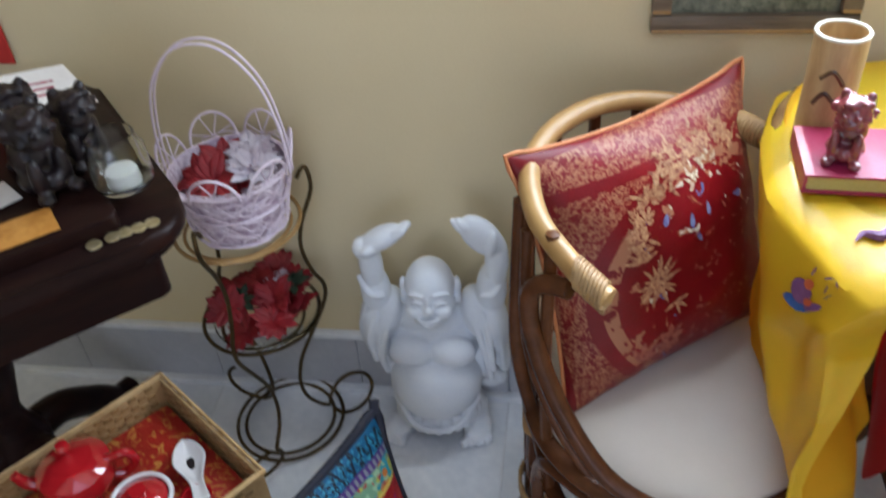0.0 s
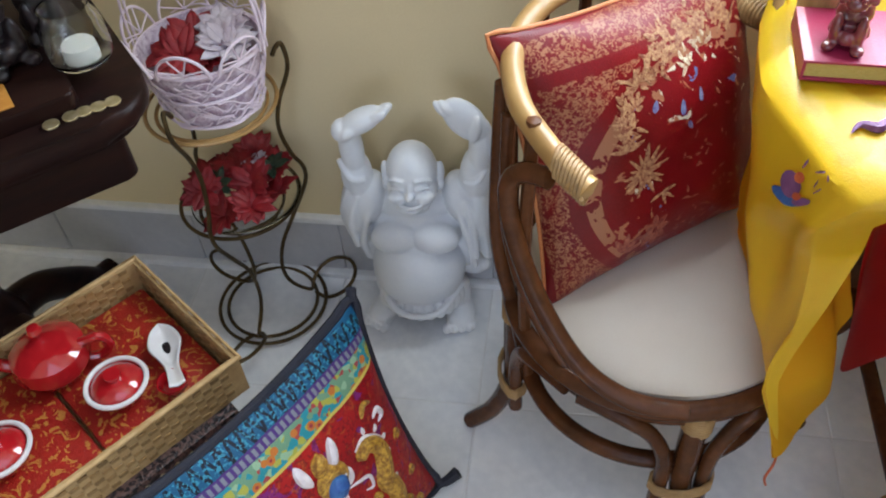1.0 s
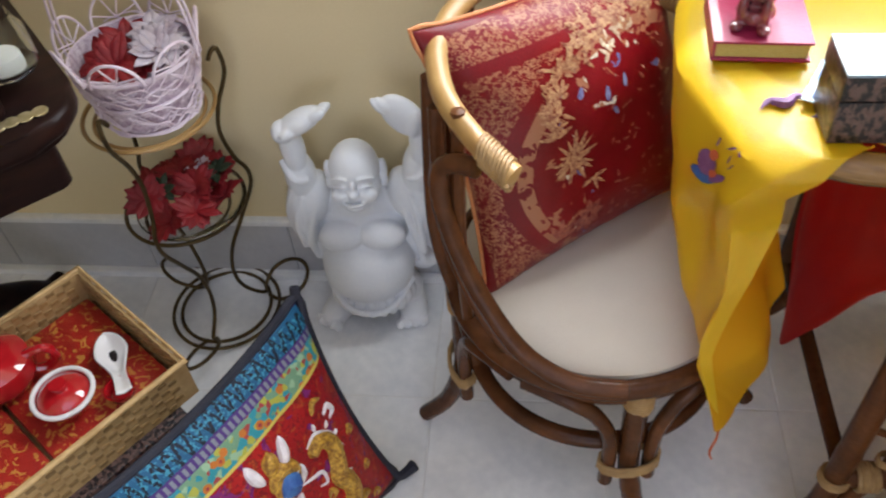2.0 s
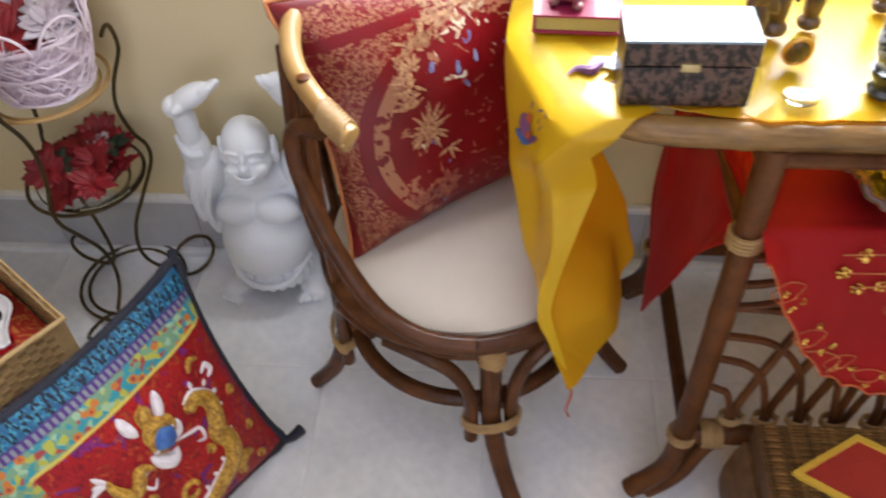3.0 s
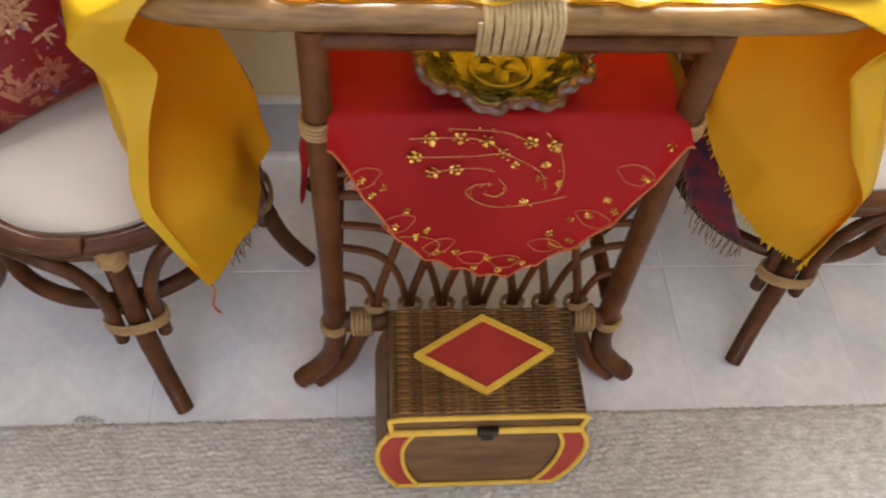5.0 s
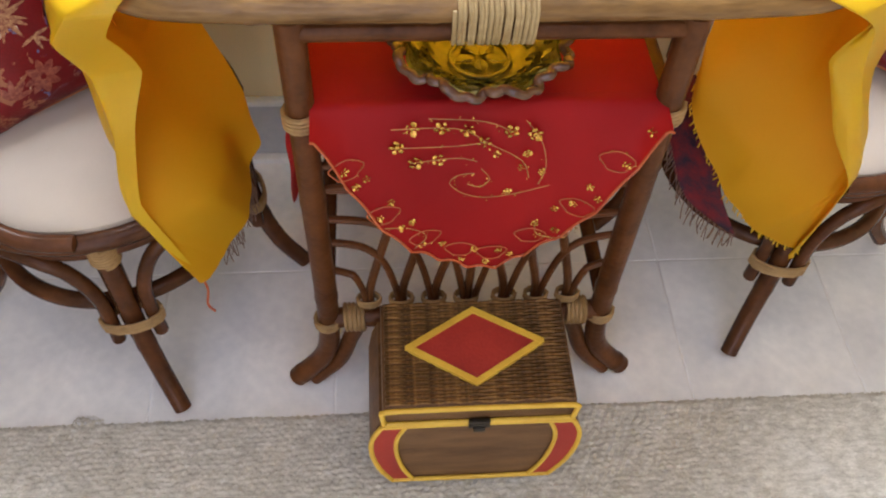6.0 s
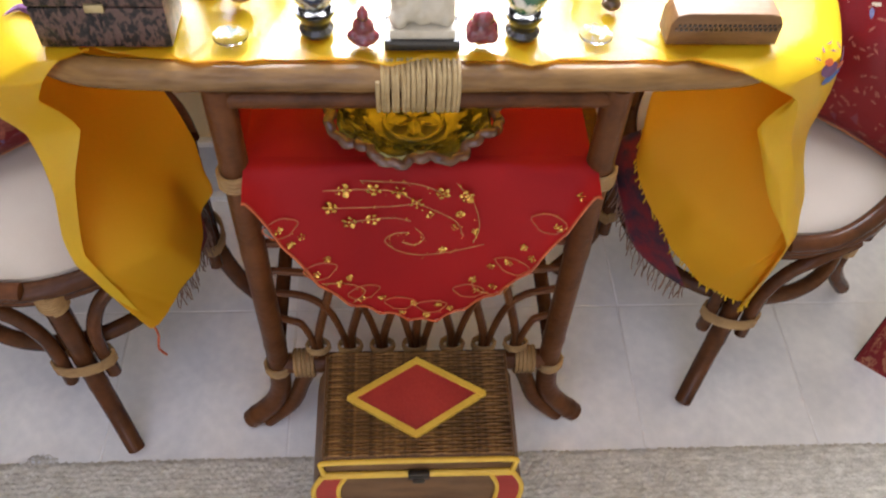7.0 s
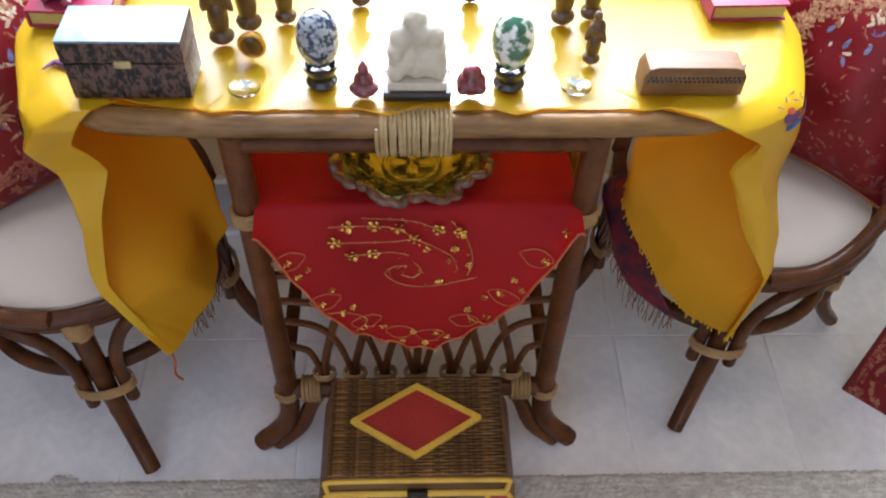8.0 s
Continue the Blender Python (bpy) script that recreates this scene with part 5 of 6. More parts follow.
def lace_basket():
    cx, cy, z0 = 0.364, 1.878, 0.48
    top = thing("lace_basket", pose(cx, cy, z0), "pale lilac wicker basket with lace arches and a tall handle", "basket")
    rng = random.Random(5)
    wall = [(0.0, 0.004), (0.062, 0.004), (0.066, 0.012), (0.076, 0.06), (0.087, 0.108), (0.084, 0.108), (0.073, 0.06), (0.06, 0.012), (0.0, 0.010)]
    part("liner", lathe(wall, 40), mat("lilac_lace_liner", (0.48, 0.34, 0.45), (0.86, 0.76, 0.84), 75, 0.8, 1.0, 320, spread=0.35), top, "crumpled lilac lace liner")
    for k in range(90):
        a, z = rng.random() * 6.28, rng.uniform(0.012, 0.1)
        pts = []
        for i in range(6):
            a += rng.uniform(0.12, 0.28)
            z = min(max(z + rng.uniform(-0.022, 0.022), 0.008), 0.112)
            r = 0.066 + 0.022 * z / 0.108 + 0.003 + rng.uniform(0, 0.003)
            pts.append((r * math.cos(a), r * math.sin(a), z))
        part("wicker_strand", tube(pts, 0.0011, 5, steps=3), lace, top)
    for k in range(3):
        z = 0.01 + 0.048 * k
        part("hoop", tube(ring_of(0.069 + 0.0205 * z / 0.108, z, 20), 0.0026, 6, True, 2), lace, top)
    for k in range(7):
        a = radians(20 + 360 / 7 * k)
        d, e = Vector((math.cos(a), math.sin(a), 0)), Vector((-math.sin(a), math.cos(a), 0))
        c = d * 0.088 + Vector((0, 0, 0.106))
        arch = [c + e * 0.036 * math.cos(t) + (Vector((0, 0, 1)) + d * 0.28) * 0.042 * math.sin(t) for t in (math.pi * i / 8 for i in range(9))]
        part("arch", tube(arch, 0.0023, 6, steps=2), lace, top)
        for i in range(1, 8, 2):
            part("arch_spoke", tube([c + Vector((0, 0, 0.006)), arch[i]], 0.0013, 5, straight=True), lace, top)
    for s in (-0.006, 0.006):
        hoop = [(-0.096, s, 0.10), (-0.094, s, 0.17), (-0.076, s * 1.2, 0.245), (-0.03, s * 1.4, 0.298), (0.03, s * 1.4, 0.30), (0.076, s * 1.2, 0.248), (0.094, s, 0.17), (0.096, s, 0.10)]
        part("handle", tube(hoop, 0.002, 8, steps=6), lace, top)
    flowers = thing("silk_flowers", pose(cx, cy, z0 + 0.085), "red and pale silk flowers filling the basket", "flowers")
    for k in range(4):
        a = 1.6 * k
        bloom(flowers, rng, (0.026 * math.cos(a) - 0.012, 0.026 * math.sin(a) - 0.01, 0.006 + 0.012 * (k % 2)), 0.042, petal_red)
    for k in range(3):
        bloom(flowers, rng, (0.045 - 0.01 * k, 0.02 * k - 0.01, 0.02), 0.042, petal_pale, "pale_bloom")
    tray = thing("silk_flowers", pose(cx, cy, 0.272), "red silk poinsettias on the lower tier of the stand", "flowers")
    part("dish", lathe([(0, 0.0), (0.06, 0.0), (0.09, 0.02), (0.088, 0.022), (0.058, 0.005), (0, 0.004)], 32), glass, tray, "shallow clear dish")
    for k in range(12):
        a = 0.75 * k
        r = 0.06 if k < 8 else 0.025
        bloom(tray, rng, (r * math.cos(a), r * math.sin(a), 0.03 + 0.014 * (k % 3)), 0.04, petal_red, petals=13)
    bloom(tray, rng, (0.02, 0.03, 0.062), 0.028, petal_pale, "pale_bloom")
    bloom(tray, rng, (-0.03, -0.02, 0.06), 0.03, leaf_dark, "dark_leaf", 7)
    bloom(tray, rng, (0.045, 0.03, 0.055), 0.03, leaf_dark, "dark_leaf", 6)


lace_basket()


# ---- pieces on the red cloth, drapes and shelf ----
gold_bead = mat("gold_sequin", (0.46, 0.22, 0.035), (0.82, 0.5, 0.12), 60, 0.25, 0.3, 300, metallic=0.8)
gold_thread = mat("dull_gold_thread", (0.34, 0.10, 0.03), (0.58, 0.26, 0.07), 90, 0.45, 0.4, 300)
orange_thread = mat("orange_thread", (0.40, 0.06, 0.02), (0.52, 0.12, 0.03), 60, 0.5, 0.4, 300)


def on_cloth(x, z):
    """A place just before the hanging red cloth."""
    u = (x - 1.345) / 0.385
    v = min(max((0.588 - z) / (0.588 - hem_height(x)), 0.0), 1.0)
    low, high, f = (1.477, 1.463, v / 0.5) if v < 0.5 else (1.463, 1.452 - 0.006 * math.sin(u * 9), v / 0.5 - 1)
    return Vector((x, low + (high - low) * f + 0.003 * v * math.sin(u * 21) - 0.0028, z))


spots = [(1.452, 0.572), (1.484, 0.572), (1.512, 0.569), (1.436, 0.548), (1.456, 0.526), (1.482, 0.528), (1.531, 0.552), (1.56, 0.566), (1.586, 0.561), (1.546, 0.535), (1.58, 0.535), (1.599, 0.508), (1.575, 0.515), (1.562, 0.48)]
spots += [(x, hem_height(x) + up) for x, up in ((1.39, 0.02), (1.415, 0.016), (1.44, 0.03), (1.465, 0.02), (1.49, 0.035), (1.515, 0.016), (1.545, 0.018), (1.575, 0.02), (1.605, 0.03), (1.625, 0.02), (1.64, 0.045), (1.665, 0.02), (1.69, 0.022), (1.712, 0.018), (1.402, 0.05), (1.428, 0.055), (1.453, 0.05), (1.60, 0.055), (1.62, 0.06), (1.655, 0.05), (1.378, 0.018), (1.53, 0.04), (1.56, 0.036))]
rng = random.Random(21)


def flakes(places, size):
    """Loose gold sequins sewn at the places, tilted every way."""
    bm = bmesh.new()
    for x, z in places:
        r = size * rng.uniform(0.6, 1.3)
        blob(bm, on_cloth(x, z), (r, r * 0.45, r * rng.uniform(0.7, 1.2)), (rng.uniform(-35, 35), rng.uniform(-60, 60), rng.uniform(-35, 35)), detail=1)
    return bm


for k, (x, z) in enumerate(spots):
    big = 0.0062 if k < 9 else 0.0036
    bm = flakes([(x + big * math.cos(1.2566 * i + k), z + big * math.sin(1.2566 * i + k)) for i in range(5)] + [(x, z)], 0.0036 if k < 9 else 0.0021)
    part("sequin_flower", bm, gold_bead, runner)
for path in (((1.43, 0.572), (1.50, 0.571), (1.54, 0.548), (1.575, 0.525), (1.585, 0.50)), ((1.43, 0.548), (1.50, 0.547), (1.53, 0.552)), ((1.45, 0.526), (1.50, 0.53), (1.525, 0.525)),
             ((1.47, 0.585), (1.53, 0.58), (1.56, 0.566)), ((1.575, 0.58), (1.595, 0.55), (1.603, 0.515), (1.597, 0.49)),
             ((1.522, 0.508), (1.505, 0.505), (1.495, 0.493), (1.51, 0.478), (1.535, 0.472), (1.57, 0.476), (1.61, 0.488)), ((1.53, 0.515), (1.54, 0.50), (1.53, 0.488), (1.515, 0.492)),
             ((1.42, 0.44), (1.45, 0.43), (1.47, 0.41), (1.455, 0.395)), ((1.60, 0.43), (1.605, 0.405), (1.635, 0.41), (1.645, 0.435))):
    part("embroidery", tube([on_cloth(x, z) for x, z in path], 0.0006, 5, steps=4), gold_thread, runner)
    curve = smooth([(x, 0, z) for x, z in path], 7)
    tagged(part("sequin_trim", flakes([(p.x + rng.gauss(0, 0.003), p.z + rng.gauss(0, 0.003)) for p in curve if rng.random() < 0.45], 0.0012), gold_bead, runner), kind="stuff")
# looped motifs along the hem
for x in (1.385, 1.425, 1.468, 1.512, 1.556, 1.60, 1.645, 1.685):
    cx, cz = x + rng.uniform(-0.006, 0.006), hem_height(x) + 0.034
    loop = [(cx + 0.018 * math.cos(a) * (1 + 0.2 * math.sin(3 * a)), cz + 0.012 * math.sin(a)) for a in (i * 0.5236 for i in range(12))]
    part("embroidery", tube([on_cloth(px, pz) for px, pz in loop], 0.0008, 5, True, 2), orange_thread, runner)
    tagged(part("sequin_trim", flakes([(px + rng.gauss(0, 0.002), pz + rng.gauss(0, 0.002)) for px, pz in loop[::2]], 0.0011), gold_bead, runner), kind="stuff")
hem = [Vector((1.345 + 0.385 * u, 1.452 - 0.006 * math.sin(u * 9) + 0.003 * math.sin(u * 21) - 0.002, hem_height(1.345 + 0.385 * u) + 0.009 * abs(math.sin(u * 34)))) for u in (i / 90 for i in range(91))]
part("scalloped_hem", tube(hem, 0.0016, 6, straight=True), orange_thread, runner, "fine orange corded hem")


def at_sheet(curves, u, v, crease=0.6, folds=None):
    """A place on a draped cloth, a little off its outer face."""
    def spot(a, b):
        picks = []
        for c in curves:
            line = bend(c, 12, crease)
            f = b * (len(line) - 1)
            i = min(int(f), len(line) - 2)
            picks.append(line[i].lerp(line[i + 1], f - i))
        cross = bend(picks, 12, crease)
        f = a * (len(cross) - 1)
        i = min(int(f), len(cross) - 2)
        p = cross[i].lerp(cross[i + 1], f - i)
        return p + Vector(folds(a, b)) if folds else p
    p = spot(u, v)
    n = (spot(u + 0.02, v) - p).cross(spot(u, v + 0.02) - p)
    return p, n.normalized()


def cloth_motif(curves, folds, u, v, side, scale=1.0):
    """A small embroidered scene of stitched patches that follow the cloth."""
    step = 0.02
    p, q, r = (at_sheet(curves, a, b, 0.6, folds)[0] for a, b in ((u, v), (u + step, v), (u, v + step)))
    du, dv = step / (q - p).length, step / (r - p).length

    def patch(outline, material, lift):
        bm = bmesh.new()
        ring = []
        for a, b in outline:
            c, n = at_sheet(curves, u - side * a * scale * du, v - b * scale * dv, 0.6, folds)
            n = n if n.x * side > 0 else -n
            ring.append(bm.verts.new(c + n * lift))
        mid = bm.verts.new(sum((w.co for w in ring), Vector()) / len(ring))
        for i in range(len(ring)):
            bm.faces.new((ring[i], ring[(i + 1) % len(ring)], mid))
        part("embroidered_motif", bm, material, cloth)

    def oval(a, b, ra, rb, tilt=0.0):
        c, d = math.cos(radians(tilt)), math.sin(radians(tilt))
        return [(a + ra * math.cos(t) * c - rb * math.sin(t) * d, b + ra * math.cos(t) * d + rb * math.sin(t) * c) for t in (math.pi * i / 6 for i in range(12))]
    patch(oval(0.006, -0.022, 0.030, 0.010, -18), blue_thread, 0.0016)
    patch(oval(0.016, -0.006, 0.018, 0.015, 20), purple_thread, 0.0020)
    patch(oval(-0.018, -0.010, 0.017, 0.008, -25), purple_thread, 0.0024)
    patch(oval(0.014, 0.010, 0.007, 0.007), orange_thread, 0.0028)
    patch(oval(-0.004, -0.008, 0.008, 0.006), orange_thread, 0.0030)
    for a, b, tilt in ((-0.006, 0.022, 60), (-0.020, 0.016, 100), (0.004, 0.036, 120), (-0.012, 0.038, 30), (0.022, 0.026, 80)):
        patch(oval(a, b, 0.007, 0.0014, tilt), purple_thread, 0.0018)


cloth_motif(left, left_folds, 0.40, 0.36, -1, 0.95)
cloth_motif(right, right_folds, 0.38, 0.29, 1, 0.8)
for x, y, turn in ((1.155, 1.565, 20), (1.20, 1.54, -10), (1.88, 1.56, 200)):
    c, a = Vector((x, y, 0.7355)), radians(turn)
    d, e = Vector((math.cos(a), math.sin(a), 0)), Vector((-math.sin(a), math.cos(a), 0))
    part("embroidered_motif", tube([c - d * 0.026, c - d * 0.012 + e * 0.008, c, c + d * 0.014 + e * 0.006, c + d * 0.03 - e * 0.004], 0.0055, 6, taper=lambda f: 1.1 - abs(2 * f - 1)), purple_thread, cloth)
# fringe on the right hem, cord at the left tip
rng = random.Random(3)
bm = bmesh.new()
for i in range(70):
    p, n = at_sheet(right, i / 69 * 0.98, 0.995, 0.6, right_folds)
    q = p + Vector((rng.uniform(-0.004, 0.004), rng.uniform(-0.004, 0.004), -rng.uniform(0.006, 0.014)))
    tube([p, p.lerp(q, 0.5) + Vector((rng.uniform(-0.002, 0.002), 0, 0)), q], 0.0011, 4, steps=2, bm=bm)
tagged(part("fringe", bm, yellow, cloth), kind="stuff")
p, n = at_sheet(left, 0.0, 1.0, 0.6, left_folds)
part("tip_cord", tube([p + Vector((0, 0, 0.012)), p + Vector((0.003, 0, -0.02)), p + Vector((-0.002, -0.004, -0.05)), p + Vector((0.004, -0.002, -0.072))], 0.0018, 6), orange_thread, cloth, "thin brown cord at the corner")


def amber_bowl():
    top = thing("glass_bowl", pose(1.529, 1.548, 0.5915) @ Matrix.Diagonal((1.12, 1.12, 0.92, 1)), "amber and purple carnival glass bowl with ruffled rim", "bowl")
    amber = mat("amber_glass", (0.065, 0.06, 0.006), (0.26, 0.22, 0.03), 60, 0.14, 0.8, 90, spread=0.9, coat=0.6, metallic=0.25)
    purple = mat("purple_glass", (0.04, 0.014, 0.012), (0.17, 0.075, 0.04), 60, 0.18, 0.8, 120, spread=0.9, coat=0.3)
    n = 72
    bm = bmesh.new()
    rings = []
    for r, z, w in ((0.0, 0.004, 0), (0.034, 0.004, 0), (0.04, 0.006, 0), (0.062, 0.022, 0.0), (0.078, 0.044, 0.004), (0.075, 0.046, 0.004), (0.058, 0.026, 0), (0.034, 0.011, 0), (0.0, 0.010, 0)):
        rings.append([bm.verts.new(((r + w * math.sin(9 * t)) * math.cos(t), (r + w * math.sin(9 * t)) * math.sin(t), z + w * 0.8 * math.cos(9 * t))) for t in (2 * math.pi * i / n for i in range(n))])
    for a, b in zip(rings, rings[1:]):
        for i in range(n):
            bm.faces.new((a[i], a[(i + 1) % n], b[(i + 1) % n], b[i]))
    bmesh.ops.remove_doubles(bm, verts=bm.verts[:], dist=1e-5)
    part("bowl", bm, amber, top)
    bm = bmesh.new()
    rim = []
    for i in range(144):
        t = 2 * math.pi * i / 144
        r = 0.082 + 0.004 * math.sin(9 * t) + 0.0042 * abs(math.sin(13.5 * t)) + 0.0015 * math.sin(36 * t)
        rim.append((r * math.cos(t), r * math.sin(t), 0.048 + 0.005 * math.cos(9 * t) + 0.0015 * math.sin(27 * t)))
    part("ruffled_rim", tube(rim, 0.0052, 10, True, 2), purple, top, "purple iridescent ruffled rim")
    rng = random.Random(7)
    for k in range(30):
        # vine leaves pressed into the inner wall, in two rings
        t = 2 * math.pi * k / 15 + (0.2 if k < 15 else 0)
        r, z = (0.046, 0.022) if k < 15 else (0.062, 0.036)
        out = Vector((math.cos(t), math.sin(t), 0))
        bm = bmesh.new()
        for da in (-0.9, 0, 0.9):
            d = Matrix.Rotation(da + rng.uniform(-0.25, 0.25), 3, "Z") @ out + Vector((0, 0, 0.75))
            petal(bm, out * r + Vector((0, 0, z)), d, Vector((-out.x, -out.y, 1)), 0.015, 0.012, 0.15)
        part("relief_leaf", bm, amber, top)
    part("medallion", tube(ring_of(0.029, 0.0145, 24), 0.0022, 8, True, 2), amber, top)
    for k in range(5):
        t = radians(-90 + 72 * k)
        bm = bmesh.new()
        petal(bm, (0.004 * math.cos(t), 0.004 * math.sin(t), 0.0135), (math.cos(t), math.sin(t), 0.05), (0, 0, 1), 0.022, 0.014, 0.12)
        part("star_petal", bm, amber, top)


amber_bowl()

plaid = mat("dark_plaid_wool", (0.02, 0.012, 0.03), (0.20, 0.01, 0.015), 45, 0.85, 0.6, 400, spread=0.4)


def scarf(curves, label, seed):
    top = thing("plaid_scarf", Matrix.Identity(4), label, "scarf", "fringed scarves under the tablecloth")
    part("scarf_body", sheet(curves, 16, 20, ripple(13, 10, 0.0012)), plaid, top, thick=0.002)
    rng = random.Random(seed)
    bm = bmesh.new()
    for i in range(44):
        p, n = at_sheet(curves, i / 43, 0.99, 0.0)
        q = p + Vector((rng.uniform(-0.008, 0.008), rng.uniform(-0.012, 0.004), -rng.uniform(0.02, 0.045)))
        tube([p, p.lerp(q, 0.5) + Vector((rng.uniform(-0.004, 0.004), 0, 0)), q], 0.0009, 4, steps=2, bm=bm)
    tagged(part("fringe", bm, mat("mixed_fringe", (0.05, 0.02, 0.03), (0.34, 0.20, 0.12), 120, 0.8, 0.3, 300, spread=0.8), top), kind="stuff")


scarf([[(1.13, 1.60, 0.404), (1.195, 1.578, 0.388), (1.205, 1.595, 0.33), (1.19, 1.585, 0.23)], [(1.14, 1.65, 0.404), (1.21, 1.655, 0.386), (1.219, 1.655, 0.33), (1.222, 1.65, 0.25)], [(1.14, 1.70, 0.404), (1.208, 1.70, 0.386), (1.216, 1.69, 0.35), (1.224, 1.67, 0.28)]], "dark red plaid wool scarf with a long fringe over the seat", 4)
scarf([[(1.93, 1.63, 0.404), (1.905, 1.595, 0.39), (1.892, 1.592, 0.33), (1.94, 1.578, 0.235)], [(1.90, 1.69, 0.404), (1.857, 1.66, 0.39), (1.84, 1.655, 0.33), (1.868, 1.62, 0.27)], [(1.90, 1.75, 0.404), (1.838, 1.735, 0.39), (1.825, 1.72, 0.37), (1.825, 1.67, 0.37)]], "dark plaid wool scarf with a ragged fringe under the cloth", 6)


# ---- things on the table top ----
ZT = 0.7352
# pale blue of the box lid is the sky's reflection, set as base colour
sky_lid = mat("sky_reflection_lid", (0.13, 0.19, 0.25), (0.26, 0.33, 0.38), 30, 0.3, 0.1, 160, coat=0.15)
shell = mat("dark_carved_lacquer", (0.006, 0.004, 0.005), (0.10, 0.055, 0.045), 130, 0.3, 0.9, 260, spread=0.16, spec=0.4, stretch=(1, 1, 0.6))
brass = mat("worn_brass", (0.42, 0.33, 0.16), (0.6, 0.5, 0.3), 60, 0.35, 0.3, 200, metallic=0.8)
black = mat("black_lacquer", (0.010, 0.010, 0.010), (0.02, 0.018, 0.016), 20, 0.25, 0.05, 100, coat=0.4)
ivory = mat("cream_resin", (0.50, 0.46, 0.36), (0.62, 0.58, 0.48), 40, 0.5, 0.4, 140)
maroon = mat("maroon_resin", (0.10, 0.012, 0.02), (0.24, 0.04, 0.05), 50, 0.18, 0.2, 140, coat=0.7)
bronze_fig = mat("dark_bronze_resin", (0.03, 0.014, 0.008), (0.16, 0.08, 0.03), 60, 0.3, 0.4, 140, coat=0.3)
magenta = mat("magenta_cover", (0.26, 0.012, 0.05), (0.34, 0.02, 0.075), 20, 0.45, 0.2, 300)
page = mat("page_edges", (0.42, 0.32, 0.07), (0.55, 0.45, 0.15), 200, 0.8, 0.4, 400, stretch=(1, 1, 8))
tan_wood = mat("tan_wood", (0.17, 0.085, 0.028), (0.28, 0.15, 0.055), 14, 0.45, 0.2, 120, stretch=(1, 6, 6))

box = thing("jewelry_box", pose(1.239, 1.538, ZT), "dark carved lacquer jewellery box, sky reflection painted on its lid", "box")
part("body", block(-0.061, 0.061, -0.030, 0.030, 0, 0.044, 0.002), shell, box)
lid = part("lid", block(-0.062, 0.062, -0.031, 0.031, 0.0455, 0.070, 0.0025), shell, box)
part("lid_top", block(-0.0615, 0.0615, -0.0305, 0.0305, 0.0695, 0.0725, 0.001), sky_lid, lid, "lacquer lid top, pale blue for the sky's reflection")
part("clasp", block(-0.009, 0.009, -0.034, -0.030, 0.041, 0.050, 0.002), brass, box, "small brass clasp")


def egg(x, y, material, label):
    top = thing("decorated_egg", pose(x, y, ZT), label, "egg", "eggs on stands")
    prof = [(0, 0.022)] + [(0.0225 * math.sin(t) * (1 - 0.10 * math.cos(t) * -1 * 0 + 0.12 * math.cos(t) * -0.5), 0.056 - 0.034 * math.cos(t)) for t in (math.pi * i / 16 for i in range(1, 16))] + [(0, 0.09)]
    part("egg_body", lathe(prof, 32), material, top)
    part("stand", lathe([(0, 0), (0.016, 0), (0.017, 0.004), (0.013, 0.008), (0.014, 0.014), (0.019, 0.022), (0.019, 0.026), (0.016, 0.026), (0.010, 0.018), (0, 0.018)], 28), black, top, "black turned stand")


cloisonne = mat("blue_white_cloisonne", (0.012, 0.03, 0.07), (0.34, 0.39, 0.44), 110, 0.15, 0.2, 220, spread=0.16, coat=0.8)
jade = mat("green_painted_porcelain", (0.70, 0.74, 0.70), (0.03, 0.13, 0.07), 62, 0.15, 0.2, 160, spread=0.12, coat=0.8)
egg(1.433, 1.535, cloisonne, "dark blue enamel egg with white blossoms, black stand")
egg(1.634, 1.532, jade, "white porcelain egg with painted green leaves, black stand")

ob = thing("cream_figurine", pose(1.535, 1.523, ZT), "cream resin seated figurine cluster on a black plinth", "figurine")
part("plinth", block(-0.036, 0.036, -0.02, 0.02, 0, 0.012, 0.0015), black, ob, "black lacquered plinth")
part("step", block(-0.031, 0.031, -0.017, 0.017, 0.0118, 0.022, 0.0015), ivory, ob)
rng = random.Random(11)
bm = bmesh.new()
for x, z, r in ((-0.014, 0.042, 0.017), (0.014, 0.04, 0.018), (0, 0.062, 0.017), (-0.016, 0.07, 0.013), (0.016, 0.072, 0.013), (-0.002, 0.09, 0.013), (-0.022, 0.03, 0.01), (0.022, 0.03, 0.01), (0.0, 0.034, 0.014), (0.02, 0.055, 0.011), (-0.022, 0.056, 0.01), (0.006, 0.076, 0.012)):
    blob(bm, (x, rng.uniform(-0.008, 0.003), z), (r, 0.013, r * 1.15))
body = part("carved_body", bm, ivory, ob)
rem = body.modifiers.new("merge", "REMESH")
rem.mode, rem.voxel_size, rem.use_smooth_shade = "VOXEL", 0.002, True

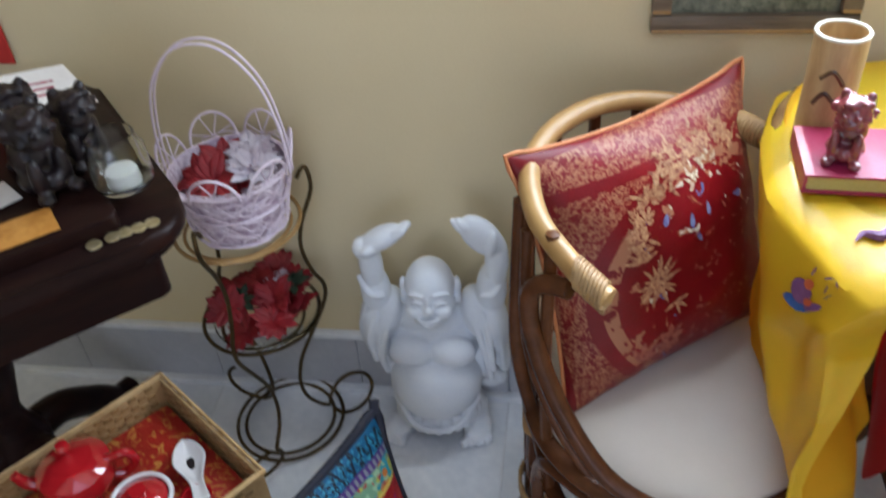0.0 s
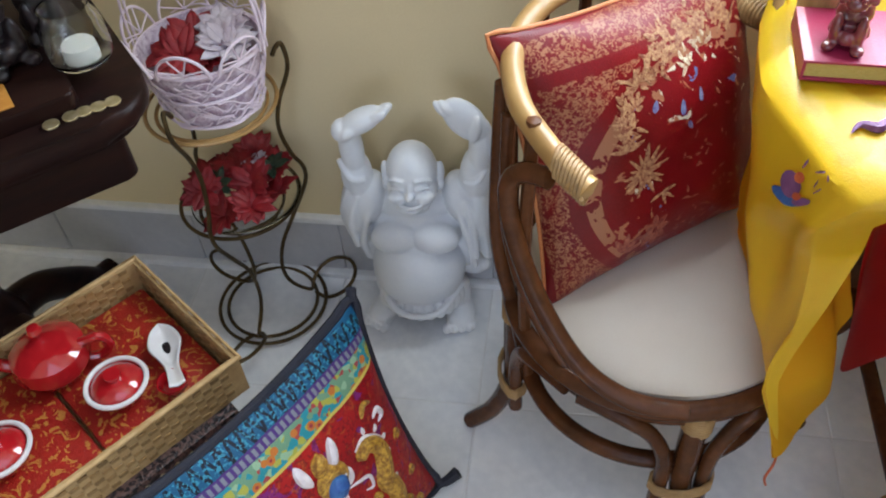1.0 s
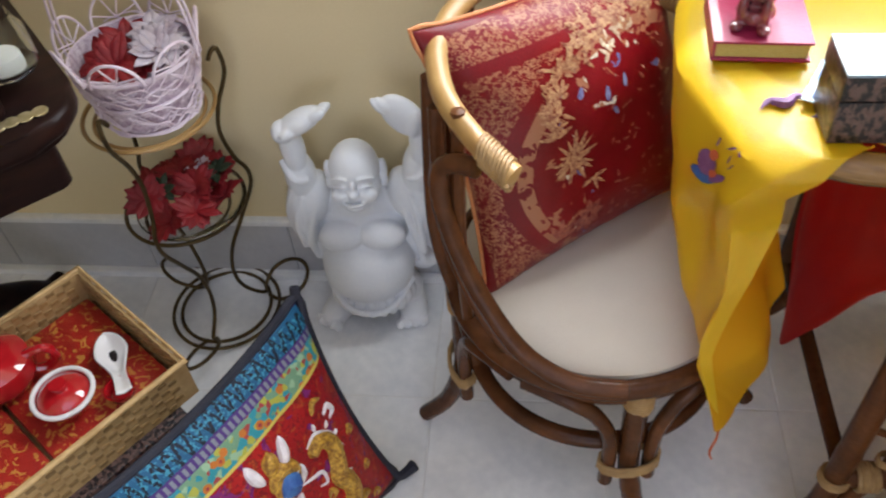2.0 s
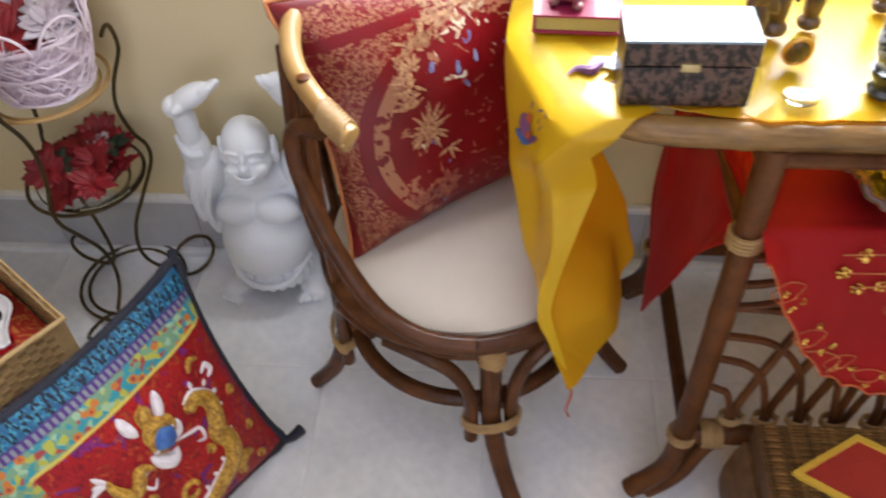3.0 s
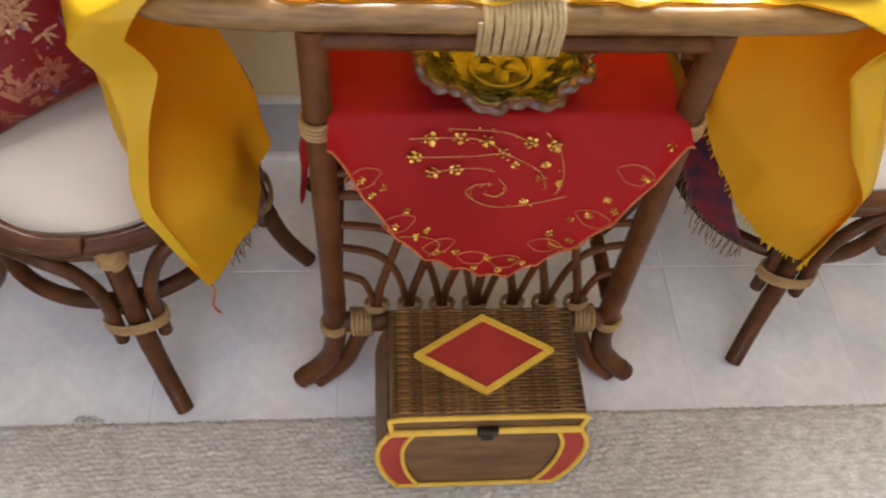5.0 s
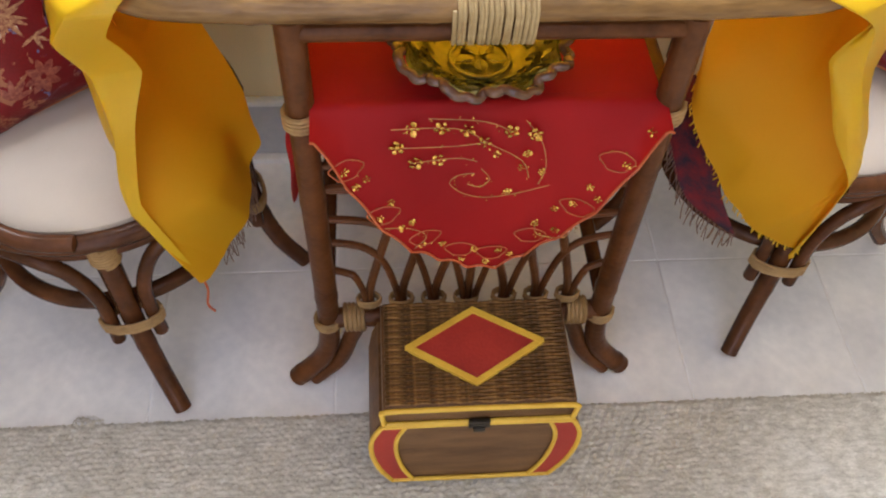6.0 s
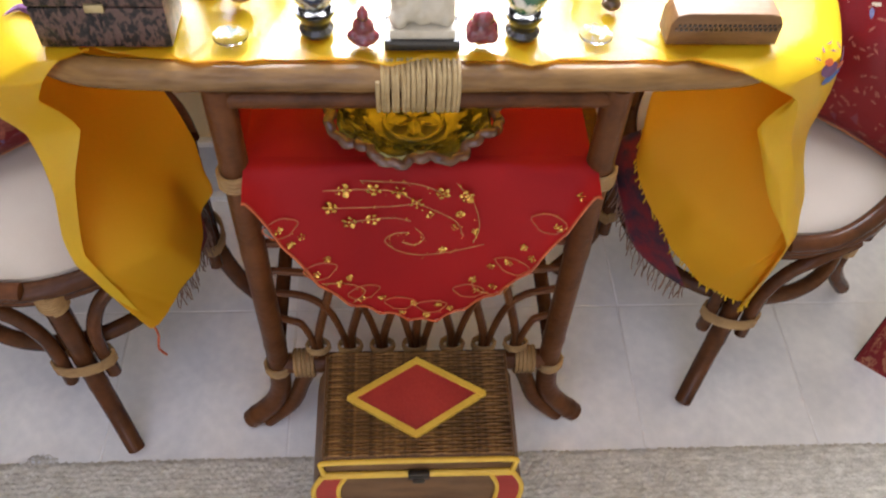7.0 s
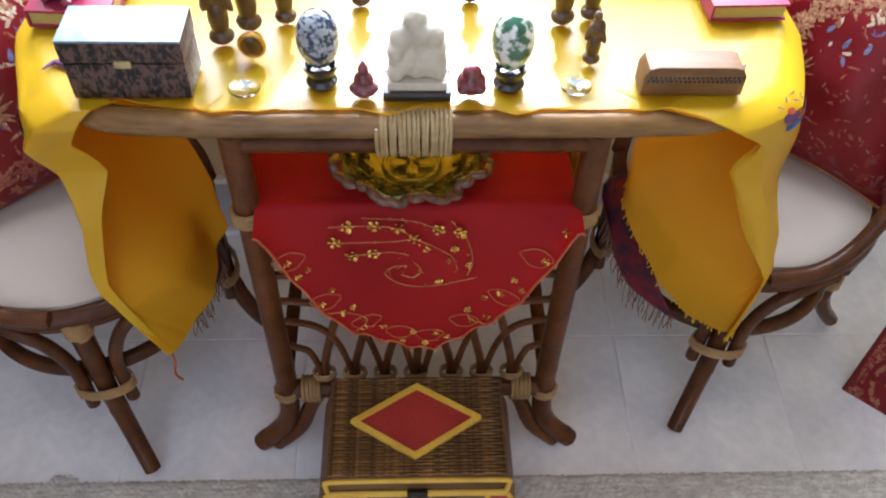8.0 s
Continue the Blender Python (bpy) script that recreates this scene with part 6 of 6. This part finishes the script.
seated = [((0, 0, 0.008), (0.015, 0.013, 0.008), Z), ((0, 0, 0.02), (0.011, 0.009, 0.011), Z), ((0, -0.001, 0.034), (0.0062, 0.0062, 0.0072), Z), ((-0.01, -0.004, 0.012), (0.006, 0.006, 0.006), Z), ((0.01, -0.004, 0.012), (0.006, 0.006, 0.006), Z), ((0, 0, 0.0415), (0.003, 0.003, 0.003), Z)]
figure("figurine", seated, maroon, pose(1.479, 1.515, ZT), "small translucent maroon resin seated figurine", "figurine", 0.0014, "small table figurines")
figure("figurine", [((0, 0, 0.016), (0.0165, 0.014, 0.016), Z), ((0, -0.002, 0.03), (0.011, 0.009, 0.010), Z), ((-0.009, -0.008, 0.014), (0.007, 0.006, 0.008), Z), ((0.009, -0.008, 0.014), (0.007, 0.006, 0.008), Z)], maroon, pose(1.592, 1.516, ZT), "round dark maroon resin figurine", "figurine", 0.0014, "small table figurines")
standing = [((0, 0, 0.01), (0.015, 0.013, 0.010), Z), ((0, 0, 0.035), (0.012, 0.010, 0.028), Z), ((0.002, 0, 0.066), (0.013, 0.010, 0.018), Z), ((0, -0.001, 0.088), (0.0075, 0.0075, 0.009), Z), ((-0.011, -0.004, 0.06), (0.005, 0.006, 0.016), (0, 12, 0)), ((0.012, -0.004, 0.056), (0.005, 0.006, 0.016), (0, -18, 0))]
for x, y, size, turn in ((1.318, 1.605, 1.0, 10), (1.345, 1.632, 1.05, -15), (1.385, 1.645, 0.9, 0), (1.705, 1.645, 1.0, 15), (1.728, 1.57, 0.7, -10), (1.74, 1.655, 0.95, 30), (1.47, 1.68, 0.8, 0), (1.60, 1.69, 0.8, 20)):
    figure("figurine", standing, bronze_fig, pose(x, y, ZT, 0, 0, turn) @ Matrix.Diagonal((size, size, size, 1)), "small dark bronze-coloured resin standing figurine", "figurine", 0.0018, "small table figurines")
ring = thing("gilt_medallion", pose(1.356, 1.578, ZT + 0.001, 12, 0, 0), "small gilt oval medallion with a dark centre", "ornament")
part("frame", tube([(0.013 * math.cos(t), 0, 0.0185 + 0.0165 * math.sin(t)) for t in (2 * math.pi * i / 20 for i in range(20))], 0.0025, 8, True, 2), gold_bead, ring)
part("centre", blob(bmesh.new(), (0, 0, 0.0185), (0.0115, 0.004, 0.015)), bronze_fig, ring)
for x, y in ((1.352, 1.522), (1.706, 1.526)):
    t = thing("glass_dish", pose(x, y, ZT), "tiny clear glass dish holding a pale ornament", "dish", "tiny dishes")
    part("dish", lathe([(0, 0), (0.010, 0), (0.017, 0.0035), (0.0165, 0.0045), (0.009, 0.0015), (0, 0.0015)], 24), glass, t)
    bm = bmesh.new()
    for k in range(4):
        a = 1.57 * k + 0.4
        petal(bm, (0, 0, 0.003), (math.cos(a), math.sin(a), 0.5), (0, 0, 1), 0.010, 0.008)
    part("ornament", bm, mat("pale_glass_leaf", (0.30, 0.36, 0.32), (0.5, 0.55, 0.5), 60, 0.2, 0.2, 200, coat=0.5), t)

wb = thing("wooden_box", pose(1.829, 1.53, ZT), "low tan wooden box with a pierced lattice band", "box")
bm = slab([(-0.055, -0.0), (0.055, -0.0), (0.055, 0.024), (0.05, 0.033), (0.04, 0.036), (-0.04, 0.036), (-0.05, 0.033), (-0.055, 0.024)], -0.016, 0.016, 0.0012)
bmesh.ops.transform(bm, matrix=Matrix.Rotation(radians(90), 4, "X"), verts=bm.verts[:])
part("body", bm, mat("brown_carved_wood", (0.12, 0.055, 0.018), (0.22, 0.11, 0.04), 14, 0.45, 0.2, 120, stretch=(1, 6, 6)), wb)
notch = mesh_of("lattice_hole", block(-0.0013, 0.0013, -0.0012, 0.0003, -0.0012, 0.0012), black)
for j in range(2):
    for i in range(21):
        ob = new("lattice_hole", notch)
        ob.parent, ob.location = wb, (-0.049 + 0.0049 * i + 0.00245 * j, -0.0162, 0.0185 + 0.0046 * j)


def book(m, w, d, h, label):
    top = thing("book", m, label, "book", "magenta books on the table")
    part("cover", block(-w / 2, w / 2, -d / 2, d / 2, h - 0.003, h, 0.0006), magenta, top)
    part("cover", block(-w / 2, w / 2, -d / 2, d / 2, 0, 0.003, 0.0006), magenta, top)
    part("spine", block(-w / 2, -w / 2 + 0.003, -d / 2, d / 2, 0.0031, h - 0.0031), magenta, top)
    part("page_block", block(-w / 2 + 0.0035, w / 2 - 0.003, -d / 2 + 0.003, d / 2 - 0.003, 0.0031, h - 0.0031), page, top)


book(pose(1.145, 1.678, ZT, 0, 0, -3), 0.094, 0.095, 0.022, "thin magenta book with yellow page edges under a lion")
book(pose(1.925, 1.70, ZT, 0, 0, 2), 0.092, 0.10, 0.022, "thin magenta book with yellow page edges")
lion = [((0, 0, 0.012), (0.02, 0.018, 0.012), Z), ((0, 0.004, 0.03), (0.018, 0.016, 0.02), Z), ((0, -0.006, 0.056), (0.018, 0.017, 0.017), Z), ((-0.011, -0.016, 0.02), (0.006, 0.007, 0.018), Z), ((0.011, -0.016, 0.02), (0.006, 0.007, 0.018), Z), ((0, -0.02, 0.05), (0.011, 0.009, 0.008), Z), ((-0.012, 0.0, 0.07), (0.005, 0.004, 0.006), Z), ((0.012, 0.0, 0.07), (0.005, 0.004, 0.006), Z), ((0.0, -0.018, 0.012), (0.008, 0.007, 0.008), Z)]
curl_rng = random.Random(19)
for k in range(34):
    a, b = curl_rng.uniform(0, 6.283), curl_rng.uniform(-0.6, 1.0)
    if math.sin(a) < -0.75 and b < 0.5:
        continue
    lion.append(((0.0185 * math.cos(a) * math.cos(b * 0.8), -0.004 + 0.0165 * math.sin(a) * math.cos(b * 0.8), 0.056 + 0.017 * math.sin(b)), (0.0046, 0.0046, 0.0042), Z))
lion += [((sx * 0.013, -0.022, 0.004), (0.007, 0.008, 0.005), Z) for sx in (1, -1)] + [((sx * 0.006, -0.026, 0.058), (0.0032, 0.003, 0.0032), Z) for sx in (1, -1)] + [((0, 0.022, 0.03), (0.006, 0.006, 0.016), (20, 0, 0))]
figure("lion_figurine", lion, maroon, pose(1.138, 1.668, ZT + 0.0225, 0, 0, -20), "glossy maroon guardian lion figurine sitting on the book", "figurine", 0.0017)
pot = thing("bamboo_pot", pose(1.137, 1.755, ZT), "pale bamboo brush pot with a burnt dark drawing", "brush pot")
part("pot_body", lathe([(0, 0), (0.028, 0), (0.0285, 0.01), (0.0275, 0.06), (0.028, 0.118), (0.0245, 0.118), (0.024, 0.01), (0, 0.008)], 36), mat("pale_bamboo", (0.34, 0.21, 0.09), (0.50, 0.35, 0.17), 20, 0.45, 0.2, 120, stretch=(4, 4, 0.6)), pot)
part("rim", tube(ring_of(0.0263, 0.1185, 24), 0.0022, 8, True, 2), ivory, pot, "pale cut rim")
for pts in (((-0.02, -0.018, 0.045), (-0.012, -0.0245, 0.06), (0.0, -0.0272, 0.05), (0.01, -0.0255, 0.065)), ((-0.018, -0.02, 0.075), (-0.008, -0.026, 0.085), (0.004, -0.027, 0.07))):
    part("burnt_mark", tube(pts, 0.0028, 6), bronze_fig, pot)
fan = thing("striped_ribbon", pose(1.197, 1.60, ZT + 0.004, 0, 0, 62), "pale blue striped paper strip lying on the cloth", "paper strip")
part("strip", block(-0.045, 0.045, -0.010, 0.010, 0, 0.0016, 0.0005), mat("pale_blue_paper", (0.42, 0.52, 0.60), (0.6, 0.68, 0.72), 30, 0.6, 0.1, 200), fan)
for y in (-0.006, -0.002, 0.002, 0.006):
    part("stripe", block(-0.045, 0.045, y - 0.0008, y + 0.0008, 0.0014, 0.0020), blue_thread, fan)

frame_wood = mat("grey_brown_frame", (0.10, 0.07, 0.045), (0.22, 0.165, 0.11), 20, 0.5, 0.3, 120, stretch=(0.3, 1, 3))
pic = thing("picture_frame", pose(1.09, WALL - 0.002, 0.752, -2, 0, 0), "small framed green picture on the wall", "picture")
for x0, x1, z0, z1 in ((-0.13, 0.13, 0, 0.026), (-0.13, 0.13, 0.138, 0.164), (-0.13, -0.104, 0.026, 0.138), (0.104, 0.13, 0.026, 0.138)):
    part("frame", block(x0, x1, -0.022, -0.004, z0, z1, 0.005), frame_wood, pic)
    part("gilt_edge", block(x0 + 0.002, x1 - 0.002, -0.0235, -0.021, z0 + 0.003, z0 + 0.007, 0.001), M["bamboo"], pic)
part("print", block(-0.106, 0.106, -0.011, -0.008, 0.02, 0.144), mat("faded_green_print", (0.05, 0.06, 0.04), (0.22, 0.22, 0.16), 50, 0.6, 0.2, 200, spread=0.5), pic)

hanging = thing("wall_hanging", pose(-0.032, WALL - 0.002, 0.70), "red paper hanging on the beige wall", "wall hanging")
part("sheet", block(-0.07, 0.044, -0.004, -0.001, 0, 0.22, 0.001), mat("red_paper", (0.5, 0.02, 0.015), (0.62, 0.04, 0.03), 20, 0.6, 0.2, 200), hanging)
part("rod", tube([(-0.075, -0.004, 0.222), (0.049, -0.004, 0.222)], 0.004, 8, straight=True), M["bamboo"], hanging)

# red folder leaning by the second chair
fold = thing("red_folder", basis((2.385, 1.545, 0.082), (0.75, -0.66, 0), (0.05, 0.28, 0.95)), "red patterned brocade folder standing on the tiles by the chair", "folder")
part("cover", block(-0.085, 0.085, -0.088, 0.088, -0.004, 0.004, 0.0015), brocade("folder_brocade", 0.17, 0.2), fold)
part("trim", tube([(-0.085, -0.088, 0.002), (0.085, -0.088, 0.002), (0.085, 0.088, 0.002), (-0.085, 0.088, 0.002)], 0.0022, 6, True, 1), black, fold)


# ---- dark side table with its things ----
K, DA, DB = Vector((0.452, 1.602, 0)), Vector((-0.66, 0.75, 0)), Vector((-0.75, -0.66, 0))
TABLE = basis(K + DA * 0.235 + DB * 0.45, -DB, DA)


def rounded(hx, hy, r, n=6):
    pts = []
    for cx, cy, a0 in ((hx - r, hy - r, 0), (-hx + r, hy - r, 90), (-hx + r, -hy + r, 180), (hx - r, -hy + r, 270)):
        pts += [(cx + r * math.cos(radians(a0 + 90 * i / n)), cy + r * math.sin(radians(a0 + 90 * i / n))) for i in range(n + 1)]
    return pts


side = thing("side_table", TABLE, "dark lacquered wooden pedestal table with a rounded moulded edge", "table")
part("tabletop", slab(rounded(0.45, 0.235, 0.07), 0.672, 0.70, 0.011), M["dark_wood"], side)
part("moulding", slab(rounded(0.437, 0.222, 0.06), 0.66, 0.672, 0.003), M["dark_wood"], side)
part("apron", slab(rounded(0.405, 0.19, 0.015), 0.585, 0.66, 0.002), M["dark_wood"], side)
part("pedestal", lathe([(0, 0.10), (0.05, 0.10), (0.055, 0.15), (0.035, 0.19), (0.03, 0.22), (0.05, 0.30), (0.055, 0.36), (0.035, 0.44), (0.03, 0.47), (0.05, 0.53), (0.055, 0.585), (0, 0.585)], 32, at=(0.13, 0.165, 0)), M["dark_wood"], side)
for a in (31.6, 121.6, 211.6, 301.6):
    d = Vector((math.cos(radians(a)), math.sin(radians(a)), 0))
    o = Vector((0.13, 0.165, 0))
    part("foot", tube([o + d * 0.03 + Vector((0, 0, 0.14)), o + d * 0.09 + Vector((0, 0, 0.13)), o + d * 0.16 + Vector((0, 0, 0.075)), o + d * 0.20 + Vector((0, 0, 0.036)), o + d * 0.24 + Vector((0, 0, 0.028))], 0.029, 12, taper=lambda f: 1.1 - 0.25 * f), M["dark_wood"], side)
tray = thing("lacquer_tray", TABLE @ pose(-0.02, -0.005, 0.7005), "dark wooden display board on the side table", "tray")
part("board", slab(rounded(0.395, 0.19, 0.012), 0, 0.021, 0.004), M["dark_wood"], tray)
part("inlay", block(0.12, 0.335, -0.178, -0.128, 0.0213, 0.0235, 0.0005), mat("orange_inlay", (0.35, 0.14, 0.02), (0.5, 0.24, 0.05), 60, 0.4, 0.3, 200), tray, "orange patterned inlay")
coin = mesh_of("coin", lathe([(0, 0), (0.0085, 0), (0.009, 0.001), (0.0085, 0.0022), (0, 0.0022)], 20), brass)
for i, (x, y) in enumerate(((0.349, 1.551), (0.364, 1.566), (0.375, 1.575), (0.387, 1.584), (0.399, 1.594))):
    c = tagged(new("coin", coin), "worn brass coin lying on the dark table edge", "coin", "coins in a row")
    c.location, c.rotation_euler = (x, y, 0.7005), (0, 0, i)
jar = thing("candle_jar", pose(0.352, 1.642, 0.7218), "clear glass jar with a white candle inside", "jar")
part("glass", lathe([(0, 0), (0.030, 0), (0.034, 0.006), (0.034, 0.045), (0.027, 0.056), (0.027, 0.064), (0.025, 0.064), (0.025, 0.056), (0.032, 0.044), (0.032, 0.008), (0.028, 0.003), (0, 0.003)], 36), glass, jar)
part("candle", lathe([(0, 0.0035), (0.0175, 0.0035), (0.0185, 0.008), (0.018, 0.019), (0.012, 0.021), (0, 0.0195)], 28), mat("white_wax", (0.72, 0.71, 0.68), (0.8, 0.79, 0.76), 30, 0.5, 0.1, 120), jar, "short white candle")
dark_fig = mat("black_resin", (0.004, 0.003, 0.004), (0.022, 0.013, 0.014), 90, 0.4, 0.8, 140, spec=0.3)
for x, y, size, turn in ((0.283, 1.695, 1.3, 40), (0.262, 1.628, 1.5, 60), (0.205, 1.70, 1.35, 20)):
    figure("lion_figurine", lion, dark_fig, pose(x, y, 0.7218, 0, 0, turn) @ Matrix.Diagonal((size, size, size, 1)), "glossy black guardian lion figurine on the display board", "figurine", 0.002, "dark lions on the board")
note = thing("paper_card", TABLE @ pose(0.372, 0.062, 0.768, 24, 14, 20), "white printed paper card propped behind the lions", "card")
part("card", block(-0.05, 0.05, -0.04, 0.04, 0, 0.0012, 0.0003), mat("white_card", (0.66, 0.62, 0.60), (0.76, 0.73, 0.70), 20, 0.7, 0.1, 200), note)
for k in range(3):
    part("print_bar", block(-0.032, 0.02 - 0.006 * k, 0.012 - 0.011 * k, 0.0155 - 0.011 * k, 0.001, 0.0015), magenta, note)
note = thing("paper_card", TABLE @ pose(0.245, -0.082, 0.725, 0, 0, 12), "white paper card lying on the display board", "card")
part("card", block(-0.045, 0.045, -0.026, 0.026, 0, 0.0012, 0.0003), bpy.data.materials["white_card"], note)


# ---- woven tray with the tea set, on a stool ----
BA, BB, BC = Vector((0.292, 1.655, 0)), Vector((0.495, 1.502, 0)), Vector((-0.645, -0.764, 0))
W, L, H = (BB - BA).length, 0.37, 0.075
TRAY = basis((BA + BB) / 2 + BC * L / 2 + Vector((0, 0, 0.297)), BB - BA, -BC)
straw = mat("bamboo_weave", (0.34, 0.20, 0.075), (0.58, 0.40, 0.19), 30, 0.55, 0.3, 160, spread=0.8, vary=0.15)
basket = thing("woven_tray", TRAY, "deep rectangular woven bamboo tray lined with red brocade", "tray")
part("base", block(-W / 2 + 0.004, W / 2 - 0.004, -L / 2 + 0.004, L / 2 - 0.004, 0, 0.006), straw, basket)
for s in (1, -1):
    part("side_wall", block(s * (W / 2 - 0.005) - 0.002, s * (W / 2 - 0.005) + 0.002, -L / 2, L / 2, 0.0, H - 0.004), straw, basket)
    part("side_wall", block(-W / 2 + 0.0072, W / 2 - 0.0072, s * (L / 2 - 0.005) - 0.002, s * (L / 2 - 0.005) + 0.002, 0.0, H - 0.004), straw, basket)
part("rim", tube([(-W / 2, -L / 2, H - 0.003), (W / 2, -L / 2, H - 0.003), (W / 2, L / 2, H - 0.003), (-W / 2, L / 2, H - 0.003)], 0.0042, 8, True, 1), straw, basket)
dark_straw = mat("dark_bamboo_strip", (0.20, 0.11, 0.035), (0.36, 0.22, 0.085), 30, 0.5, 0.3, 160, spread=0.8, vary=0.2)
strip = mesh_of("weave_strip", block(-0.0062, 0.0062, -0.0009, 0.0009, -0.0034, 0.0034, 0.0006, segments=1), dark_straw)
for s in (1, -1):
    for j in range(8):
        for i in range(int(L / 0.0265)):
            for face in (1, -1):
                if face == 1 and s == -1 and i < 5:
                    continue
                ob = new("weave_strip", strip)
                ob.parent = basket
                ob.location = (s * (W / 2 - 0.005 + face * 0.0028), -L / 2 + 0.012 + 0.0265 * i + 0.01325 * (j % 2), 0.008 + 0.0083 * j)
                ob.rotation_euler = (0, 0, radians(90))
for j in range(8):
    for i in range(int(W / 0.0265)):
        for face in (1, -1):
            ob = new("weave_strip", strip)
            ob.parent = basket
            ob.location = (-W / 2 + 0.014 + 0.0265 * i + 0.01 * (j % 2), L / 2 - 0.005 + face * 0.0028, 0.008 + 0.0083 * j)
silk = mat("red_gold_lining", (0.26, 0.010, 0.008), (0.38, 0.022, 0.012), 20, 0.4, 0.5, 400, spec=0.4)


def curls(n, l):
    xyz, vec = local_xyz(n, l)
    q = n.new("ShaderNodeTexNoise")
    q.inputs["Scale"].default_value, q.inputs["Detail"].default_value, q.inputs["Distortion"].default_value = 45, 4, 2.6
    l.new(vec, q.inputs["Vector"])
    return math_node(n, l, "GREATER_THAN", q.outputs[0], 0.565)


overlay(silk, (0.50, 0.22, 0.04), curls, 0.85)
part("lining", block(-W / 2 + 0.012, W / 2 - 0.012, 0.0, L / 2 - 0.012, 0.0062, 0.028, 0.006), silk, basket, "red and gold brocade padding")
part("lining", block(-W / 2 + 0.012, W / 2 - 0.012, -L / 2 + 0.012, -0.004, 0.0062, 0.028, 0.006), silk, basket)
red_glaze = mat("red_glaze", (0.36, 0.008, 0.012), (0.46, 0.014, 0.018), 12, 0.08, 0.03, 80, coat=0.8)
white_glaze = mat("white_glaze", (0.70, 0.67, 0.66), (0.78, 0.76, 0.75), 12, 0.12, 0.03, 80, coat=0.6)
ZL = 0.297 + 0.0285
pot = thing("teapot", pose(0.232, 1.492, ZL, 0, 0, 200) @ Matrix.Diagonal((1.25, 1.25, 1.2, 1)), "glossy red ceramic teapot lying in the tray", "teapot")
part("pot_body", lathe([(0, 0), (0.022, 0), (0.034, 0.008), (0.041, 0.024), (0.038, 0.04), (0.025, 0.05), (0.018, 0.052), (0, 0.052)], 36), red_glaze, pot)
part("lid", lathe([(0.0, 0.06), (0.005, 0.066), (0.008, 0.071), (0.006, 0.077), (0, 0.079)][::-1] + [(0.02, 0.052)], 28), red_glaze, pot)
part("spout", tube([(0.034, 0, 0.02), (0.05, 0, 0.028), (0.058, 0, 0.044)], 0.0075, 10, taper=lambda f: 1.2 - 0.5 * f), red_glaze, pot)
part("handle", tube([(-0.034, 0, 0.04), (-0.055, 0, 0.044), (-0.062, 0, 0.028), (-0.05, 0, 0.014), (-0.036, 0, 0.014)], 0.005, 8), red_glaze, pot)
for x, y in ((0.338, 1.46), (0.232, 1.352)):
    cup = thing("lidded_cup", pose(x, y, ZL), "red lidded tea cup with a white rim", "cup", "lidded tea cups")
    part("cup_body", lathe([(0, 0), (0.018, 0), (0.022, 0.004), (0.034, 0.02), (0.039, 0.034), (0.036, 0.034), (0.03, 0.02), (0, 0.008)], 36), red_glaze, cup)
    part("rim", tube(ring_of(0.0378, 0.0345, 24), 0.0034, 8, True, 2), white_glaze, cup, "white glazed rim")
    part("lid", lathe([(0.034, 0.031), (0.03, 0.037), (0.018, 0.043), (0.009, 0.045), (0.011, 0.05), (0.0105, 0.053), (0, 0.0525)], 36), red_glaze, cup)
small = thing("tea_cup", pose(0.402, 1.478, ZL), "small red handleless tea cup beside the spoon", "cup")
part("cup_body", lathe([(0, 0), (0.01, 0), (0.018, 0.012), (0.02, 0.022), (0.018, 0.022), (0.014, 0.01), (0, 0.006)], 28), red_glaze, small)
spoon = thing("soup_spoon", pose(0.368, 1.537, ZL + 0.003, 0, 0, -55) @ Matrix.Diagonal((1.2, 1.45, 1.2, 1)), "white porcelain soup spoon with a painted floral patch", "spoon")
bm = sheet([[(-0.032, 0, 0.012), (-0.022, -0.010, 0.012), (0.0, -0.015, 0.013), (0.022, -0.009, 0.014), (0.04, -0.006, 0.018), (0.075, -0.007, 0.03)], [(-0.032, 0, 0.012), (-0.022, 0, 0.004), (0.0, 0, 0.002), (0.022, 0, 0.005), (0.04, 0, 0.014), (0.076, 0, 0.028)], [(-0.032, 0, 0.012), (-0.022, 0.010, 0.012), (0.0, 0.015, 0.013), (0.022, 0.009, 0.014), (0.04, 0.006, 0.018), (0.075, 0.007, 0.03)]], 12, 24)
part("bowl_and_handle", bm, white_glaze, spoon, thick=0.002)
part("painted_patch", blob(bmesh.new(), (0.0, 0, 0.0036), (0.009, 0.006, 0.0012)), dark_fig, spoon)
stool = thing("low_stool", TRAY @ pose(0, 0, -0.297), "low dark stool with a gold-dotted top under the tray", "stool")
part("seat", block(-W / 2 + 0.006, W / 2 + 0.014, -L / 2 + 0.02, L / 2 - 0.03, 0.265, 0.2965, 0.006), shell, stool)
for sx in (1, -1):
    for sy in (1, -1):
        part("leg", tube([(sx * (W / 2 - 0.035), sy * (L / 2 - 0.06), 0.268), (sx * (W / 2 - 0.032), sy * (L / 2 - 0.056), 0.0)], 0.014, 10, straight=True), M["dark_wood"], stool)
for k in range(7):
    part("gilt_stud", blob(bmesh.new(), (W / 2 + 0.014, 0.10 - 0.022 * k, 0.281), (0.004, 0.007, 0.006), detail=1), brass, stool)
